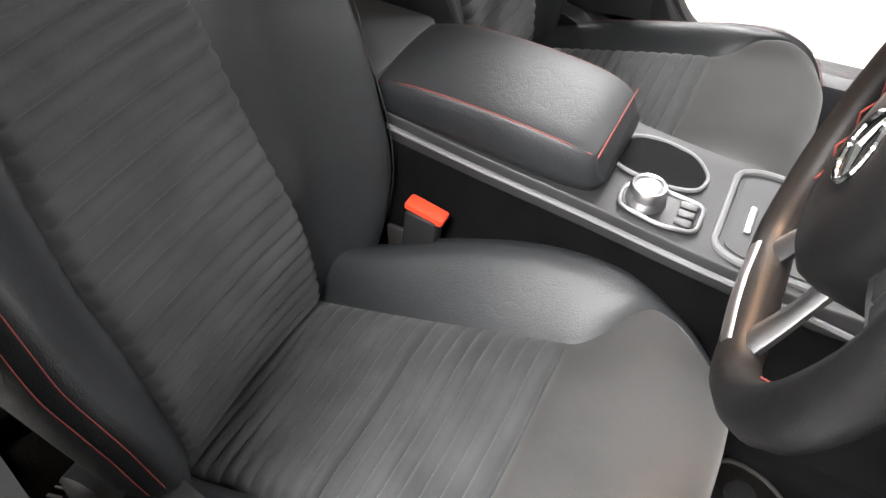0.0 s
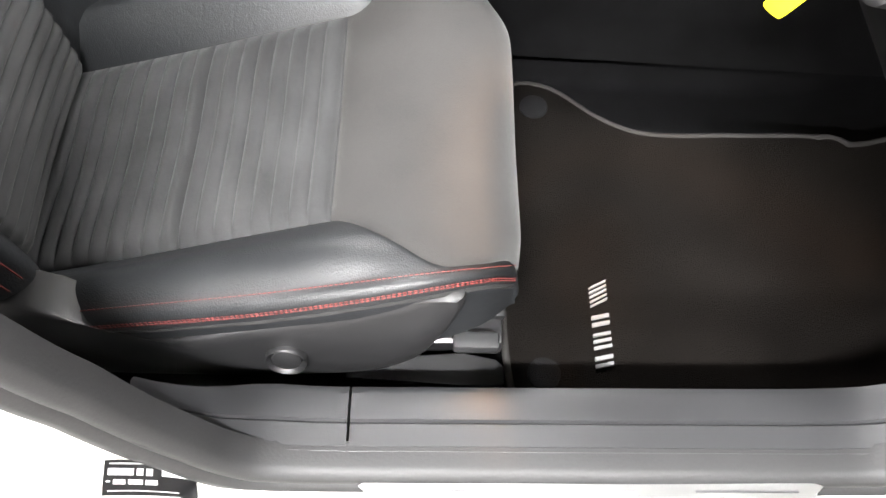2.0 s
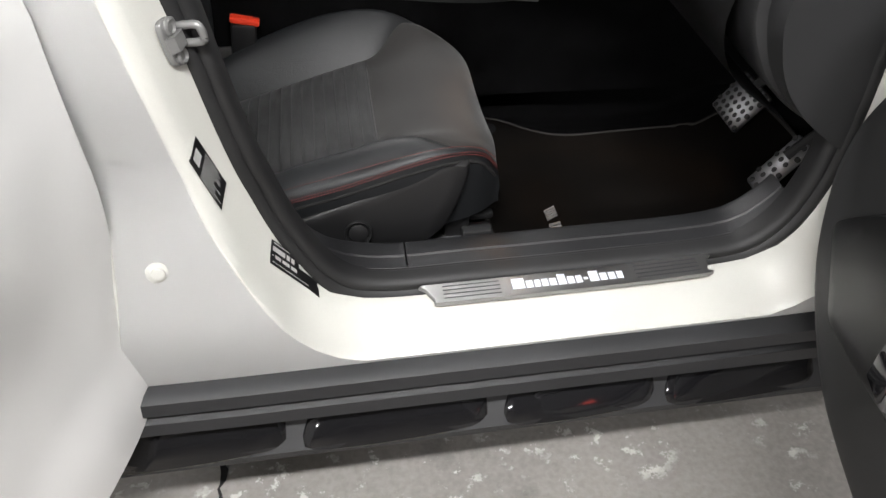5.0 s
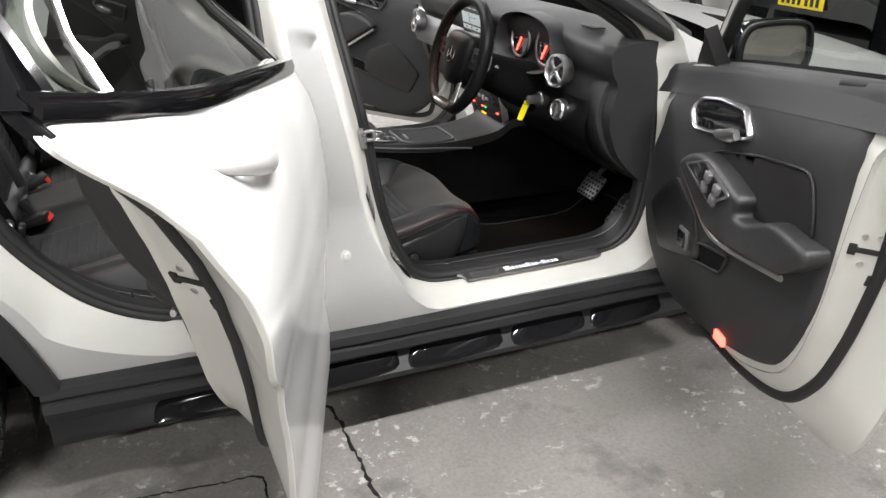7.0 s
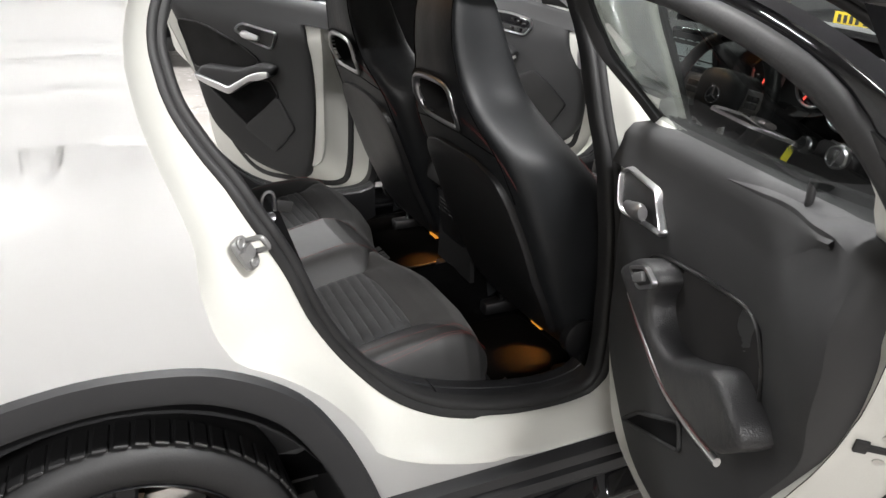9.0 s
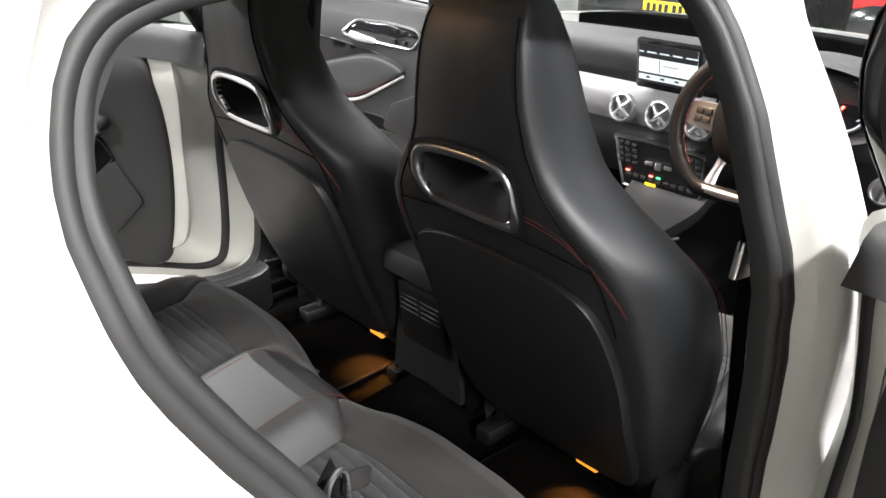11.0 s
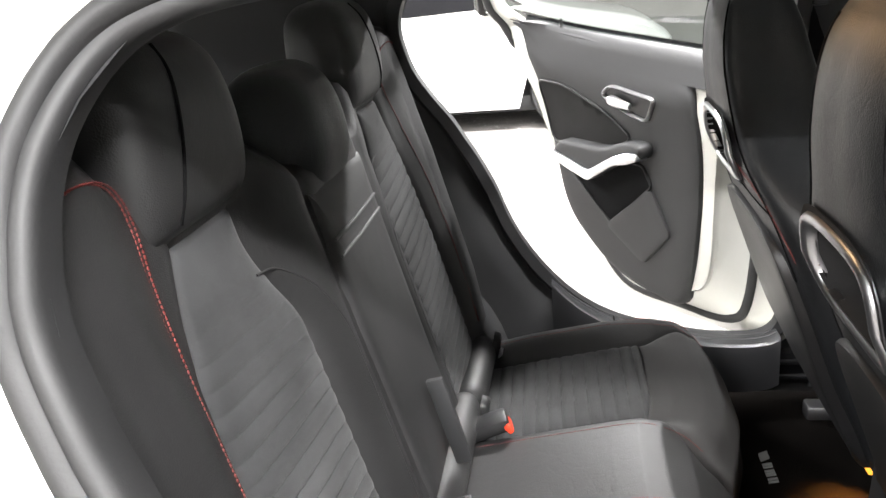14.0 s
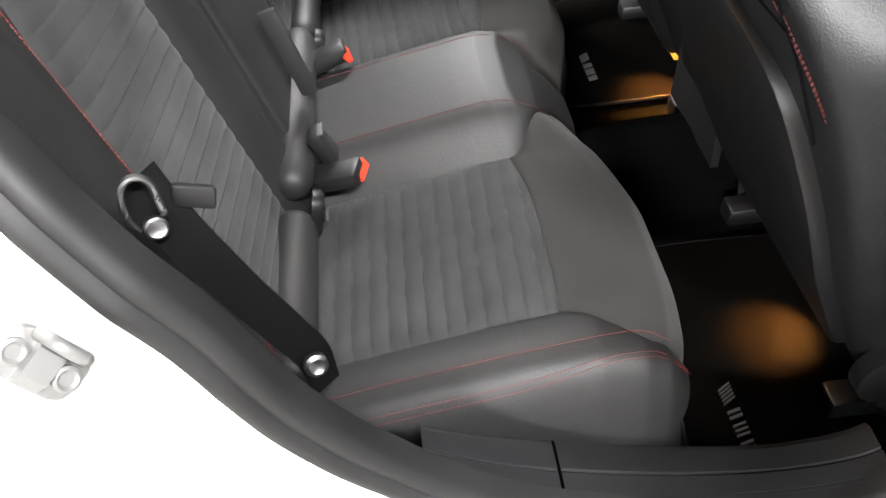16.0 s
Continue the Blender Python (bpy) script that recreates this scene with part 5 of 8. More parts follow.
def front_seat(s):
    yc = s * (0.355 if s > 0 else 0.365)
    seat = thing("sports_seat", (1.4, yc, 0.36), "black leather sports seat with ribbed fabric centre and red stitching", "car seat", "front seats")

    def lean_in(z):
        return 0.022 * smooth(0.72, 1.0, z) if s < 0 else -0.010 * smooth(0.72, 1.0, z)

    def P(x, y, z):
        return (x, yc + lean_in(z) + s * y, z)    # y: outboard positive

    # cushion: thirteen lines from the inboard foot over both bolsters to the outboard foot, tilted back by about 15 degrees
    XS = (1.09, 1.20, 1.30, 1.42, 1.52, 1.60, 1.655, 1.688, 1.697)
    pan = (0.438, 0.466, 0.492, 0.523, 0.545, 0.555, 0.549, 0.520, 0.478)
    rib_in = (-0.125, -0.128, -0.132, -0.139, -0.146, -0.150, -0.148, -0.135, -0.13)
    rib_out = (0.176, 0.171, 0.164, 0.155, 0.148, 0.150, 0.150, 0.135, 0.13)
    crest_in = ((-0.165, 0.498), (-0.18, 0.53), (-0.205, 0.565), (-0.218, 0.596), (-0.218, 0.602), (-0.20, 0.582), (-0.178, 0.553), (-0.16, 0.514), (-0.155, 0.47))
    side_in = (-0.20, -0.218, -0.24, -0.252, -0.250, -0.232, -0.205, -0.182, -0.176)
    crest_out = ((0.208, 0.472), (0.206, 0.500), (0.204, 0.528), (0.200, 0.557), (0.197, 0.578), (0.190, 0.574), (0.182, 0.556), (0.163, 0.518), (0.158, 0.475))
    stitch_out = ((0.232, 0.466), (0.234, 0.492), (0.236, 0.520), (0.235, 0.547), (0.231, 0.568), (0.222, 0.574), (0.206, 0.556), (0.182, 0.514), (0.178, 0.47))
    seam_out = ((0.246, 0.450), (0.249, 0.474), (0.251, 0.498), (0.251, 0.524), (0.248, 0.551), (0.238, 0.562), (0.219, 0.545), (0.195, 0.498), (0.190, 0.46))
    net = []
    for x, p, ri, ro, ci, si, co, st, se in zip(XS, pan, rib_in, rib_out, crest_in, side_in, crest_out, stitch_out, seam_out):
        lo = min(0.43, p - 0.05)
        net.append([P(x, si, lo), P(x, si - 0.010, ci[1] - 0.055), P(x, si + 0.006, ci[1] - 0.018), P(x, *ci), P(x, ri, p + 0.006), P(x, ri * 0.6 + ro * 0.1, p), P(x, (ri + ro) / 2, p - 0.004), P(x, ro * 0.6 + ri * 0.1, p),
                    P(x, ro, p + 0.008), P(x, *co), P(x, *st), P(x, *se), P(x, se[0] - 0.004, lo)])
    v_seam = 3 + (1.490 - 1.42) / 0.10          # where the ribbed centre meets the front panel
    vs = list(np.linspace(0, v_seam, 300)) + list(np.linspace(v_seam, len(XS) - 1, 70))[1:]
    n_in, n_mid = 16, 34

    def columns(v):
        k = smooth(v_seam, 5.2, v)
        left, right = 4 - 1.35 * k, 8 + 1.9 * smooth(v_seam, 5.4, v)
        return list(np.linspace(0, left, n_in)) + list(np.linspace(left, right, n_mid))[1:] + list(np.linspace(right, 12, n_in + 6))[1:]
    grid = net_points(net, vs, columns)
    nv, nu = grid.shape[:2]
    zone = np.zeros((nv - 1, nu - 1), int)
    zone[:299, n_in - 1:n_in + n_mid - 2] = 1
    zone[299:, n_in - 1:n_in + n_mid - 2] = 2
    zone[:, n_in + n_mid - 2:] = 3
    lift = puffed(grid, zone, 0.006, 0.016)
    xs = grid[:, :, 0]
    rib = 0.0078 * np.abs(np.sin(np.pi * (xs - 1.150) / 0.0212)) ** 0.5 - 0.008 * np.exp(-((xs - 1.318) / 0.0035) ** 2)
    inner = np.zeros((nv, nu))
    inner[:299, n_in:n_in + n_mid - 2] = 1
    across_ = np.linspace(-1, 1, n_mid)
    fade = np.zeros(nu)
    fade[n_in - 1:n_in + n_mid - 1] = 1 - np.abs(across_) ** 14
    lift = lift + rib * inner * fade[None, :]
    skin_parts(grid, lift, zone, ((0, "inboard_bolster", LEATHER, "black leather cushion bolster"), (1, "ribbed_cushion_panel", RIBBED, "dark ribbed fabric cushion centre"),
                                    (2, "thigh_panel", SUEDE, "dark microfibre front of the cushion"), (3, "outboard_bolster", LEATHER, "black leather cushion bolster")), seat)
    # red seams on the outer bolster: one row of stitches above, a double row below
    for line, dz, r in ((stitch_out, 0.0, 0.0008), (seam_out, 0.010, 0.0009), (seam_out, 0.005, 0.0009)):
        bm = B()
        pts = [Vector(P(x + (0.004 if x > 1.65 else 0), q[0] + 0.0052, q[1] + 0.0052 + dz)) for x, q in zip(XS, line)][1:8]
        stitches(bm, pts, r)
        part("seam", bm, RED_THREAD, seat, "red stitching", angle=60)
    bm = B()
    tube(bm, [P(x, q[0] + 0.004, q[1] - 0.004) for x, q in zip(XS, seam_out)][1:8], 0.004, 6, 40)
    part("piping", bm, DARK_CLOTH, seat, "black piping", angle=60)
    # side valance with the round lumbar knob
    bm = B()
    pillow(bm, [(1.10, 0.49), (1.16, 0.532), (1.21, 0.523), (1.25, 0.492), (1.294, 0.472), (1.35, 0.483), (1.414, 0.502), (1.534, 0.538), (1.60, 0.555), (1.636, 0.556), (1.632, 0.525), (1.612, 0.478), (1.585, 0.432), (1.52, 0.394), (1.38, 0.378), (1.2, 0.385), (1.10, 0.41)],
           [(1.0, -0.03), (1.0, 0.0), (0.99, 0.010), (0.965, 0.015), (0.85, 0.018), (0.5, 0.020)], lambda u, v, h: P(u, 0.232 + h + 0.26 * max(0.0, 0.54 - v) - 0.9 * max(0, 0.54 - v) ** 2, v), 110)
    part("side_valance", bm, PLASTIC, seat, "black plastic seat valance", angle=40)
    for prof, mt, nm in (([(0.0235, -0.006), (0.0235, 0.003), (0.022, 0.005), (0.019, 0.003), (0.017, -0.003)], PLASTIC, "knob_ring"), ([(0.018, -0.004), (0.016, 0.002), (0.009, 0.004), (0, 0.004)], PLASTIC, "lumbar_knob")):
        bm = B()
        disc(bm, P(1.443, 0.272, 0.452), (0, s, 0.25), prof, 32)
        part(nm, bm, mt, seat)
    # under-frame, rails and front lever
    bm = B()
    box(bm, P(1.40, 0, 0.43), (0.50, 0.44, 0.05), 0.02)
    part("seat_base", bm, PLASTIC, seat)
    for y in (-0.20, 0.20):
        bm = B()
        box(bm, P(1.38, y, 0.355), (0.62, 0.045, 0.04), 0.008)
        part("seat_rail", bm, DARK_SILVER, seat, "steel seat rail")
        for x in (1.15, 1.62):
            bm = B()
            box(bm, P(x, y, 0.395), (0.05, 0.03, 0.10), 0.008)
            part("rail_bracket", bm, PLASTIC, seat)
    # front end of the outer rail: a flat tongue, a block and a clip
    bm = B()
    rows(bm, [[P(x, 0.255 - w, z - 0.010), P(x, 0.255 - w, z), P(x, 0.255 + w, z), P(x, 0.255 + w, z - 0.010)] for x, w, z in ((1.50, 0.010, 0.372), (1.58, 0.016, 0.376), (1.64, 0.020, 0.376), (1.68, 0.016, 0.366), (1.69, 0.010, 0.356))], close_u=True, cap=True)
    part("rail_cover", bm, PLASTIC, seat, "black plastic rail cover")
    bm = B()
    box(bm, P(1.655, 0.225, 0.388), (0.055, 0.022, 0.02), 0.004)
    part("rail_block", bm, SOFT, seat, "dark grey rail block")
    bm = B()
    box(bm, P(1.66, 0.19, 0.40), (0.06, 0.018, 0.014), 0.004)
    part("rail_clip", bm, PLASTIC, seat)
    bm = B()
    box(bm, P(1.675, 0.0, 0.452), (0.035, 0.37, 0.075), 0.014)
    part("front_plate", bm, PLASTIC, seat, "black plastic plate under the cushion")

    # backrest: stations up the back; front face and rear face
    def fx(z):   # front surface
        return float(np.interp(z, [0.42, 0.50, 0.60, 0.66, 0.75, 0.90, 1.05, 1.18, 1.28, 1.335], [1.120, 1.138, 1.136, 1.126, 1.096, 1.045, 0.988, 0.943, 0.915, 0.885]))

    def rx(z):   # rear surface
        return float(np.interp(z, [0.42, 0.50, 0.65, 0.80, 0.95, 1.05, 1.18, 1.28, 1.335], [1.10, 1.05, 0.98, 0.925, 0.868, 0.822, 0.80, 0.80, 0.83]))

    def hw(z):   # half width
        return float(np.interp(z, [0.42, 0.52, 0.60, 0.75, 0.88, 0.95, 1.0, 1.04, 1.08, 1.13, 1.20, 1.28, 1.32, 1.335], [0.22, 0.235, 0.25, 0.272, 0.278, 0.272, 0.246, 0.207, 0.172, 0.145, 0.127, 0.115, 0.102, 0.09]))

    def bol(z):  # how far the side bolsters stand forward
        return float(np.interp(z, [0.42, 0.55, 0.70, 0.85, 1.0, 1.08, 1.18, 1.335], [0.02, 0.055, 0.08, 0.080, 0.040, 0.012, 0.006, 0.0]))
    zs = [0.43, 0.50, 0.58, 0.66, 0.74, 0.82, 0.90, 0.97, 1.03, 1.08, 1.13, 1.19, 1.25, 1.295, 1.322, 1.335]
    ctrl = []
    for z in zs:
        w, f, r, b = hw(z), fx(z), rx(z), bol(z)
        th = f - r
        wf = hw(min(1.335, z + 0.06 * smooth(0.84, 0.95, z)))
        kk = smooth(0.98, 1.08, z)
        wf *= 1 - 0.28 * kk
        wm = w * (1 - 0.14 * kk) + 0.006 * (1 - kk)
        iw = min(0.175, wf * 0.68)
        ctrl.append([P(f - 0.004, 0, z), P(f, iw * 0.6, z), P(f + 0.004, iw, z), P(f + b * 0.85, wf - 0.045, z), P(f + b, wf - 0.02, z), P(f + b * 0.4, (w + wf) / 2 + 0.004, z), P(f - th * 0.4, wm, z), P(r + th * 0.15, w - 0.012, z),
                     P(r + 0.006, w * 0.72, z), P(r, w * 0.35, z), P(r, 0, z), P(r, -w * 0.35, z), P(r + 0.006, -w * 0.72, z), P(r + th * 0.15, -w + 0.012, z), P(f - th * 0.4, -wm, z), P(f + b * 0.4, -(w + wf) / 2 - 0.004, z),
                     P(f + b, -wf + 0.02, z), P(f + b * 0.85, -wf + 0.045, z), P(f + 0.004, -iw, z), P(f, -iw * 0.6, z)])
    bm = B()
    even_patch(bm, ctrl, 80, 70, close_u=True, cap=True)
    # the slot through the backrest below the head part
    hole = [(-0.112, 1.055), (-0.095, 1.09), (0.0, 1.098), (0.068, 1.092), (0.086, 1.06), (0.082, 1.022), (0.06, 1.01), (-0.07, 1.01), (-0.10, 1.02)]
    lp = curve_pts(hole, 40, True)
    kill = []
    for f in bm.faces:
        c = f.calc_center_median()
        yl = (c.y - yc - lean_in(c.z)) * s
        if inside((yl, c.z), [tuple(q) for q in lp]):
            kill.append(f)
    bmesh.ops.delete(bm, geom=kill, context="FACES")
    back = part("backrest", bm, LEATHER, seat, "black leather backrest with an integrated head part", angle=60)
    bm = B()
    o3 = offset(lp, 0.022)
    rows(bm, [[P(rx(z) - 0.004 if k < 3 else fx(z) - 0.02, y, z) for y, z in o] for k, o in enumerate((o3, offset(lp, 0.004), lp, lp))], close_u=True)
    part("slot_lining", bm, DARK_CLOTH, seat, "black lining of the slot", angle=50)
    bm = B()
    rows(bm, [[P(fx(z) + (0.003 if k == 0 else -0.02), y, z) for y, z in o] for k, o in enumerate((offset(lp, 0.03), lp))], close_u=True)
    part("slot_front", bm, DARK_CLOTH, seat, "", angle=50)
    bm = B()
    mid = [(-0.112, 1.058), (-0.093, 1.092), (0.0, 1.101), (0.070, 1.094), (0.089, 1.06), (0.084, 1.020), (0.06, 1.007), (-0.07, 1.007), (-0.104, 1.020)]
    ml = curve_pts(mid, 60, True)
    rows(bm, [[P(rx(z) - h, y, z) for y, z in offset(ml, d)] for d, h in ((0.011, 0.0), (0.012, 0.005), (0.008, 0.010), (0.002, 0.010), (-0.003, 0.005), (-0.003, -0.006))], close_u=True)
    part("slot_frame", bm, DARK_SILVER if s < 0 else SILVER, seat, "satin metal frame round the slot", angle=60)
    # seams laid on the leather of the back, and the hard back shell
    skin = surface_tree([back])

    def on_back(y, z, h=0.0006):
        q = skin.ray_cast(Vector(P(0.4, y, z)), Vector((1, 0, 0)))[0]
        return (q.x - h, q.y, q.z) if q is not None else P(rx(z), y, z)
    for sg in (-1, 1):
        bm = B()
        tube(bm, [on_back(sg * hw(z) * 0.80, z) for z in np.linspace(0.86, 1.31, 24)], 0.0018, 6, 60)
        part("back_seam", bm, BELT, seat, "", angle=60)
        for dz in (0.0, -0.007):
            bm = B()
            stitches(bm, [on_back(sg * y, z + dz) for y, z in ((0.106, 1.036), (0.125, 1.033), (0.145, 1.027), (0.165, 1.018), (0.185, 1.004), (0.205, 0.985), (0.222, 0.962), (0.238, 0.935), (0.248, 0.908))], 0.0009)
            part("seam", bm, RED_THREAD, seat, "red stitching", angle=60)
    bm = B()
    tube(bm, [on_back(y, 0.972 + 0.02 * (1 - (y / 0.2) ** 2)) for y in np.linspace(-0.215, 0.215, 20)], 0.0014, 6, 60)
    part("back_seam", bm, BELT, seat, "", angle=60)
    bm = B()
    sh = [(-0.20, 0.50), (-0.215, 0.65), (-0.215, 0.80), (-0.19, 0.90), (-0.10, 0.935), (0.0, 0.94), (0.10, 0.935), (0.19, 0.90), (0.215, 0.80), (0.215, 0.65), (0.20, 0.50), (0.12, 0.455), (-0.12, 0.455)]
    pillow(bm, sh, [(1.0, -0.02), (1.0, 0.003), (0.985, 0.010), (0.95, 0.012), (0.8, 0.012), (0.5, 0.011), (0.2, 0.010)], lambda u, v, h: P(rx(v) - h, u, v), 80)
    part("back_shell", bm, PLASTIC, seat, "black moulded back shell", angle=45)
    # ribbed front of the backrest
    bm = B()
    zz = np.linspace(0.470, 1.035, 340)
    grid = []
    for z in zz:
        left, right = float(np.interp(z, [0.53, 0.77, 0.93, 1.04], [-0.120, -0.108, -0.095, -0.080])), float(np.interp(z, [0.53, 0.77, 0.93, 1.04], [0.170, 0.168, 0.160, 0.13]))
        rib = 0.0085 * abs(math.sin(math.pi * (z - 0.545) / 0.0225)) ** 0.55
        edge = smooth(0.470, 0.480, z) * (1 - smooth(1.025, 1.035, z))
        grid.append([P(fx(z) - 0.009 + 0.006 * (v ** 2) + (0.013 + rib) * edge * (1 - abs(v) ** 24), (left + right) / 2 + v * (right - left) / 2, z) for v in np.linspace(-1, 1, 31)])
    rows(bm, grid)
    part("ribbed_back_panel", bm, RIBBED, seat, "dark ribbed fabric backrest centre", angle=70)
    for sg in (-1, 1):
        for k, (dy, df) in enumerate(((0.000, 1.0), (0.016, 0.85))):
            if sg < 0 and k:
                continue
            bm = B()
            tube(bm, [P(fx(z) + bol(z) * df, sg * (hw(z + 0.06 * smooth(0.84, 0.95, z)) - 0.014 + dy * 0.9), z) for z in np.linspace(0.56, 0.95, 9)], 0.0008, 6, 40)
            part("seam", bm, RED_THREAD if sg > 0 else DARK_THREAD, seat, "red stitching" if sg > 0 else "")
    # recliner hinge and buckle
    bm = B()
    disc(bm, P(1.10, 0.235, 0.49), (0, s, 0), [(0.05, 0), (0.05, 0.025), (0.04, 0.03), (0, 0.032)], 28)
    part("hinge_cover", bm, PLASTIC, seat)
    bm = B()
    box(bm, P(1.250, -0.218, 0.535), (0.05, 0.030, 0.14), 0.008, Matrix.Rotation(radians(8), 4, "Y"))
    buckle = part("belt_buckle", bm, PLASTIC, seat, "black belt buckle")
    bm = B()
    box(bm, P(1.262, -0.219, 0.608), (0.058, 0.024, 0.012), 0.004, Matrix.Rotation(radians(14), 4, "Y"))
    part("release_button", bm, RED_PLASTIC, buckle, "red release button")
    bm = B()
    box(bm, P(1.22, -0.226, 0.49), (0.05, 0.008, 0.12), 0.003)
    part("buckle_strap", bm, STEEL, seat, "steel buckle strap")
    return seat


for s in (-1, 1):
    front_seat(s)


def rear_bench():
    seat = thing("rear_bench", (0.5, 0, 0.34), "black leather rear bench with ribbed outer seats and red stitching", "car seat")
    # cushion: two bucketed outer places and a raised middle, rising towards the front
    def ctop(x, y):
        a = abs(y)
        base = np.interp(x, [0.25, 0.36, 0.5, 0.66, 0.76, 0.82, 0.855, 0.885], [0.470, 0.492, 0.520, 0.548, 0.560, 0.556, 0.540, 0.495])
        mid = np.interp(x, [0.25, 0.36, 0.5, 0.66, 0.71, 0.75, 0.80, 0.85, 0.885], [0.525, 0.545, 0.570, 0.598, 0.605, 0.600, 0.575, 0.530, 0.49])
        z = base + (mid - base) * (1 - smooth(0.105, 0.185, a))
        z += 0.022 * smooth(0.49, 0.57, a) * np.interp(x, [0.3, 0.45, 0.65, 0.8, 0.87], [0.7, 1, 0.9, 0.4, 0])
        return z - 0.11 * smooth(0.575, 0.66, a) ** 1.6

    def frontx(y):
        a = abs(y)
        return 0.812 + 0.050 * smooth(0.05, 0.30, a) - 0.030 * smooth(0.42, 0.66, a)
    FS = list(np.linspace(0, 0.73, 270)) + list(np.linspace(0.73, 1, 50))[1:]
    n_seam = 269

    def bench_columns(f):
        k = smooth(0.73, 0.93, f)
        inner = 0.178 - 0.110 * k
        outer = 0.498 + 0.062 * k
        return list(np.linspace(0, inner, 14)) + list(np.linspace(inner, outer, 40))[1:] + list(np.linspace(outer, 0.66, 26))[1:]
    for s in (-1, 1):
        grid = []
        for f in FS:
            row = []
            for y in bench_columns(f):
                x = 0.25 + (frontx(y) - 0.25) * f
                row.append((x, s * y, ctop(0.25 + (0.885 - 0.25) * f, y)))
            grid.append(row)
        for dx, z in ((0.010, 0.46), (0.008, 0.42), (-0.010, 0.38), (-0.05, 0.345)):
            grid.append([(frontx(y) + dx - 0.02 * smooth(0.55, 0.66, y), s * y, z) for y in bench_columns(1.0)])
        grid = np.array(grid)
        nv, nu = grid.shape[:2]
        zone = np.zeros((nv - 1, nu - 1), int)
        zone[:n_seam, 13:52] = 1
        zone[n_seam:, 13:52] = 2
        zone[:, 52:] = 3
        zone[len(FS):] = 4
        lift = puffed(grid, zone, 0.007, 0.018)
        xs = grid[:, :, 0] + 0.03 * (np.abs(grid[:, :, 1]) - 0.33)
        rib = 0.0075 * np.abs(np.sin(np.pi * (xs - 0.340) / 0.0262)) ** 0.5
        fade = np.zeros(nu)
        fade[13:53] = 1 - np.abs(np.linspace(-1, 1, 40)) ** 14
        inner = np.zeros((nv, nu))
        inner[:n_seam, 14:52] = 1
        lift = lift + rib * inner * fade[None, :] * (xs < 0.705)
        skin_parts(grid, lift, zone, ((0, "middle_cushion", BENCH_LEATHER, "black leather raised middle of the bench"), (1, "ribbed_cushion_panel", RIBBED, "dark ribbed fabric seat centre"),
                                         (2, "thigh_panel", SUEDE, "dark microfibre front of the seat"), (3, "outer_bolster", BENCH_LEATHER, "black leather cushion bolster"), (4, "bench_front", LEATHER, "black leather bench front")), seat)
        bm = B()
        rows(bm, [[(x, s * (0.66 - 0.03 * f), z + f * (ctop(x, 0.66) - z)) for x in np.linspace(0.25, frontx(0.66) - 0.004, 16)] for f, z in ((0.0, 0.33), (0.5, 0.33), (1.0, 0.33))])
        part("bench_side", bm, LEATHER, seat, "", angle=60)
        for y0, y1, x1 in ((0.566, 0.548, 0.825), (0.603, 0.575, 0.845), (0.609, 0.581, 0.846)):
            bm = B()
            pts = []
            for x in np.linspace(0.37, x1, 12):
                y = y0 + (y1 - y0) * smooth(0.6, 0.88, x)
                f = (x - 0.25) / (frontx(y) - 0.25)
                pts.append((x, s * (y + 0.003), ctop(0.25 + 0.635 * min(f, 1), y) + 0.0075))
            stitches(bm, pts, 0.0008)
            part("seam", bm, RED_THREAD, seat, "red stitching")
        bm = B()
        pts = []
        for x in np.linspace(0.37, 0.77, 14):
            f = (x - 0.25) / (frontx(0.1) - 0.25)
            pts.append((x, s * 0.100, ctop(0.25 + 0.635 * min(f, 1), 0.100) + 0.0075))
        stitches(bm, pts, 0.0008)
        part("seam", bm, RED_THREAD, seat, "red stitching")

    # backrest: padded outer places with ribbed centres and head parts
    def bx(z):
        return float(np.interp(z, [0.50, 0.55, 0.75, 0.95, 1.10, 1.20, 1.30, 1.36], [0.325, 0.315, 0.265, 0.215, 0.18, 0.16, 0.15, 0.13]))

    def bf(y, z):
        a = abs(y)
        d = 0.032 * smooth(0.475, 0.56, a) * np.interp(z, [0.5, 0.7, 1.0, 1.25], [0.5, 1, 1, 0.5]) - 0.06 * smooth(0.625, 0.67, a) ** 2
        d += 0.026 * (1 - smooth(0.16, 0.27, a)) - 0.010 * math.exp(-((a - 0.135) / 0.010) ** 2)
        return bx(z) + d

    def ztop(y):
        a = abs(y)
        return 1.130 + 0.060 * smooth(0.13, 0.24, a) + 0.065 * smooth(0.46, 0.56, a) - 0.03 * smooth(0.60, 0.67, a)
    for s in (-1, 1):
        FZ = list(np.linspace(0, 0.94, 360)) + list(np.linspace(0.94, 1, 12))[1:]

        def back_columns(f):
            inner, outer = 0.232 + 0.06 * smooth(0.68, 0.90, f), float(np.interp(f, (0, 0.5, 0.63, 0.74, 0.84, 0.94), (0.503, 0.499, 0.489, 0.478, 0.458, 0.428)))
            return list(np.linspace(0, inner, 20)) + list(np.linspace(inner, outer, 34))[1:] + list(np.linspace(outer, 0.67, 24))[1:]
        grid = [[(bf(y, 0.49 + f * (ztop(y) - 0.49)), s * y, 0.49 + f * (ztop(y) - 0.49)) for y in back_columns(f)] for f in FZ]
        for dx, dz in ((-0.012, 0.016), (-0.04, 0.026), (-0.09, 0.022), (-0.12, 0.0)):
            grid.append([(bf(y, ztop(y)) + dx, s * y, ztop(y) + dz) for y in back_columns(1.0)])
        grid = np.array(grid)
        nv, nu = grid.shape[:2]
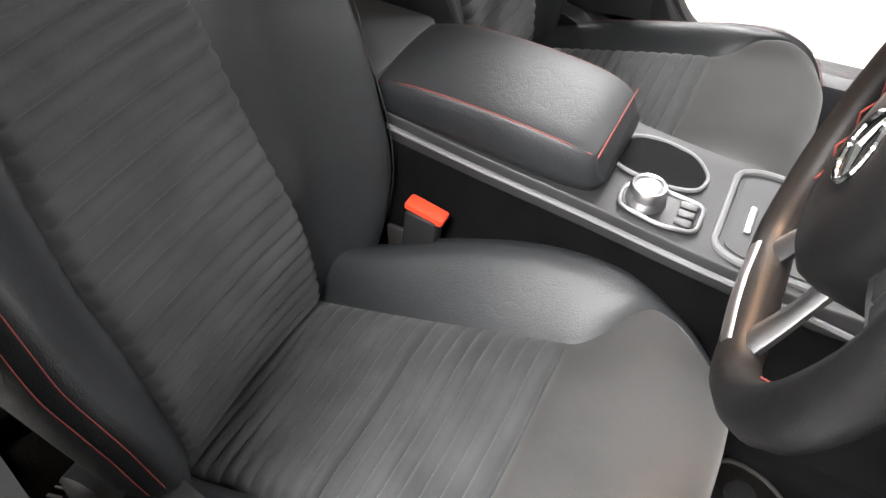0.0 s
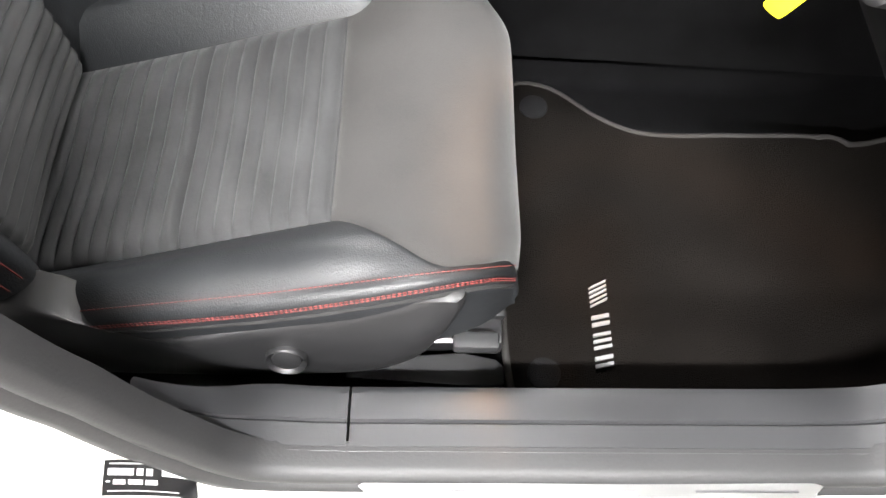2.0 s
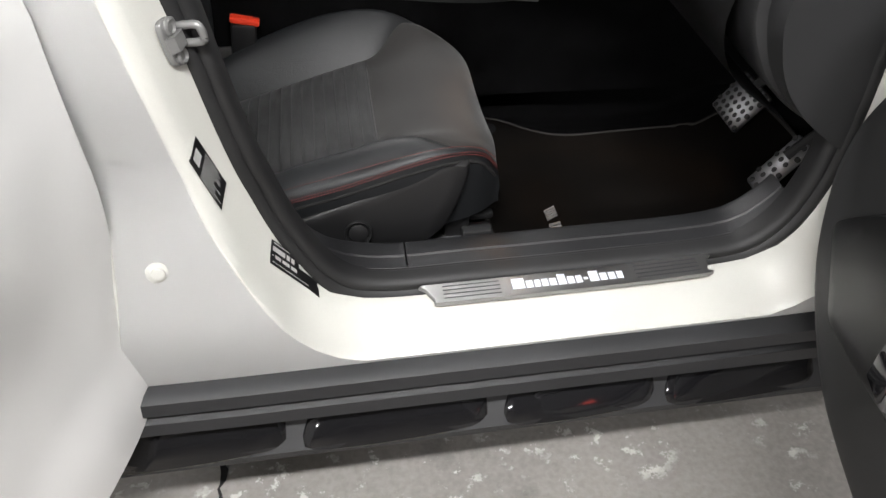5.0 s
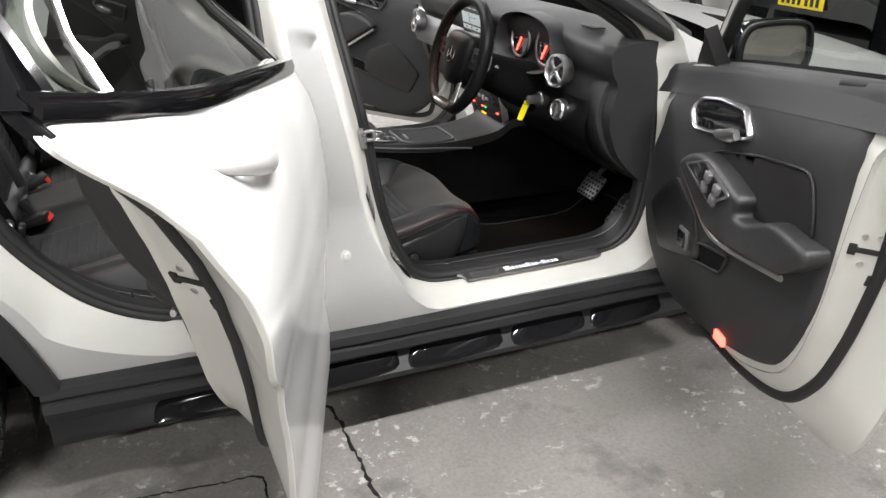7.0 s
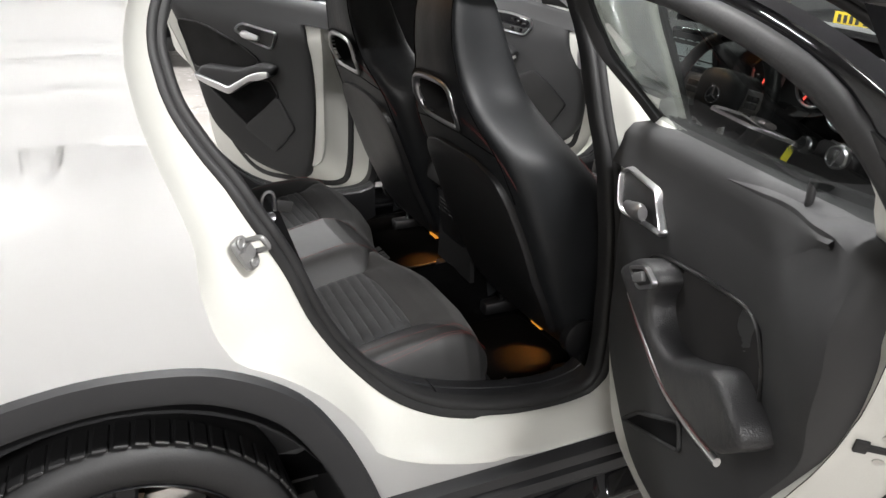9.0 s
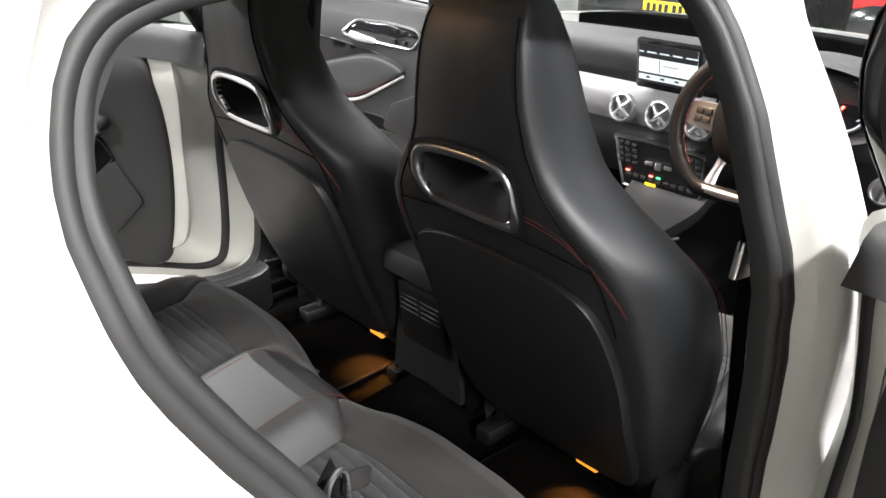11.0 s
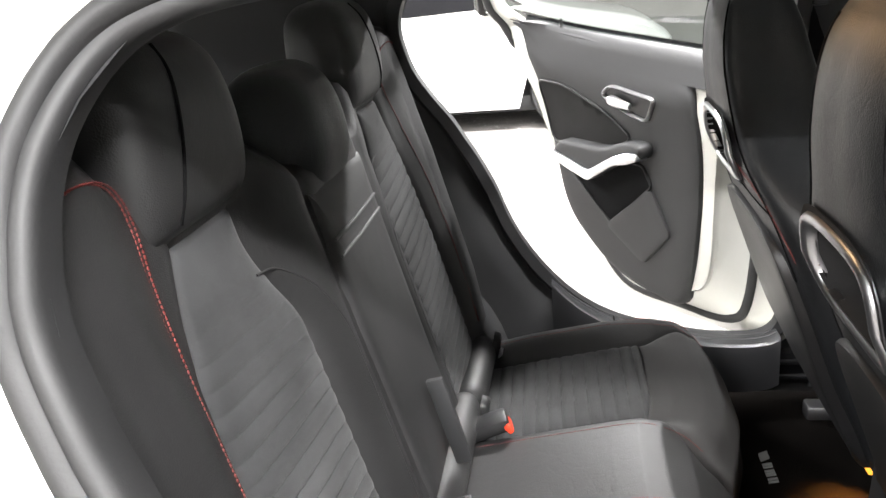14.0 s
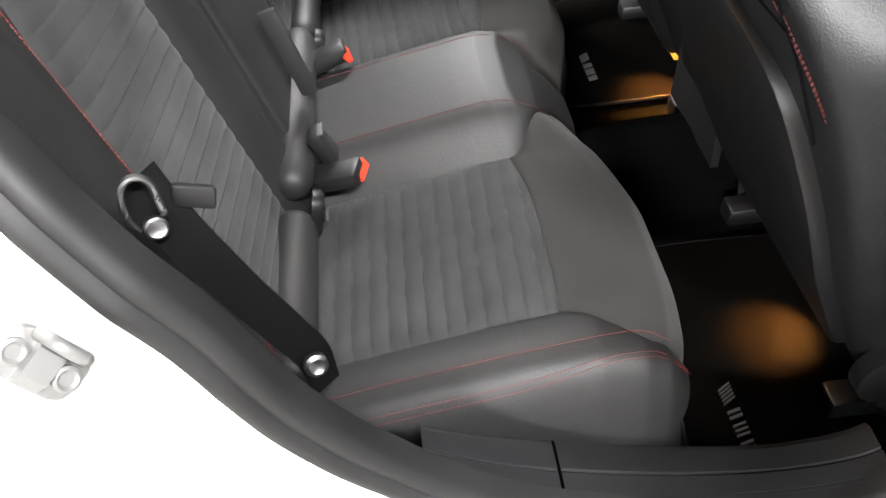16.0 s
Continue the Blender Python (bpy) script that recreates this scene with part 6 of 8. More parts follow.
        zone = np.zeros((nv - 1, nu - 1), int)
        zone[:359, 19:52] = 1
        zone[:, 52:] = 2
        lift = puffed(grid, zone, 0.007, 0.02)
        zs = grid[:, :, 2] - 0.10 * (np.abs(grid[:, :, 1]) - 0.36)
        rib = 0.0072 * np.abs(np.sin(np.pi * (zs - 0.50) / 0.0262)) ** 0.5 * (1 - np.clip((zs - 0.93) / 0.16, 0, 1))
        fade = np.zeros(nu)
        fade[19:53] = 1 - np.abs(np.linspace(-1, 1, 34)) ** 12
        inner = np.zeros((nv, nu))
        inner[:358, 20:52] = 1
        lift = lift + rib * inner * fade[None, :]
        skin_parts(grid, lift, zone, ((0, "inner_back", BENCH_LEATHER, "black leather inner backrest"), (1, "ribbed_back_panel", RIBBED, "dark ribbed fabric backrest centre"), (2, "outer_back_bolster", BENCH_LEATHER, "black leather backrest bolster")), seat)
        for k in (0, 1):
            bm = B()
            stitches(bm, [(bf(y, min(z, ztop(y))) + 0.0085, s * (y + 0.006 * k), z) for y, z in ((0.540, 0.60), (0.538, 0.78), (0.534, 0.90), (0.529, 0.955), (0.514, 1.046), (0.495, 1.13), (0.485, 1.168), (0.482, 1.195), (0.490, 1.217), (0.515, 1.238), (0.560, 1.248), (0.61, 1.240))], 0.0012)
            part("seam", bm, RED_THREAD, seat, "red stitching")
        bm = B()
        tube(bm, [(bf(y, z) + 0.006, s * y, z) for y, z in ((0.30, 1.066), (0.25, 1.055), (0.203, 1.015), (0.175, 0.965), (0.162, 0.92), (0.160, 0.85), (0.163, 0.70), (0.168, 0.58))], 0.0016, 6, 50)
        part("back_seam", bm, DARK_THREAD, seat, "black seam")
        # integrated head part
        bm = B()
        ctrl = []
        HEAD = ((1.152, 0.100, -0.004, 0.10), (1.172, 0.116, 0.020, 0.10), (1.21, 0.124, 0.034, 0.10), (1.265, 0.123, 0.036, 0.095), (1.312, 0.114, 0.031, 0.085), (1.338, 0.096, 0.020, 0.06), (1.349, 0.062, 0.0, 0.03))
        for z, w, d, bk in HEAD:
            yc, xb = s * 0.357, bx(z)
            ctrl.append([(xb + d, yc + w * f, z) for f in (-0.35, 0, 0.35)] + [(xb + d * 0.96, yc + w * 0.66, z), (xb + d * 0.72, yc + w * 0.86, z), (xb + d * 0.1, yc + w * 0.98, z), (xb - bk * 0.4, yc + w, z), (xb - bk, yc + w * 0.7, z), (xb - bk, yc, z),
                         (xb - bk, yc - w * 0.7, z), (xb - bk * 0.4, yc - w, z), (xb + d * 0.1, yc - w * 0.98, z), (xb + d * 0.72, yc - w * 0.86, z), (xb + d * 0.96, yc - w * 0.66, z)])
        even_patch(bm, ctrl, 60, 36, close_u=True, cap=True)
        part("head_part", bm, BENCH_LEATHER, seat, "black leather head part of the bench", angle=60)
        bm = B()
        tube(bm, [(bx(z) + d * 0.98 + 0.0008, s * (0.357 + w * (0.62 - 3.2 * (z - 1.172))), z) for z, w, d, bk in HEAD[1:6]], 0.0024, 6, 30)
        part("head_seam", bm, BELT, seat)
    # folding centre armrest
    bm = B()
    pillow(bm, [(-0.125, 0.60), (-0.128, 0.80), (-0.128, 1.09), (-0.112, 1.115), (0.112, 1.115), (0.128, 1.09), (0.128, 0.80), (0.125, 0.60), (0.105, 0.585), (-0.105, 0.585)],
           [(1.0, -0.01), (1.0, 0.008), (0.975, 0.017), (0.93, 0.021), (0.8, 0.022), (0.5, 0.023)], lambda u, v, h: (bx(v) + 0.016 + h, u, v), 80)
    arm = part("centre_armrest", bm, BENCH_LEATHER, seat, "folded-up black leather centre armrest", angle=45)
    # pale grey lines that paint highlights along two creases of the leather
    for z in (1.015, 1.04):
        bm = B()
        tube(bm, [(bx(z) + 0.039, y, z + 0.02 * abs(y)) for y in np.linspace(-0.115, 0.115, 9)], 0.0025, 6)
        part("armrest_seam", bm, GREY_TRIM, arm)
    bm = B()
    box(bm, (bx(0.62) + 0.056, -0.035, 0.70), (0.030, 0.012, 0.16), 0.005, Matrix.Rotation(radians(-14), 4, "Y"))
    part("pull_strap", bm, SOFT, seat, "dark grey armrest pull strap")
    # middle headrest
    bm = B()
    ctrl = []
    for z, w, d, bk in ((1.082, 0.085, 0.050, 0.0), (1.096, 0.122, 0.072, 0.03), (1.145, 0.143, 0.084, 0.05), (1.205, 0.142, 0.076, 0.06), (1.25, 0.124, 0.056, 0.05), (1.270, 0.09, 0.03, 0.03), (1.276, 0.04, 0.01, 0.01)):
        xb = 0.135
        ctrl.append([(xb + d, 0, z), (xb + d * 0.9, w * 0.6, z), (xb + d * 0.2, w, z), (xb - bk * 0.6, w * 0.9, z), (xb - bk, 0, z), (xb - bk * 0.6, -w * 0.9, z), (xb + d * 0.2, -w, z), (xb + d * 0.9, -w * 0.6, z)])
    even_patch(bm, ctrl, 48, 36, close_u=True, cap=True)
    head = part("headrest", bm, LEATHER, seat, "black leather middle headrest", angle=60)
    for y in (-0.045, 0.045):
        bm = B()
        tube(bm, [(0.135, y, 1.07), (0.135, y, 1.15)], 0.006, 10)
        part("headrest_post", bm, CHROME, head, "chrome headrest post")
        bm = B()
        box(bm, (0.165, y, 1.128), (0.03, 0.022, 0.02), 0.004)
        part("headrest_guide", bm, PLASTIC, seat)
    # buckles: a lying housing with a red button, and an upright one beside it
    for x, y, z, yaw in ((0.400, -0.178, 0.560, -14), (0.385, 0.135, 0.578, 12)):
        m = Matrix.Translation((x, y, z)) @ Matrix.Rotation(radians(yaw), 4, "Z") @ Matrix.Rotation(radians(-16), 4, "Y")
        bm = B()
        box(bm, (0, 0, 0), (0.092, 0.050, 0.028), 0.008, m)
        bk = part("belt_buckle", bm, PLASTIC, seat, "black belt buckle")
        bm = B()
        box(bm, (0.043, 0, 0.006), (0.012, 0.042, 0.020), 0.004, m @ Matrix.Rotation(radians(-20), 4, "Y"))
        part("release_button", bm, RED_PLASTIC, bk, "red release button")
        bm = B()
        box(bm, (-0.05, 0, -0.008), (0.06, 0.034, 0.008), 0.003, m)
        part("buckle_strap", bm, BELT, bk)
    bm = B()
    m = Matrix.Translation((0.388, -0.138, 0.592)) @ Matrix.Rotation(radians(-22), 4, "Y")
    box(bm, (0, 0, 0), (0.024, 0.042, 0.062), 0.006, m)
    up = part("belt_buckle", bm, PLASTIC, seat, "black upright belt buckle")
    bm = B()
    box(bm, (0.0, 0, 0.031), (0.010, 0.030, 0.004), 0.001, m)
    part("buckle_slot", bm, GREY_TRIM, up)
    # padded roll where backrest and cushion meet, and child-seat anchors in their sleeves
    for y0, y1, z0, z1 in ((-0.252, -0.545, 0.548, 0.535), (0.252, 0.545, 0.548, 0.535), (-0.225, 0.225, 0.578, 0.578)):
        bm = B()
        tube(bm, [(0.338, y0 + (y1 - y0) * f, z0 + (z1 - z0) * f) for f in (0, 0.02, 0.06, 0.12, 0.5, 0.88, 0.94, 0.98, 1)], [0.014, 0.026, 0.032, 0.034, 0.035, 0.034, 0.032, 0.026, 0.014], 16)
        part("back_roll", bm, BENCH_LEATHER, seat, "", angle=50)
    for s in (-1, 1):
        for y in (0.236, 0.522):
            bm = B()
            pillow(bm, [(-0.022, -0.030), (0.022, -0.030), (0.026, 0.0), (0.016, 0.034), (-0.016, 0.034), (-0.026, 0.0)], [(1.0, -0.006), (1.0, 0.006), (0.86, 0.012), (0.74, 0.004), (0.5, 0.002)],
                   lambda u, v, h: (0.366 + h + 0.25 * v, s * y + u, 0.540 + v - 0.3 * h), 40)
            sl = part("anchor_sleeve", bm, PLASTIC, seat, "black child-seat anchor sleeve", angle=40)
            bm = B()
            tube(bm, [(0.374, s * y - 0.012, 0.522), (0.382, s * y - 0.012, 0.530), (0.382, s * y + 0.012, 0.530), (0.374, s * y + 0.012, 0.522)], 0.004, 8)
            part("isofix_clip", bm, SILVER, sl, "metal child-seat anchor")
    return seat


rear_bench()

# ---- dashboard, console and the rest of the cabin ----
dash = thing("dashboard", (2.1, 0, 0.6), "black dashboard with brushed panel, round vents and screen", "dashboard")
bm = B()
ys = (-0.76, -0.60, -0.36, -0.12, 0.12, 0.40, 0.60, 0.76)
prof = [(2.34, 1.06), (2.22, 1.085), (2.08, 1.095), (1.985, 1.085), (1.955, 1.06), (1.965, 1.01), (1.985, 0.97), (1.97, 0.90), (1.975, 0.84), (2.01, 0.76), (2.09, 0.68), (2.20, 0.62), (2.40, 0.60)]
ctrl = []
for y in ys:
    k = 0.045 * abs(y / 0.76) ** 3
    hood = 0.03 * math.exp(-((y + 0.36) / 0.16) ** 2)
    ctrl.append([(x + k, y, z + hood * (x < 2.15) - 0.02 * abs(y / 0.76) ** 2) for x, z in prof])
even_patch(bm, ctrl, 60, 60, cap=True)
part("dash_body", bm, SOFT, dash, "dark grey soft dashboard", angle=60)
bm = B()
ctrl = []
for y in (-0.12, 0.05, 0.20, 0.40, 0.55, 0.70):
    ctrl.append([(1.975, y, 0.975), (1.955, y, 0.945), (1.950, y, 0.90), (1.962, y, 0.86)])
even_patch(bm, ctrl, 12, 30)
bmesh.ops.solidify(bm, geom=bm.faces[:], thickness=0.006)
part("fascia_panel", bm, DASH_SILVER, dash, "brushed grey fascia panel", angle=50)


def vent(c, axis, r=0.043):
    bm = B()
    disc(bm, c, axis, [(r * 0.8, -0.03), (r * 0.98, -0.01), (r, 0.006), (r * 0.97, 0.013), (r * 0.88, 0.015), (r * 0.80, 0.009), (r * 0.76, -0.012), (r * 0.74, -0.028)], 40)
    v = part("air_vent", bm, SILVER, dash, "round silver-ringed air vent", angle=50)
    q = Vector(axis).to_track_quat("Z", "Y")
    bm = B()
    disc(bm, Vector(c) + q @ Vector((0, 0, -0.022)), axis, [(r * 0.78, 0), (r * 0.6, 0.002), (0, 0.002)], 24)
    part("vent_throat", bm, PLASTIC, v)
    for a in (45, 135):
        bm = B()
        d = q @ Vector((math.cos(radians(a)), math.sin(radians(a)), 0))
        up = q @ Vector((0, 0, 1))
        pts = [Vector(c) + d * f * r * 0.80 + up * (0.004 + 0.006 * (1 - f * f)) for f in (-1, -0.5, 0, 0.5, 1)]
        tube(bm, pts, [0.006, 0.0045, 0.007, 0.0045, 0.006], 8, 0, False, 1, tuple(up))
        part("vent_cross", bm, SILVER, v, "silver vent cross")


vent((1.945, 0.150, 0.905), (-1, 0, 0.12))
vent((1.943, 0.025, 0.905), (-1, 0, 0.12))
vent((1.945, -0.100, 0.905), (-1, 0, 0.12))
vent((1.925, -0.595, 0.975), (-1, -0.12, 0.12), 0.05)
vent((1.925, 0.600, 0.955), (-1, 0.12, 0.12), 0.05)
for y in (-0.58, 0.58):
    bm = B()
    for i in range(5):
        box(bm, (2.03 + 0.011 * i, y + 0.003 * i, 1.096 - 0.001 * i), (0.006, 0.075, 0.006), 0.002, Matrix.Rotation(0.4, 4, "Y"))
    part("demister_grille", bm, RUBBER, dash, "black demister grille")
# screen
bm = B()
box(bm, (1.925, 0.004, 1.047), (0.022, 0.205, 0.140), 0.008, Matrix.Rotation(radians(-10), 4, "Y"))
scr = part("screen_housing", bm, GLOSS_BLACK, dash, "gloss black screen housing")
bm = B()
box(bm, (1.9135, 0.004, 1.049), (0.002, 0.180, 0.106), 0, Matrix.Rotation(radians(-10), 4, "Y"))
part("screen_panel", bm, SCREEN, scr, "lit display")
DARK_UI = surface("dark_display_bar", (0.02, 0.02, 0.022), 0.3, 0, 0.1, 20, 200, 0)
for z, y, w, h in ((1.092, 0.0, 0.180, 0.019), (1.0715, 0.0, 0.180, 0.013), (1.0215, 0.0, 0.180, 0.005), (1.000, 0.0, 0.180, 0.007), (1.043, 0.025, 0.0015, 0.036), (1.048, -0.01, 0.05, 0.0015),
                   (1.0815, 0.07, 0.010, 0.006), (1.0815, 0.03, 0.010, 0.006), (1.0815, -0.01, 0.010, 0.006), (1.0815, -0.05, 0.010, 0.006), (1.011, 0.06, 0.012, 0.005), (1.011, 0.015, 0.012, 0.005), (1.011, -0.03, 0.012, 0.005)):
    bm = B()
    box(bm, (1.9122 - (z - 1.049) * math.tan(radians(10)), 0.004 + y, z), (0.0015, w, h), 0, Matrix.Rotation(radians(-10), 4, "Y"))
    part("display_bar", bm, DARK_UI, scr)
# radio and climate panel
bm = B()
pillow(bm, [(-0.115, 0.79), (-0.105, 0.815), (0.165, 0.815), (0.18, 0.79), (0.165, 0.67), (0.14, 0.65), (-0.08, 0.65), (-0.105, 0.67)],
       [(1.0, -0.02), (1.0, 0.004), (0.985, 0.008), (0.96, 0.006), (0.94, 0.001), (0.5, 0.001)], lambda u, v, h: (1.985 + (0.815 - v) * 0.25 - h - 0.015, u, v), 70)
radio = part("radio_surround", bm, SILVER, dash, "silver radio surround", angle=40)
bm = B()
pillow(bm, [(-0.107, 0.787), (-0.097, 0.807), (0.157, 0.807), (0.172, 0.787), (0.158, 0.674), (0.135, 0.657), (-0.076, 0.657), (-0.097, 0.674)],
       [(1.0, 0.0), (0.98, 0.004), (0.5, 0.004)], lambda u, v, h: (1.985 + (0.815 - v) * 0.25 - h - 0.015, u, v), 60)
part("radio_face", bm, PLASTIC, radio, "black radio face", angle=40)


def rp(u, v, h=0.006):
    return (1.985 + (0.815 - v) * 0.25 - h - 0.015, u, v)


for r in range(4):
    for c in range(3):
        for side in (-0.075, 0.135):
            bm = B()
            box(bm, rp(side - 0.024 * (c - 1), 0.795 - 0.019 * r), (0.005, 0.020, 0.012), 0.002)
            part("radio_key", bm, SOFT, radio)
for u, v, sz in ((0.03, 0.745, (0.008, 0.022, 0.022)), (0.062, 0.748, (0.006, 0.026, 0.012)), (-0.002, 0.748, (0.006, 0.026, 0.012))):
    bm = B()
    box(bm, rp(u, v, 0.008), sz, 0.004)
    part("radio_key", bm, SILVER, radio, "silver radio key")
for i in range(9):
    bm = B()
    box(bm, rp(0.135 - 0.026 * i, 0.695), (0.008, 0.020, 0.014), 0.003)
    part("climate_key", bm, SOFT, radio)
for u, mt in ((0.137, RED_LAMP), (0.03, GREEN_LAMP), (-0.075, RED_LAMP), (0.055, RED_LAMP)):
    bm = B()
    box(bm, rp(u, 0.708, 0.008), (0.004, 0.012, 0.004), 0)
    part("indicator_lamp", bm, mt, radio)
bm = B()
box(bm, rp(0.06, 0.678, 0.006), (0.004, 0.034, 0.007), 0)
part("indicator_lamp", bm, AMBER_LAMP, radio, "amber indicator")
bm = B()
box(bm, (2.03, 0.03, 0.605), (0.03, 0.20, 0.05), 0.01, Matrix.Rotation(radians(20), 4, "Y"))
clim = part("switch_bank", bm, PLASTIC, dash, "black lower switch bank")
for y in (0.105, -0.035):
    bm = B()
    disc(bm, (2.012, y, 0.61), (-1, 0, 0.35), [(0.022, 0), (0.022, 0.012), (0.016, 0.016), (0, 0.016)], 28)
    part("switch_knob", bm, DARK_SILVER, clim, "metal-rimmed knob")
for i in range(4):
    bm = B()
    box(bm, (2.012, 0.075 - 0.026 * i, 0.612), (0.008, 0.018, 0.012), 0.003, Matrix.Rotation(radians(20), 4, "Y"))
    part("switch_key", bm, SILVER, clim)

# instrument binnacle
bm = B()
pillow(bm, [(-0.53, 0.96), (-0.545, 1.03), (-0.50, 1.09), (-0.36, 1.112), (-0.22, 1.09), (-0.175, 1.03), (-0.19, 0.96), (-0.36, 0.93)], [(1.0, -0.03), (1.02, 0.03), (1.0, 0.036), (0.97, 0.03), (0.94, -0.04), (0.5, -0.05)],
       lambda u, v, h: (1.955 - h + (v - 1.0) * 0.1, u, v), 60)
binn = part("binnacle", bm, SOFT, dash, "dark instrument binnacle", angle=45)
for y in (-0.445, -0.275):
    bm = B()
    torus(bm, (1.965, y, 1.02), (-1, 0, 0.1), 0.060, 0.0045, 40, 8)
    d = part("dial_ring", bm, SILVER, binn, "silver dial ring")
    bm = B()
    disc(bm, (1.978, y, 1.02), (-1, 0, 0.1), [(0.056, 0), (0.056, 0.002), (0.0, 0.003)], 36)
    part("dial_face", bm, GLOSS_BLACK, d)
    for i in range(9):
        a = radians(-40 + 32 * i)
        bm = B()
        box(bm, (1.973, y + 0.046 * math.cos(a), 1.02 + 0.046 * math.sin(a)), (0.002, 0.003, 0.010), 0, Matrix.Rotation(-a + math.pi / 2, 4, "X"))
        part("dial_mark", bm, LETTER, d)
    bm = B()
    tube(bm, [(1.968, y, 1.02), (1.968, y + 0.03, 0.975)], 0.003, 6)
    part("needle", bm, RED_LAMP, d, "red needle")
# steering column, stalks, key barrel, light switch, knee panel
bm = B()
ctrl = [[(1.74, -0.35 + r * math.cos(a) * 0.9, 0.955 + r * math.sin(a)) for a in np.linspace(0, 2 * math.pi, 9)[:-1]] for r in (0.05,)] + \
       [[(x, -0.35 + r * math.cos(a) * 1.1, z + r * math.sin(a)) for a in np.linspace(0, 2 * math.pi, 9)[:-1]] for x, z, r in ((1.80, 0.935, 0.062), (1.90, 0.895, 0.075), (2.02, 0.85, 0.09))]
even_patch(bm, ctrl, 32, 16, close_u=True, cap=True)
part("column_shroud", bm, BELT, dash, "black steering column shroud", angle=60)
for y in (-0.43, -0.27):
    bm = B()
    sg = -1 if y < -0.35 else 1
    tube(bm, [(1.80, y, 0.955), (1.79, y + sg * 0.02, 0.965), (1.785, y + sg * 0.035, 0.972)], [0.005, 0.0045, 0.006], 12)
    part("column_stalk", bm, PLASTIC, dash, "black column stalk")
bm = B()
disc(bm, (1.935, -0.480, 0.860), (-1, 0, 0.2), [(0.026, -0.02), (0.026, 0.004), (0.021, 0.009), (0.014, 0.006), (0, 0.006)], 28)
part("ignition_barrel", bm, DARK_SILVER, dash, "metal ignition barrel")
bm = B()
disc(bm, (1.942, -0.585, 0.852), (-1, -0.1, 0.15), [(0.034, -0.02), (0.034, 0.004), (0.029, 0.010), (0.026, 0.006), (0, 0.006)], 32)
part("light_switch", bm, SILVER, dash, "silver-ringed light switch")
bm = B()
box(bm, (1.930, -0.585, 0.852), (0.012, 0.012, 0.048), 0.004, Matrix.Rotation(0.3, 4, "X"))
part("light_switch_grip", bm, DARK_SILVER, dash)
bm = B()
patch(bm, [[(1.968, y, 0.90 - 0.03 * (y + 0.6)), (1.955, y, 0.825), (1.992, y, 0.745), (2.10, y, 0.66)] for y in (-0.72, -0.60, -0.45, -0.30, -0.125)], 14, 14)
bmesh.ops.solidify(bm, geom=bm.faces[:], thickness=0.01)
part("knee_panel", bm, PLASTIC, dash, "dark knee panel", angle=60)
# dashboard end panel beside the pillar
for s in (-1, 1):
    bm = B()
    pillow(bm, [(1.99, 0.86), (2.025, 0.97), (2.09, 1.04), (2.165, 1.035), (2.178, 0.90), (2.182, 0.74), (2.16, 0.66), (2.09, 0.69), (2.025, 0.76)], [(1.0, -0.06), (1.0, 0.0), (0.97, 0.006), (0.9, 0.008), (0.5, 0.008)],
           lambda u, v, h: (u, s * (0.715 + h + 0.05 * (u - 2.0)), v), 60)
    part("end_panel", bm, SOFT, dash, "dark grey dashboard end panel", angle=40)

# steering wheel
axis = Vector((-math.cos(radians(17)), 0, math.sin(radians(17))))
WC = Vector((1.727, -0.345, 0.984))
sw_ = thing("steering_wheel", tuple(WC), "flat-bottomed black leather steering wheel with silver spokes", "steering wheel")
qw = axis.to_track_quat("Z", "X")
E1 = Vector((0, -1, 0))
E2 = axis.cross(E1).normalized()
if E2.z < 0:
    E2 = -E2


def wp(a, b, h=0.0):
    return WC + E1 * a + E2 * b + axis * h


rim_pts = []
for i in range(64):
    t = 2 * math.pi * i / 64
    a, b = 0.176 * math.cos(t), 0.174 * math.sin(t)
    rim_pts.append(wp(a, max(b, -0.158), 0.02))
bm = B()
tube(bm, rim_pts, [0.0180 + 0.0030 * math.exp(-((abs((i / 64 * 360 + 180) % 360 - 180) - 20) / 25) ** 2) for i in range(64)], 12, 0, True, 1.0, tuple(axis))
part("wheel_rim", bm, SMOOTH_LEATHER, sw_, "black leather rim", angle=70)
for side in (-1, 1):
    bm = B()
    seam_pts = []
    for i in range(-8, 9):
        p = Vector(rim_pts[(i if side > 0 else 32 + i) % 64])
        cdir = (WC + axis * 0.02 - p).normalized()
        seam_pts.append(p + cdir * 0.0205 + axis * 0.003 * (-1) ** i)
    tube(bm, seam_pts, 0.0010, 4)
    part("rim_stitching", bm, RED_THREAD, sw_, "red rim stitching")
bm = B()
pillow(bm, [(-0.085, 0.045), (-0.055, 0.075), (0.055, 0.075), (0.085, 0.045), (0.08, -0.025), (0.05, -0.075), (0.0, -0.09), (-0.05, -0.075), (-0.08, -0.025)], [(1.0, -0.04), (1.0, 0.018), (0.96, 0.032), (0.85, 0.040), (0.5, 0.046), (0.2, 0.047)],
       lambda u, v, h: wp(u, v, h), 50)
hub = part("airbag_cover", bm, SMOOTH_LEATHER, sw_, "black airbag cover", angle=50)
bm = B()
torus(bm, wp(0, 0, 0.048), axis, 0.024, 0.0025, 36, 8)
part("emblem_ring", bm, CHROME, hub, "chrome emblem")
for a in (90, 210, 330):
    bm = B()
    tube(bm, [wp(0, 0, 0.049), wp(0.023 * math.cos(radians(a)), 0.023 * math.sin(radians(a)), 0.049)], [0.004, 0.0015], 6)
    part("emblem_arm", bm, CHROME, hub)
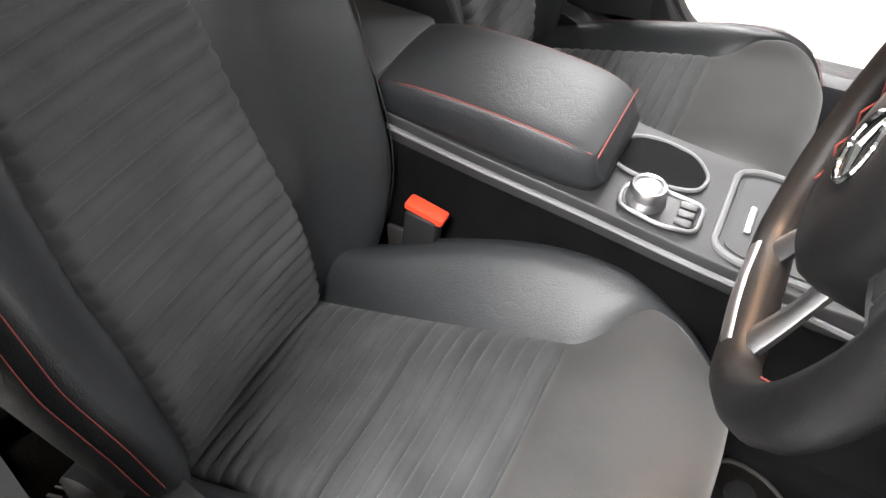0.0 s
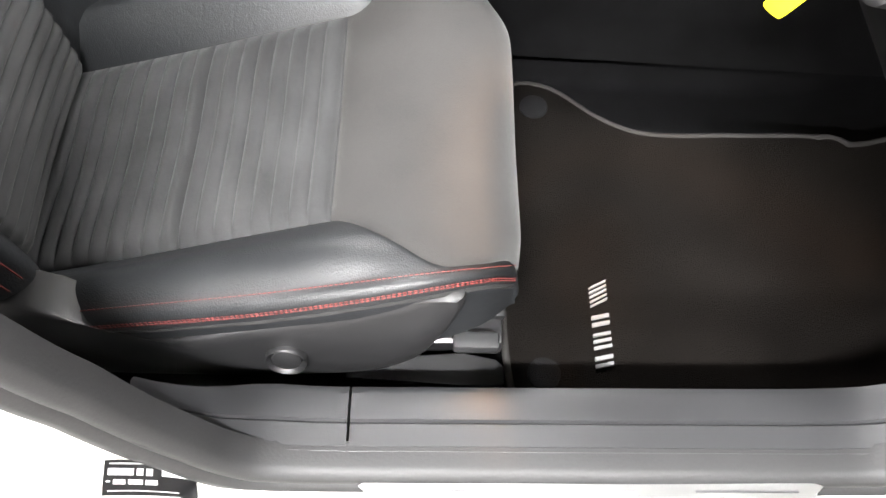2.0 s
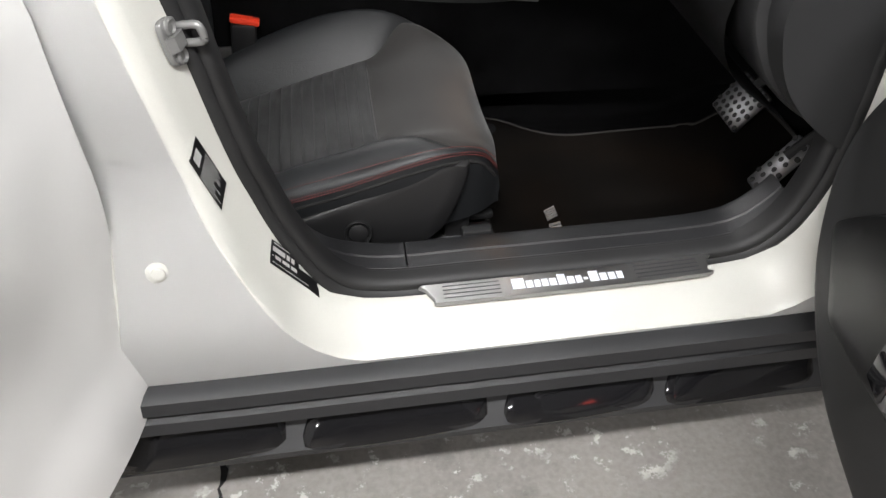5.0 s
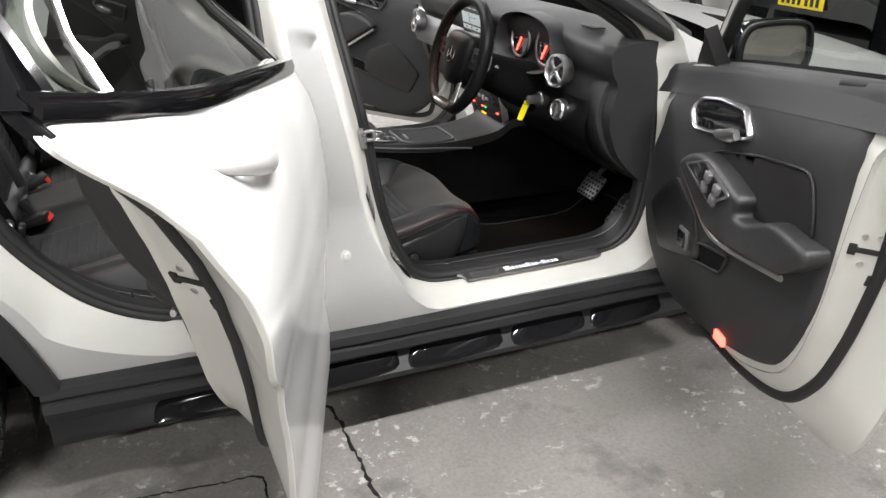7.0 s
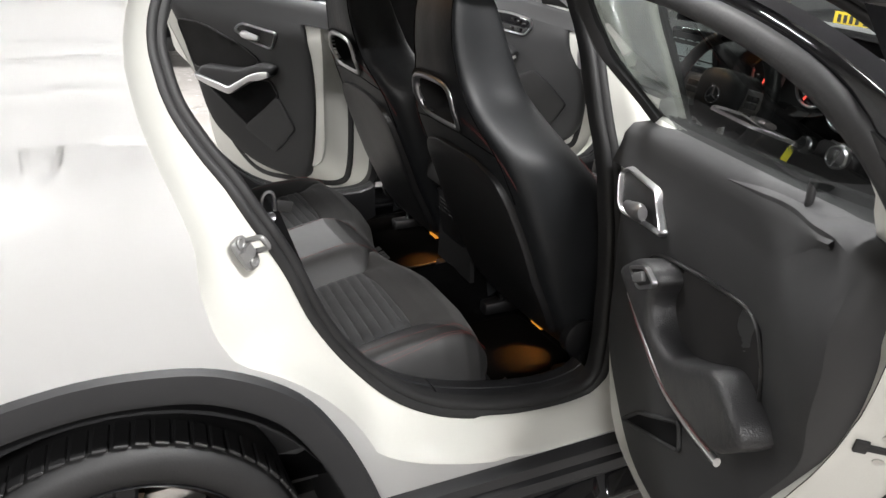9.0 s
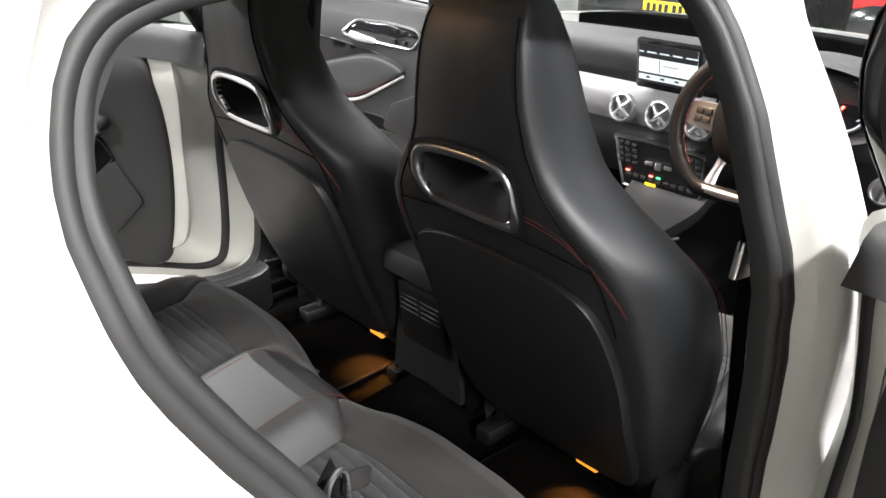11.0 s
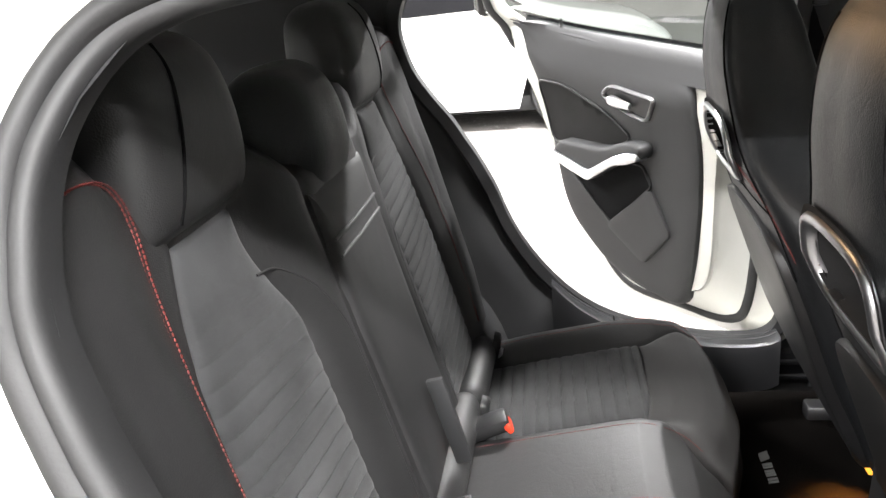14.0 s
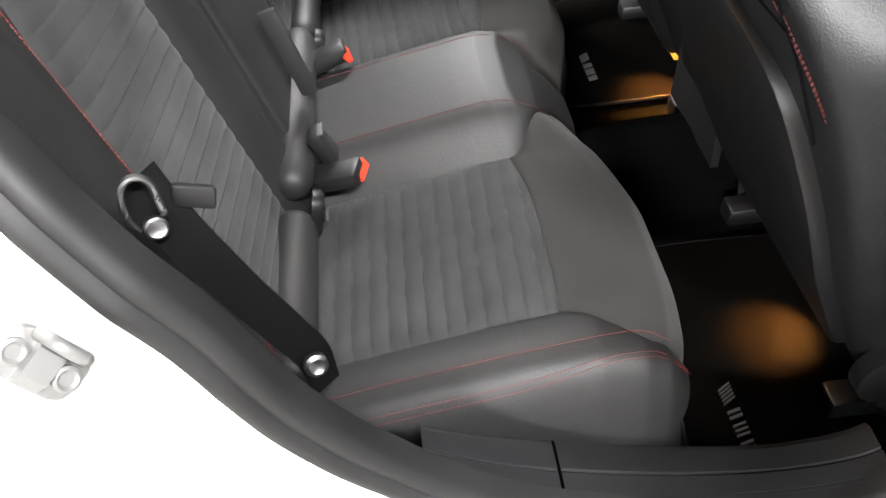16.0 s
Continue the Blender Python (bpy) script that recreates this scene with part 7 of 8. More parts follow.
for sg in (-1, 1):
    bm = B()
    pillow(bm, [(sg * 0.07, 0.035), (sg * 0.12, 0.04), (sg * 0.165, 0.03), (sg * 0.167, -0.01), (sg * 0.12, -0.022), (sg * 0.07, -0.02)], [(1.0, -0.01), (1.0, 0.012), (0.92, 0.016), (0.5, 0.016)], lambda u, v, h: wp(u, v, h), 40)
    sp = part("spoke", bm, SILVER, sw_, "satin silver spoke", angle=40)
    for k in range(4):
        bm = B()
        cx, cy = sg * (0.105 + 0.022 * (k % 2)), 0.018 - 0.020 * (k // 2)
        mm = Matrix((E1.to_4d(), E2.to_4d(), axis.to_4d(), (0, 0, 0, 1))).transposed()
        mm.col[3] = (*wp(cx, cy, 0.018), 1)
        box(bm, (0, 0, 0), (0.019, 0.016, 0.006), 0.002, mm)
        part("spoke_key", bm, PLASTIC, sp)
    bm = B()
    tube(bm, [wp(sg * 0.032, -0.05, 0.006), wp(sg * 0.045, -0.10, 0.012), wp(sg * 0.052, -0.152, 0.02)], [0.013, 0.011, 0.015], 8, 12, False, 0.6, tuple(axis))
    part("lower_spoke", bm, SILVER, sw_, "satin silver lower spoke", angle=50)
bm = B()
tube(bm, [wp(-0.056, -0.156, 0.032), wp(0, -0.158, 0.034), wp(0.056, -0.156, 0.032)], 0.010, 8, 10, False, 0.6, tuple(axis))
part("lower_bridge", bm, SILVER, sw_, "satin silver lower bridge", angle=50)

# key with a yellow tag
key = thing("car_key", (1.91, -0.478, 0.86), "car key with a yellow plastic tag hanging from the ignition", "key")
bm = B()
box(bm, (1.915, -0.478, 0.862), (0.055, 0.012, 0.028), 0.006)
part("key_fob", bm, DARK_SILVER, key, "silver and black key fob")
bm = B()
torus(bm, (1.893, -0.472, 0.856), (0.2, 1, 0), 0.012, 0.0012, 24, 6)
part("key_ring", bm, CHROME, key)
bm = B()
pillow(bm, [(-0.014, 0.0), (-0.010, 0.010), (0.010, 0.010), (0.014, 0.0), (0.014, -0.052), (0.010, -0.060), (-0.010, -0.060), (-0.014, -0.052)], [(1.0, -0.002), (1.0, 0.001), (0.93, 0.002), (0.5, 0.002)],
       lambda u, v, h: Vector((1.895, -0.466, 0.848)) + Vector((0.55, -0.83, 0)) * u * 0.75 + Vector((0.25, -0.22, 0.94)) * v + Vector((-0.8, -0.5, 0)) * h, 40)
part("key_tag", bm, YELLOW, key, "yellow plastic tag")

# pedals
for c, sz, lab in (((2.19, -0.44, 0.520), (0.09, 0.10), "brake_pedal"), ((2.20, -0.60, 0.485), (0.12, 0.05), "accelerator_pedal")):
    pd = thing(lab, c, "perforated steel " + lab.replace("_", " ") + " with rubber studs", "pedal")
    mm = Matrix.Translation(c) @ Matrix.Rotation(radians(38), 4, "Y")
    bm = B()
    box(bm, (0, 0, 0), (0.012, sz[1], sz[0]), 0.005, mm)
    part("pedal_plate", bm, DARK_SILVER, pd, "brushed steel plate")
    for i in range(6):
        n2 = 6 if sz[1] > 0.09 else 3
        for j in range(n2):
            bm = B()
            p = mm @ Vector((-0.005, -sz[1] / 2 + sz[1] * (j + 0.5) / n2 + 0.008 * (i % 2 - 0.5), -sz[0] / 2 + sz[0] * (i + 0.5) / 6))
            disc(bm, p, mm.to_3x3() @ Vector((-1, 0, 0)), [(0.0058, -0.002), (0.0050, 0.002), (0, 0.0022)], 10)
            part("rubber_stud", bm, RUBBER, pd)
    bm = B()
    tube(bm, [Vector(c) + Vector((0.006, 0, 0.02)), Vector(c) + Vector((0.10, 0, 0.12)), Vector(c) + Vector((0.16, 0, 0.25))], 0.010, 8, 8)
    part("pedal_arm", bm, RUBBER, pd)

# centre console and armrest
con = thing("centre_console", (1.5, 0, 0.42), "black centre console with padded armrest and rotary controller", "console")
bm = B()
ctrl = []
for x, zt, w in ((1.05, 0.712, 0.085), (1.15, 0.705, 0.092), (1.30, 0.682, 0.096), (1.45, 0.662, 0.098), (1.60, 0.640, 0.102), (1.75, 0.630, 0.112), (1.88, 0.640, 0.118), (1.97, 0.658, 0.125), (2.05, 0.70, 0.13), (2.25, 0.72, 0.14), (2.48, 0.72, 0.15)):
    ctrl.append([(x, -w - 0.03, 0.42), (x, -w - 0.012, zt - 0.10), (x, -w, zt - 0.012), (x, -w + 0.012, zt), (x, -w * 0.4, zt - 0.002), (x, w * 0.4, zt - 0.002), (x, w - 0.012, zt), (x, w, zt - 0.012), (x, w + 0.012, zt - 0.10), (x, w + 0.03, 0.42)])
even_patch(bm, ctrl, 60, 48, cap=True)
part("console_body", bm, RUBBER, con, "dark grey console body", angle=50)
for s in (-1, 1):
    bm = B()
    tube(bm, [(x, s * (w + 0.004), z - 0.016) for x, z, w in ((1.05, 0.712, 0.085), (1.15, 0.705, 0.092), (1.30, 0.682, 0.096), (1.45, 0.662, 0.098), (1.60, 0.640, 0.102), (1.75, 0.628, 0.112), (1.86, 0.622, 0.130))], 0.004, 6, 40)
    part("console_edge", bm, GREY_TRIM, con, "thin grey edge strip")
    bm = B()
    patch(bm, [[(x, s * (w + 0.040), 0.40), (x, s * (w + 0.024), zt - 0.12), (x, s * (w + 0.008), zt - 0.03)] for x, zt, w in ((1.06, 0.712, 0.085), (1.30, 0.682, 0.096), (1.45, 0.662, 0.098), (1.60, 0.640, 0.102), (1.75, 0.630, 0.112), (1.88, 0.640, 0.118), (1.97, 0.658, 0.125), (2.05, 0.70, 0.13), (2.46, 0.72, 0.15))], 12, 30)
    bmesh.ops.solidify(bm, geom=bm.faces[:], thickness=0.006)
    part("console_side", bm, CARPET, con, "black console flank", angle=60)
bm = B()
ctrl = []
for x, zt, w, dz in ((1.135, 0.722, 0.075, 0.03), (1.155, 0.742, 0.088, 0.05), (1.22, 0.752, 0.094, 0.065), (1.32, 0.748, 0.095, 0.07), (1.41, 0.736, 0.094, 0.07), (1.452, 0.722, 0.086, 0.06), (1.470, 0.700, 0.072, 0.03)):
    ctrl.append([(x, -w + 0.01, zt - dz), (x, -w, zt - dz * 0.7), (x, -w + 0.004, zt - 0.012), (x, -w + 0.022, zt), (x, 0, zt + 0.004), (x, w - 0.022, zt), (x, w - 0.004, zt - 0.012), (x, w, zt - dz * 0.7), (x, w - 0.01, zt - dz)])
even_patch(bm, ctrl, 60, 36, cap=True)
arm = part("armrest", bm, LEATHER, con, "black leather armrest lid", angle=50)
for s in (-1, 1):
    bm = B()
    tube(bm, [(x, s * (w - 0.010), zt - 0.004) for x, zt, w in ((1.16, 0.743, 0.089), (1.22, 0.752, 0.094), (1.32, 0.748, 0.095), (1.41, 0.736, 0.094), (1.45, 0.723, 0.087))], 0.0014, 6, 30)
    part("seam", bm, RED_THREAD, arm, "red stitching")
bm = B()
tube(bm, [(1.459, y, 0.720 - 0.1 * abs(y) ** 2) for y in np.linspace(-0.08, 0.08, 9)], 0.0014, 6)
part("seam", bm, RED_THREAD, arm, "red stitching")
bm = B()
box(bm, (1.075, 0, 0.728), (0.17, 0.170, 0.06), 0.012, Matrix.Rotation(radians(5), 4, "Y"))
part("console_rear_lid", bm, SOFT, con, "black rear lid of the console")
# cup well, controller, roller lid
def deck(u, v, h):
    return (u, v, float(np.interp(u, [1.30, 1.45, 1.60, 1.75, 1.88], [0.682, 0.662, 0.640, 0.630, 0.640])) - 0.001 + h)


# the deck has no hole; a black plate paints the well's depth in shade
bm = B()
well = rounded([(1.462, -0.005), (1.462, 0.060), (1.50, 0.078), (1.555, 0.074), (1.582, 0.040), (1.575, 0.005), (1.54, -0.010), (1.49, -0.012)], 0.02)
slab(bm, well, 0.0025, 0.0005, deck, -0.004)
cup = part("cup_well", bm, CARPET, con, "black plate painting the shade of the cup well", angle=40)
bm = B()
tube(bm, [deck(u, v, 0.002) for u, v in well], 0.003, 6, 0, True)
part("well_rim", bm, GREY_TRIM, cup, "grey rim")
bm = B()
ctl_line = rounded([(1.492, -0.080), (1.488, -0.040), (1.512, -0.022), (1.590, -0.022), (1.590, -0.074), (1.55, -0.086)], 0.014)
slab(bm, ctl_line, 0.005, 0.001, deck, -0.004)
ctl = part("controller_plate", bm, PLASTIC, con, "black controller surround", angle=40)
bm = B()
tube(bm, [deck(u, v, 0.006) for u, v in ctl_line], 0.0028, 8, 0, True)
part("controller_frame", bm, SILVER, ctl, "silver controller frame")
bm = B()
disc(bm, (1.520, -0.052, 0.655), (0.05, 0, 1), [(0.026, 0), (0.025, 0.005), (0.022, 0.010), (0.0235, 0.013), (0.0235, 0.022), (0.021, 0.0255), (0.018, 0.0245), (0.0175, 0.022)], 40)
part("rotary_knob", bm, SILVER, ctl, "silver rotary controller")
bm = B()
disc(bm, (1.521, -0.052, 0.6765), (0.05, 0, 1), [(0.0185, 0), (0.013, 0.002), (0, 0.002)], 30)
part("knob_cap", bm, DARK_SILVER, ctl, "dark knob top")
for i in range(3):
    bm = B()
    box(bm, deck(1.572, -0.034 - 0.016 * i, 0.006), (0.022, 0.013, 0.005), 0.002)
    part("controller_key", bm, PLASTIC, ctl)
bm = B()
lid_line = rounded([(1.612, -0.075), (1.612, 0.075), (1.64, 0.09), (1.81, 0.09), (1.81, -0.09), (1.64, -0.09)], 0.02)
slab(bm, offset(lid_line, -0.012), 0.0015, 0.0005, deck, -0.004)
tray = part("tray_lid", bm, SOFT, con, "dark roller lid", angle=40)
bm = B()
tube(bm, [deck(u, v, 0.001) for u, v in lid_line], 0.005, 8, 0, True)
part("lid_frame", bm, GREY_TRIM, tray, "grey frame round the lid")
bm = B()
box(bm, deck(1.645, -0.012, 0.003), (0.009, 0.050, 0.006), 0.002)
part("lid_pull", bm, SILVER, tray, "silver pull")
# rear air vents of the console
bm = B()
box(bm, (1.045, 0.0, 0.60), (0.03, 0.15, 0.16), 0.01, Matrix.Rotation(radians(-8), 4, "Y"))
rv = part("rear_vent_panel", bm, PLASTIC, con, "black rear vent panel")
for i in range(2):
    for j in range(4):
        bm = B()
        box(bm, (1.028 + 0.001 * j, 0.035 - 0.07 * i, 0.645 - 0.013 * j), (0.012, 0.06, 0.004), 0.001, Matrix.Rotation(0.3, 4, "Y"))
        part("vent_slat", bm, PLASTIC, rv)

# sill tread plates inside the seals, pillar trims, seat belts
for s in (-1, 1):
    def tread(loop, x0, x1, zmax):
        xs_in, ys_in = [0.36, 0.50, 0.54, 0.59, 0.665, 0.92, 1.2, 2.25], [0.70, 0.682, 0.672, 0.664, 0.655, 0.668, 0.665, 0.660]
        pts = sorted([tuple(p) for p in loop if x0 <= p[0] <= x1 and p[1] < zmax])
        low = sorted([tuple(p) for p in loop if p[1] < zmax])
        ends = [(x, float(np.interp(x, [p[0] for p in low], [p[1] for p in low]))) for x in (x0, x1)]
        pts = ends[:1] + pts + ends[1:]
        bm = B()
        grid = []
        for x, z in pts:
            yo_, yi = half_width(x, z) - recess(z) - 0.012, float(np.interp(x, xs_in, ys_in))
            if loop is F0 and x0 < 1.4:
                yi = yo_ + (yi - yo_) * (0.45 + 0.55 * smooth(1.30, 1.44, x))
            zt = z + 0.022
            row = []
            for f, dz in ((0.0, -0.012), (0.03, 0.0), (0.16, 0.003), (0.19, 0.0), (0.22, 0.003), (0.48, 0.005), (0.51, 0.002), (0.54, 0.005), (0.86, 0.005), (0.96, 0.0), (1.0, -0.016), (1.02, -0.12)):
                row.append((x, s * (yo_ + (yi - yo_) * f), zt + dz))
            grid.append(row)
        rows(bm, grid, cap=True)
        part("sill_tread", bm, TREAD, car, "dark grey grooved sill tread", angle=30)
    tread(F0, 1.517, 2.14, 0.60)
    tread(F0, 1.335, 1.514, 0.68)
    tread(R0, 0.652, 1.04, 0.56)
    tread(R0, 0.50, 0.648, 0.66)
    # B pillar trim
    bm = B()
    ctrl = []
    for z in (0.47, 0.6, 0.75, 0.9, 1.05, 1.2, 1.35):
        xr = float(np.interp(z, [0.47, 0.6, 0.75, 1.0, 1.16, 1.30, 1.37], [1.05, 1.075, 1.075, 1.045, 1.035, 1.03, 1.0])) + 0.012
        xf = float(np.interp(z, [0.47, 0.50, 0.6, 0.74, 0.87, 1.02, 1.25, 1.35], [1.40, 1.375, 1.33, 1.287, 1.263, 1.237, 1.208, 1.215])) - 0.012
        y = half_width(1.1, z)
        q = recess(z)
        ctrl.append([(xr - 0.014, s * (y - q - 0.012), z), (xr + 0.012, s * (y - q - 0.035), z), ((xr + xf) / 2, s * (y - q - 0.05), z), (xf - 0.012, s * (y - q - 0.035), z), (xf + 0.014, s * (y - q - 0.012), z)])
    patch(bm, ctrl, 12, 20)
    part("pillar_cover", bm, SOFT, car, "dark grey pillar cover", angle=60)
    # rear quarter trim beside the bench
    bm = B()
    ctrl = []
    for z in (0.44, 0.55, 0.70, 0.85, 1.0, 1.15, 1.28, 1.38):
        xo = float(np.interp(z, [0.44, 0.50, 0.565, 0.665, 0.767, 0.866, 0.93, 0.985, 1.045, 1.098, 1.17, 1.24, 1.28, 1.335, 1.378], [0.85, 0.64, 0.54, 0.45, 0.388, 0.35, 0.32, 0.29, 0.258, 0.224, 0.188, 0.176, 0.178, 0.20, 0.25])) + 0.012
        y = half_width(0.3, z)
        q = recess(z)
        ctrl.append([(xo + 0.012, s * (y - q - 0.012), z), (xo - 0.01, s * (y - q - 0.03), z), (xo - 0.10, s * (y - q - 0.05), z), (xo - 0.35, s * (y - q - 0.07), z), (-0.5, s * (y - q - 0.10), z)])
    patch(bm, ctrl, 16, 30)
    part("quarter_trim", bm, SOFT, car, "dark grey quarter trim", angle=60)
    # front belt hanging along the pillar
    belt_t = thing("seat_belt", (1.13, s * 0.71, 0.46), "black seat belt hanging along the pillar", "seat belt", "seat belts")
    bm = B()
    pts = curve_pts([(1.06, s * 0.60, 1.28), (1.07, s * 0.66, 1.10), (1.075, s * 0.675, 0.95), (1.10, s * 0.69, 0.70), (1.12, s * 0.70, 0.48)], 24)
    rows(bm, [[p + np.array((-0.023, s * dy, 0)) for dy in (0, 0.002)] + [p + np.array((0.023, s * dy, 0)) for dy in (0.002, 0)] for p in pts], close_u=True, cap=True)
    part("webbing", bm, BELT, belt_t, "black webbing")
    bm = B()
    box(bm, (1.072, s * 0.672, 0.975), (0.05, 0.014, 0.06), 0.005, Matrix.Rotation(radians(10), 4, "Y"))
    part("belt_tongue", bm, STEEL, belt_t, "metal belt tongue")
    bm = B()
    box(bm, (1.06, s * 0.605, 1.285), (0.05, 0.02, 0.07), 0.008)
    part("belt_guide", bm, PLASTIC, belt_t)
    # door strikers
    for loop, edge, zz, fwd in ((R0, R1, 0.950, -1), (F0, F1, 0.90, -1)):
        rear = [i for i in range(len(loop)) if loop[i][0] < loop[:, 0].mean() - 0.1]
        i = min(rear, key=lambda j: abs((edge[j] + (loop[j] - edge[j]) * 0.78)[1] - zz))

        def jp(f):
            q = edge[i] + (loop[i] - edge[i]) * f
            return np.array((q[0], s * (half_width(*q) - max(f * recess(q[1]), tuck(*q))), q[1]))
        a = jp(0.95) - jp(0.5)
        a /= np.linalg.norm(a)
        t = np.array((loop[i + 2][0] - loop[i - 2][0], 0, loop[i + 2][1] - loop[i - 2][1]))
        t /= np.linalg.norm(t)
        n = np.cross(a, t)
        n /= np.linalg.norm(n)
        n = n if n[1] * s > 0 else -n
        t = np.cross(n, a)
        c = jp(0.70 if loop is R0 else 0.84)
        k = 0.95 if loop is R0 else 0.85
        m = Matrix(((a[0], t[0], n[0], c[0]), (a[1], t[1], n[1], c[1]), (a[2], t[2], n[2], c[2]), (0, 0, 0, 1))) @ Matrix.Scale(k, 4)
        bm = B()
        pillow(bm, [(-0.018, -0.026), (0.0, -0.033), (0.017, -0.028), (0.020, 0.0), (0.017, 0.026), (0.0, 0.033), (-0.017, 0.030), (-0.021, 0.0)], [(1.0, -0.004), (1.0, 0.003), (0.94, 0.0045), (0.5, 0.0045)], lambda u, v, h: m @ Vector((u, v, h)), 48)
        st = part("striker_plate", bm, STRIKER, car, "pale grey metal door striker plate")
        bm = B()
        rows(bm, [[m @ Vector((u, v0, 0.0)), m @ Vector((u, v0, h)), m @ Vector((u, v1, h)), m @ Vector((u, v1, 0.0))] for u, v0, v1, h in ((-0.020, -0.009, 0.012, 0.006), (-0.012, -0.009, 0.012, 0.014), (0.010, -0.009, 0.012, 0.014), (0.019, -0.009, 0.012, 0.006))], close_u=True, cap=True)
        part("striker_block", bm, STRIKER, st, "pale striker block", angle=30)
        bm = B()
        tube(bm, [m @ Vector(q) for q in ((0.016, -0.012, 0.004), (0.018, -0.012, 0.028), (0.018, -0.008, 0.036), (0.018, 0.010, 0.036), (0.018, 0.014, 0.028), (0.016, 0.014, 0.004))], 0.0050, 10, 24)
        part("striker_loop", bm, STRIKER, st, "pale metal striker loop")
        for v in (-0.021, 0.022):
            bm = B()
            disc(bm, m @ Vector((-0.002, v, 0.0045)), n, [(0.010, 0), (0.010, 0.003), (0.0075, 0.0045), (0.005, 0.002), (0, 0.002)], 16)
            part("striker_screw", bm, STRIKER, st, "pale metal screw")
    # rear outer belt, in sight on one side only
    if s > 0:
        continue
    rb = thing("seat_belt", (0.30, s * 0.60, 0.55), "black rear seat belt at the bench side", "seat belt", "seat belts")
    bm = B()
    pts = curve_pts([(0.326, s * 0.672, 0.995), (0.333, s * 0.675, 0.972), (0.345, s * 0.676, 0.935), (0.368, s * 0.673, 0.865), (0.392, s * 0.664, 0.79), (0.406, s * 0.652, 0.73), (0.404, s * 0.634, 0.65)], 30)
    rows(bm, [[p + np.array((0.015, s * (dy - 0.008), 0.008)) for dy in (0, 0.002)] + [p + np.array((-0.016, s * (dy + 0.006), -0.008)) for dy in (0.002, 0)] for p in pts], close_u=True, cap=True)
    part("webbing", bm, BELT, rb, "black webbing")
    bm = B()
    tube(bm, [(0.320, s * 0.690, 0.960), (0.316, s * 0.692, 0.975), (0.320, s * 0.692, 1.000), (0.331, s * 0.690, 1.010), (0.341, s * 0.688, 1.002), (0.342, s * 0.688, 0.972)], 0.0030, 8, 30)
    part("belt_tongue", bm, DARK_SILVER, rb, "grey metal belt loop")
    bm = B()
    disc(bm, (0.333, s * 0.691, 0.962), (0.5, s, 0.4), [(0.009, -0.004), (0.009, 0.003), (0.007, 0.0045), (0.003, 0.003), (0, 0.003)], 16)
    part("belt_bolt", bm, DARK_SILVER, rb, "steel bolt")
    bm = B()
    disc(bm, (0.410, s * 0.672, 0.742), (0.4, s, 0.5), [(0.012, -0.005), (0.012, 0.003), (0.008, 0.006), (0.004, 0.004), (0, 0.004)], 14)
    part("belt_anchor", bm, DARK_SILVER, rb, "dark steel belt anchor")
    bm = B()
    box(bm, (0.362, s * 0.672, 0.972), (0.032, 0.006, 0.022), 0.003, Matrix.Rotation(radians(15), 4, "Y"))
    part("belt_stop", bm, PLASTIC, rb)

# mats
def mat(name, outline, z, label, bind=0.0055):
    t = thing(name, (*np.mean(outline, 0), z), label, "floor mat", "floor mats")
    bm = B()
    edge = curve_pts(outline, 110, True)

    def up(u, v, h=0.012):
        return (u, v, z + h + 0.75 * max(0, u - 2.17))
    cdt_plate(bm, [tuple(p) for p in edge], [], 0.04, up)
    rows(bm, [[up(u, v, h) for u, v in edge] for h in (0.012, 0.002)], close_u=True)
    part("mat_surface", bm, MAT, t, "charcoal pile", angle=40)
    bm = B()
    tube(bm, [(u, v, z + 0.008 + 0.75 * max(0, u - 2.17)) for u, v in curve_pts(outline, 120, True)], bind, 8, 0, True)
    part("mat_binding", bm, MAT_EDGE, t, "woven edge binding", angle=60)
    return t


def mat_logo(t, x, y0, y1, z, w):
    """Slanted bars of a badge, then thinner upright strokes."""
    for i in range(5):
        f = y0 + (y1 - y0) * (0.03 + 0.052 * i)
        bm = B()
        sx = 1 if y1 < y0 else -1
        rows(bm, [[(x - w * 0.5, f, h), (x + w * 0.5, f + 0.012 * sx, h), (x + w * 0.5, f + 0.012 * sx - 0.0028, h), (x - w * 0.5, f - 0.0028, h)] for h in (z - 0.003, z + 0.0008)], close_u=True, cap=True)
        part("badge_bar", bm, MAT_LETTER, t, "silver badge bar")
    for a, b in ((0.36, 0.40), (0.44, 0.48), (0.56, 0.59), (0.63, 0.66), (0.70, 0.73), (0.81, 0.85), (0.89, 0.93)):
        bm = B()
        ya, yb = y0 + (y1 - y0) * a, y0 + (y1 - y0) * b
        rows(bm, [[(x - w * 0.5, ya, h), (x + w * 0.5, ya + 0.005 * sx, h), (x + w * 0.5, yb + 0.005 * sx, h), (x - w * 0.5, yb, h)] for h in (z - 0.003, z + 0.0008)], close_u=True, cap=True)
        part("badge_stroke", bm, MAT_LETTER, t, "silver badge stroke")


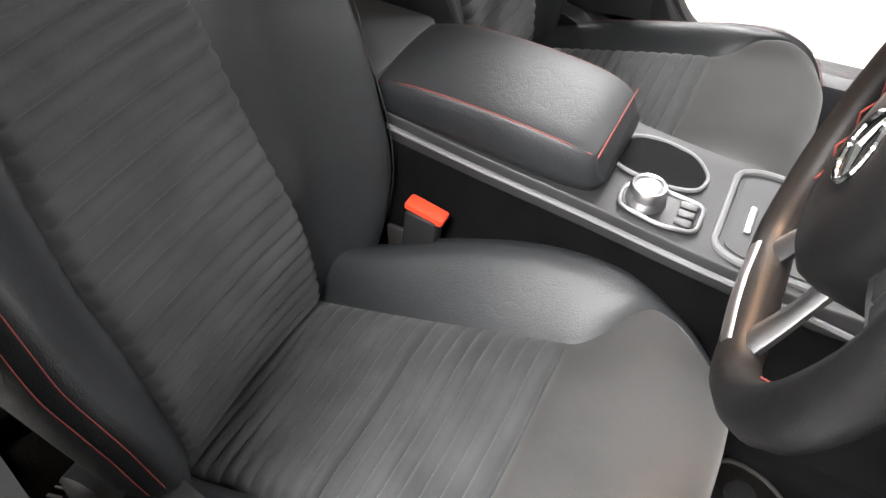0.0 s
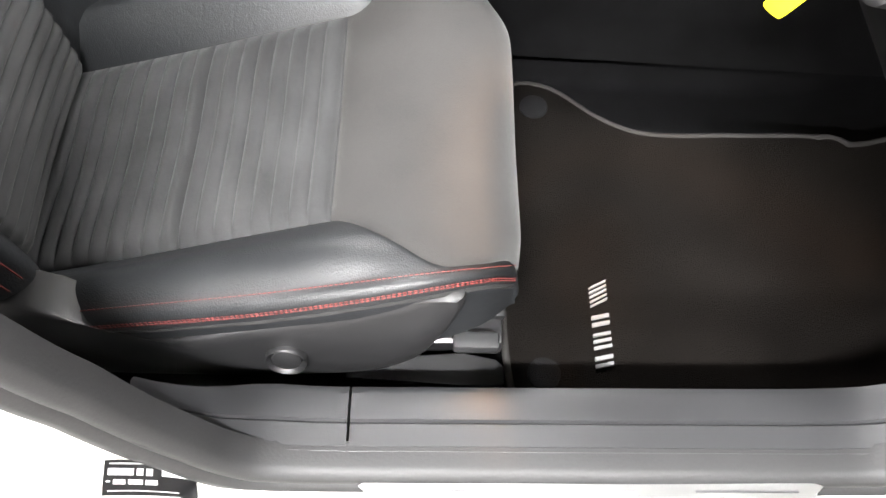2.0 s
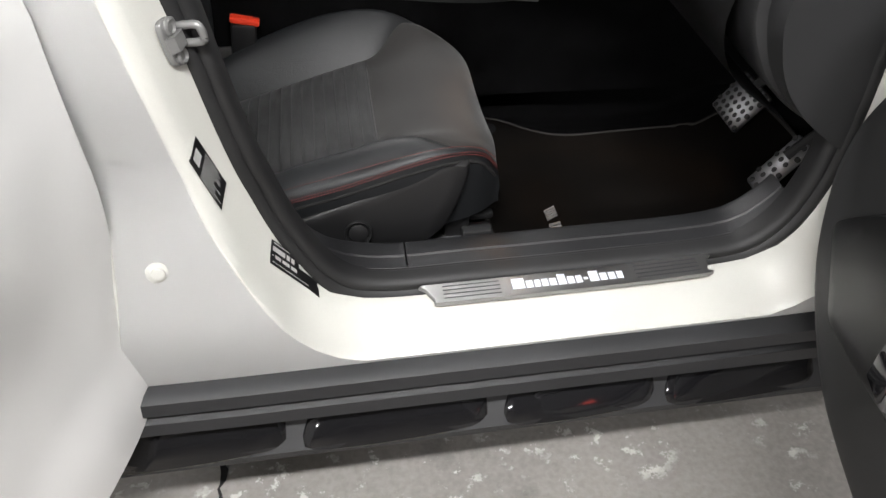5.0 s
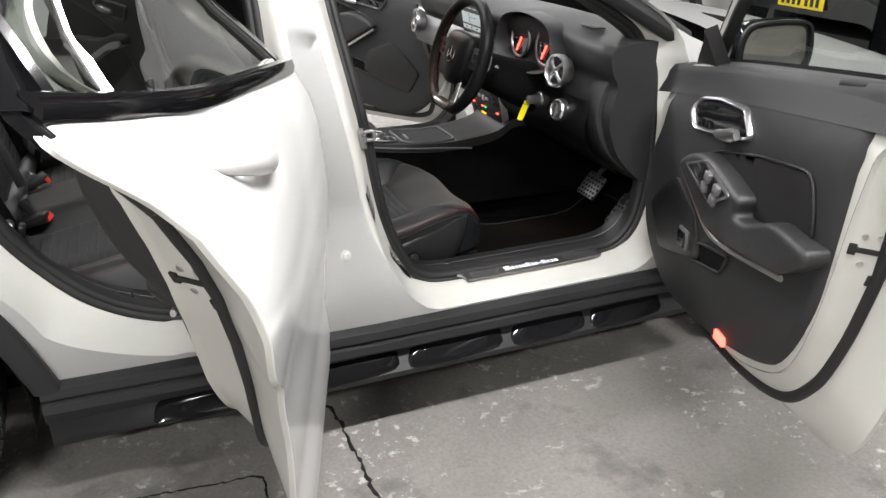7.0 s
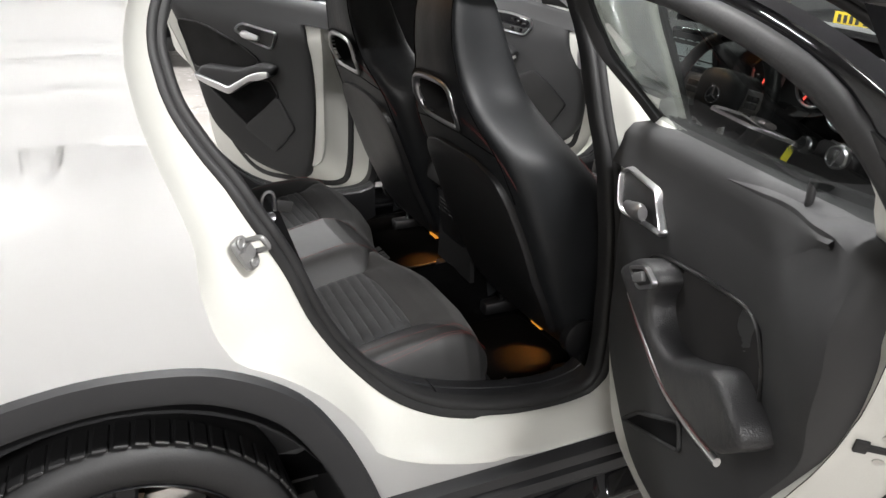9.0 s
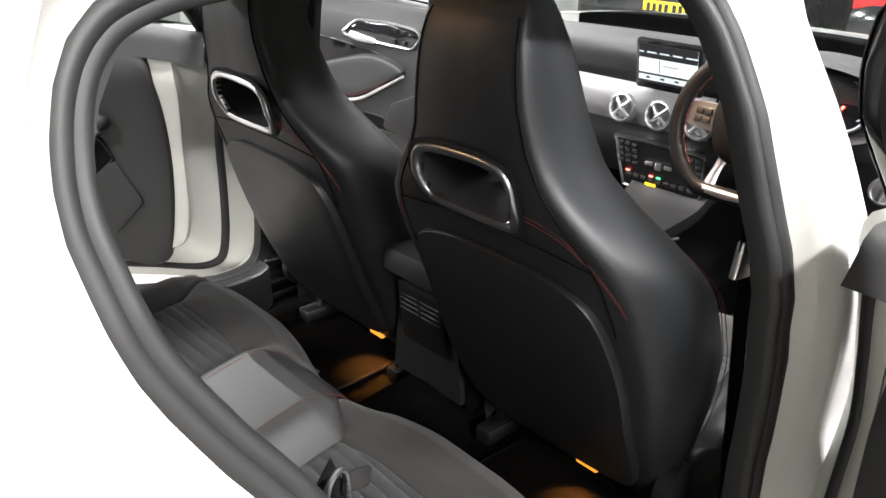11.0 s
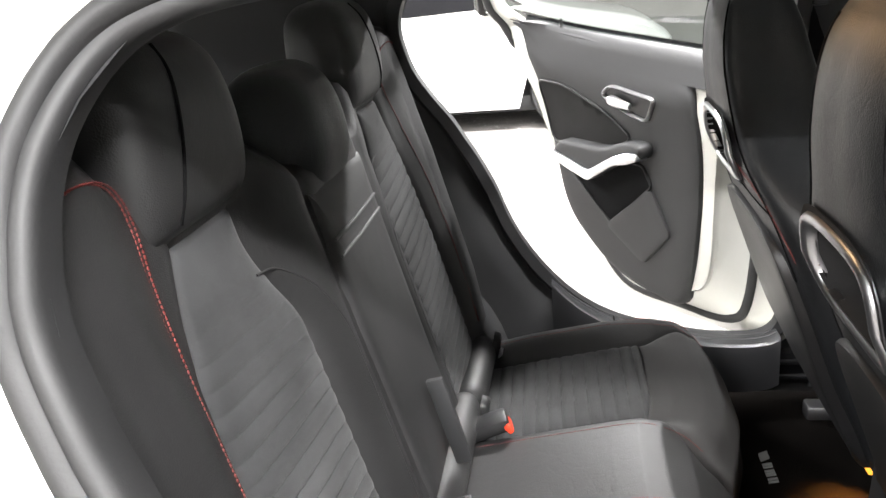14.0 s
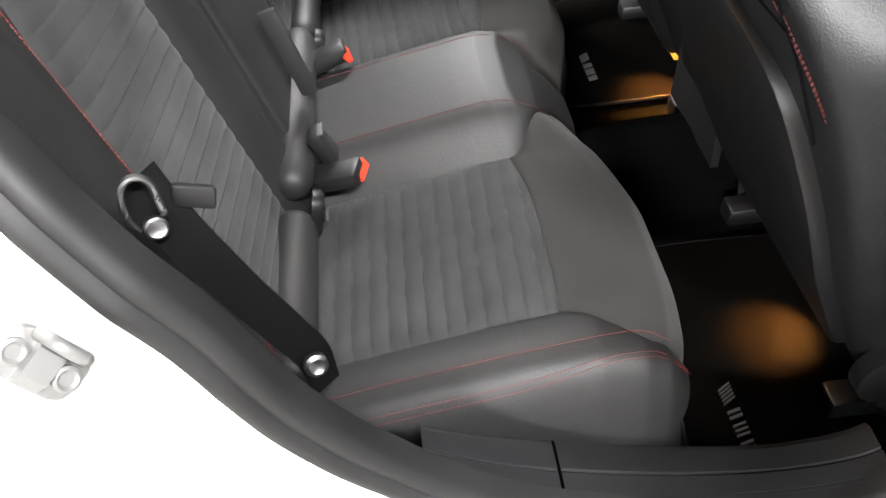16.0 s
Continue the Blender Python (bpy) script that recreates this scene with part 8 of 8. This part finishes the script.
for s in (-1, 1):
    t = mat("front_mat", [(1.705, s * 0.17), (1.695, s * 0.35), (1.698, s * 0.605), (1.735, s * 0.655), (1.90, s * 0.662), (2.12, s * 0.655), (2.26, s * 0.63), (2.31, s * 0.58), (2.31, s * 0.34), (2.28, s * 0.29), (2.205, s * 0.275), (2.172, s * 0.244), (2.05, s * 0.242), (1.92, s * 0.242), (1.85, s * 0.215), (1.77, s * 0.155)], 0.326,
            "charcoal front floor mat with a silver badge")
    if s < 0:
        mat_logo(t, 1.819, -0.490, -0.614, 0.3405, 0.023)
    for x, y in ((1.737, 0.612), (1.745, 0.195)):
        bm = B()
        disc(bm, (x + 0.005, s * y, 0.338), (0, 0, 1), [(0.021, 0), (0.021, 0.003), (0.018, 0.0045), (0.010, 0.003), (0, 0.003)], 28)
        part("mat_fixing", bm, CARPET, t, "round mat fixing")
    t = mat("rear_mat", [(0.80, s * 0.24), (0.80, s * 0.60), (0.83, s * 0.64), (1.08, s * 0.66), (1.16, s * 0.60), (1.16, s * 0.26), (1.10, s * 0.22), (0.86, s * 0.22)], 0.33, "charcoal rear floor mat with a silver badge", 0.004)
    mat_logo(t, 0.945, s * 0.515 if s < 0 else 0.40, s * 0.63 if s < 0 else 0.29, 0.3445, 0.02)
    bm = B()
    box(bm, (1.10, -0.435 if s < 0 else 0.235, 0.435), (0.03, 0.05, 0.010), 0.003)
    part("footwell_lens", bm, AMBER_LENS, car, "amber footwell lamp")

# sill scuff plate with lettering, stickers on the jamb
plate = thing("scuff_plate", (1.75, -0.803, 0.43), "brushed steel door sill scuff plate with illuminated lettering", "scuff plate")
SCUFF = surface("brushed_scuff_steel", (0.40, 0.40, 0.395), 0.36, 1.0, 0.06, 20, 600, 0.05)


def sp_(u, v, h):
    """Along the sill, across it, up from it."""
    return (u, -0.7635 - v, 0.4395 - v * 0.06 + 0.05 * max(0.0, u - 1.80) ** 1.5 + 0.0025 + h)


bm = B()
pillow(bm, [(1.534, 0.001), (1.65, 0.0), (1.85, 0.0), (1.996, 0.001), (2.0, 0.010), (1.992, 0.034), (1.984, 0.042), (1.75, 0.043), (1.562, 0.042), (1.552, 0.038), (1.538, 0.014)],
       [(1.0, -0.004), (1.0, 0.001), (0.992, 0.003), (0.5, 0.003)], sp_, 90)
part("steel_plate", bm, SCUFF, plate, "brushed steel plate", angle=30)
for a, b in ((1.565, 1.655), (1.875, 1.98)):
    for i in range(4):
        bm = B()
        tube(bm, [sp_(a, 0.010 + 0.008 * i, 0.0035), sp_(b, 0.010 + 0.008 * i, 0.0035)], 0.0012, 6)
        part("plate_rib", bm, DARK_SILVER, plate)
BADGE = glow("lit_lettering", (0.9, 0.93, 1.0), 0.5)
# wordmark drawn as plain blocks
wx = 1.674
for i, (wd, hg) in enumerate([(0.020, 1.0), (0.011, 0.7), (0.009, 0.7), (0.010, 0.7), (0.011, 0.7), (0.013, 1.0), (0.011, 0.7), (0.010, 0.7), (0.007, 0.22), (0.015, 1.0), (0.011, 0.7), (0.011, 0.7), (0.010, 0.7)]):
    bm = B()
    c0 = Vector(sp_(wx + wd / 2, 0.031 - 0.020 * hg / 2 - 0.001 * (hg < 0.3) * 5, 0.004))
    box(bm, c0, (wd, 0.021 * hg, 0.0012), 0.0005, Matrix.Rotation(math.atan(0.06), 4, "X"))
    part("wordmark_block", bm, BADGE, plate, "lit wordmark block")
    wx += wd + 0.0026


JAMB = surface_tree([SIDE[-1]] + [c for c in SIDE[-1].children if c.name.startswith("door_jamb")])


def sticker(name, corners, bars, label):
    """A black film on the jamb with rows of white bars."""
    c = [Vector(q) for q in corners]     # upper rear, upper front, lower front, lower rear
    n = (c[1] - c[0]).cross(c[3] - c[0]).normalized()
    if n.y > 0:
        n = -n

    def at(u, v, h):
        return (c[0] * (1 - u) * (1 - v) + c[1] * u * (1 - v) + c[2] * u * v + c[3] * (1 - u) * v) + n * h
    def on(u, v, h):
        p = at(u, v, 0.06)
        q = JAMB.ray_cast(p, -n, 0.15)[0]
        return (q if q is not None else at(u, v, 0.0)) + n * h
    t = thing(name, tuple(on(0.5, 0.5, 0)), label, "sticker")
    bm = B()
    rows(bm, [[on(u, v, 0.0014) for u in np.linspace(0, 1, 12)] for v in np.linspace(0, 1, 8)])
    bmesh.ops.solidify(bm, geom=bm.faces[:], thickness=0.0004)
    part("film", bm, LABEL, t)
    for u0, u1, v0, v1 in bars:
        bm = B()
        rows(bm, [[on(u, v, 0.0022) for u in np.linspace(u0, u1, 6)] for v in (v0, v1)])
        bmesh.ops.solidify(bm, geom=bm.faces[:], thickness=0.0003)
        part("text_bar", bm, LETTER, t)
    return t


rs = random.Random(3)
bars = [(0.05, 0.85, 0.06, 0.10), (0.04, 0.30, 0.22, 0.42), (0.33, 0.40, 0.22, 0.42), (0.43, 0.50, 0.22, 0.42), (0.60, 0.97, 0.22, 0.42), (0.03, 0.07, 0.58, 0.62), (0.10, 0.22, 0.54, 0.68), (0.25, 0.40, 0.54, 0.68), (0.43, 0.56, 0.54, 0.68), (0.05, 0.8, 0.84, 0.87)]
sticker("contact_sticker", [(1.322, -0.780, 0.580), (1.384, -0.782, 0.500), (1.375, -0.7955, 0.4715), (1.3115, -0.7935, 0.554)], bars, "small black sticker with white writing on the jamb")
bars = [(0.06, 0.24, 0.30, 0.75)] + [(0.32, 0.32 + rs.uniform(0.35, 0.62), 0.08 + 0.075 * i, 0.108 + 0.075 * i) for i in range(12)]
sticker("tyre_label", [(1.256, -0.792, 0.772), (1.280, -0.789, 0.690), (1.263, -0.7945, 0.665), (1.240, -0.7995, 0.749)], bars, "black tyre pressure label on the pillar jamb")

# lower hinge bolt of the rear door on the pillar
q0 = JAMB.ray_cast(Vector((1.178, -1.0, 0.60)), Vector((0, 1, 0)))[0]
bm = B()
disc(bm, q0 + Vector((0, 0.004, 0)), (0.1, -1, 0.2), [(0.017, -0.004), (0.016, 0.004), (0.010, 0.006), (0.009, 0.009), (0.006, 0.010), (0, 0.010)], 24)
part("hinge_bolt", bm, SHUT, car, "off-white painted hinge bolt", angle=40)

# ---- other cars and things round about ----
NIGHT = surface("black_car_paint", (0.012, 0.013, 0.015), 0.12, 0, 0.1, 3, 300, 0, coat=0.8)
PLATE_YELLOW = surface("yellow_number_plate", (0.75, 0.55, 0.02), 0.4, 0, 0.05, 10, 200, 0)
TAIL_RED = surface("red_lamp_glass", (0.45, 0.02, 0.02), 0.15, 0, 0.2, 20, 200, 0)


def parked_car(at, yaw, paint, label, length=4.3, rear_plate=False, white=True):
    t = thing("parked_car", (at[0], at[1], GROUND), label, "car", "parked cars")
    M = Matrix.Translation((at[0], at[1], GROUND)) @ Matrix.Rotation(radians(yaw), 4, "Z")
    L, W = length / 2, 0.88
    side = [(-L, 0.45), (-L - 0.02, 0.75), (-L + 0.12, 1.0), (-L + 0.55, 1.30), (-L + 1.0, 1.43), (-0.1, 1.47), (0.5, 1.38), (1.05, 1.05), (L - 0.3, 0.86), (L - 0.02, 0.68), (L, 0.42)]
    top = curve_pts(side, 60)
    bm = B()
    grid = []
    for f in np.linspace(-1, 1, 21):
        row = []
        for x, z in top:
            inset = 0.20 * smooth(0.95, 1.45, z)
            w = W - inset - 0.10 * smooth(L - 0.5, L, abs(x))
            row.append((x, w * math.copysign(min(1, abs(f) * 1.05), f), z - 0.05 * max(0, abs(f) - 0.8) / 0.2))
        grid.append(row)
    rows(bm, grid)
    for s in (-1, 1):
        low = []
        for x, z in top:
            w = W - 0.20 * smooth(0.95, 1.45, z) - 0.10 * smooth(L - 0.5, L, abs(x))
            low.append((x, z - 0.05, w))
        rr = []
        for k in np.linspace(0, 1, 14):
            r = []
            for x, z, w in low:
                zb = 0.20
                for wx in (-1.30, 1.30):
                    if abs(x - wx) < 0.37:
                        zb = max(zb, 0.33 + math.sqrt(0.37 ** 2 - (x - wx) ** 2))
                zz = z + (min(zb, z) - z) * k
                ww = W - 0.20 * smooth(0.95, 1.45, zz) - 0.10 * smooth(L - 0.5, L, abs(x)) + 0.015 * math.exp(-((zz - 0.85) / 0.1) ** 2)
                r.append((x, s * ww, zz))
            rr.append(r)
        rows(bm, rr)
    part("car_body", bm, paint, t, "", M, 40)
    for s in (-1, 1):
        bm = B()
        cdt_plate(bm, [(-L + 0.55, 1.05), (-L + 0.75, 1.27), (-L + 1.1, 1.36), (-0.1, 1.39), (0.45, 1.31), (0.95, 1.03), (0.0, 1.0)], [], 0.15, lambda u, v, s=s: (u, s * (W - 0.20 * smooth(0.95, 1.45, v) + 0.008), v))
        part("side_window", bm, GLOSS_BLACK, t, "dark side window", M)
    bm = B()
    box(bm, (-L + 0.36, 0, 1.17), (0.02, 1.2, 0.34), 0.01, Matrix.Rotation(radians(52), 4, "Y"))
    part("rear_window", bm, GLOSS_BLACK, t, "", M)
    bm = B()
    box(bm, (0.80, 0, 1.24), (0.02, 1.25, 0.62), 0.01, Matrix.Rotation(radians(-58), 4, "Y"))
    part("windscreen", bm, GLOSS_BLACK, t, "", M)
    bm = B()
    box(bm, (0, 0, 0.22), (L * 2 - 0.5, 1.5, 0.14), 0.03)
    part("underside", bm, RUBBER, t, "", M)
    for s in (-1, 1):
        bm = B()
        box(bm, (-L + 0.03, s * 0.62, 0.86), (0.05, 0.34, 0.14), 0.02)
        part("tail_lamp", bm, TAIL_RED, t, "red tail lamp", M)
        bm = B()
        box(bm, (L - 0.22, s * 0.62, 0.72), (0.20, 0.32, 0.11), 0.03, Matrix.Rotation(radians(25), 4, "Y"))
        part("headlamp", bm, CHROME, t, "headlamp", M)
    if rear_plate:
        bm = B()
        box(bm, (-L - 0.035, 0, rear_plate), (0.012, 0.52, 0.115), 0.004)
        pl = part("number_plate", bm, PLATE_YELLOW, t, "yellow number plate with dark bars", M)
        for i in range(7):
            bm = B()
            box(bm, (-L - 0.0425, 0.20 - 0.062 * i - (0.02 if i > 3 else 0), rear_plate), (0.002, 0.036, 0.07), 0)
            part("plate_bar", bm, LABEL, pl, "", M)
    for x in (-1.30, 1.30):
        for s in (-1, 1):
            wh = thing("wheel", tuple(M @ Vector((x, s * 0.80, 0.33))), "", "")
            wh.parent = t
            wh.matrix_parent_inverse = t.matrix_basis.inverted()
            bm = B()
            n = 40
            rows(bm, [[(x + r * math.cos(2 * math.pi * i / n), s * y, 0.33 + r * math.sin(2 * math.pi * i / n)) for i in range(n)] for r, y in ((0.22, 0.66), (0.31, 0.66), (0.33, 0.70), (0.33, 0.82), (0.315, 0.862), (0.25, 0.868), (0.235, 0.855))], close_u=True)
            part("tyre", bm, TYRE, wh, "", M, 50)
            bm = B()
            rows(bm, [[(x + r * math.cos(2 * math.pi * i / n), s * y, 0.33 + r * math.sin(2 * math.pi * i / n)) for i in range(n)] for r, y in ((0.24, 0.80), (0.235, 0.856), (0.22, 0.858), (0.21, 0.80))], close_u=True)
            disc(bm, (x, s * 0.79, 0.33), (0, s, 0), [(0.21, 0), (0.2, 0.004), (0, 0.004)], 30)
            part("rim", bm, SILVER if white else RIM, wh, "alloy rim", M, 50)
            for i in range(5):
                a = 2 * math.pi * i / 5 + 0.4
                bm = B()
                for d in (-0.12, 0.12):
                    tube(bm, [(x + 0.04 * math.cos(a), s * 0.845, 0.33 + 0.04 * math.sin(a)), (x + 0.225 * math.cos(a + d), s * 0.855, 0.33 + 0.225 * math.sin(a + d))], [0.022, 0.016], 8, 0, False, 0.5, (0, 1, 0))
                part("spoke", bm, SILVER if white else RIM, wh, "", M)
    return t


parked_car((-0.75, 6.30), 0, PAINT, "white hatchback parked beside the open car")
parked_car((8.58, 2.78), 0, NIGHT, "black car parked in front, seen from behind", rear_plate=0.56, white=False)
parked_car((7.9, 0.3), 3, NIGHT, "dark car parked further along the workshop", rear_plate=0.80, white=False)
parked_car((4.9, 5.2), -5, PAINT, "white car parked ahead on the far side")
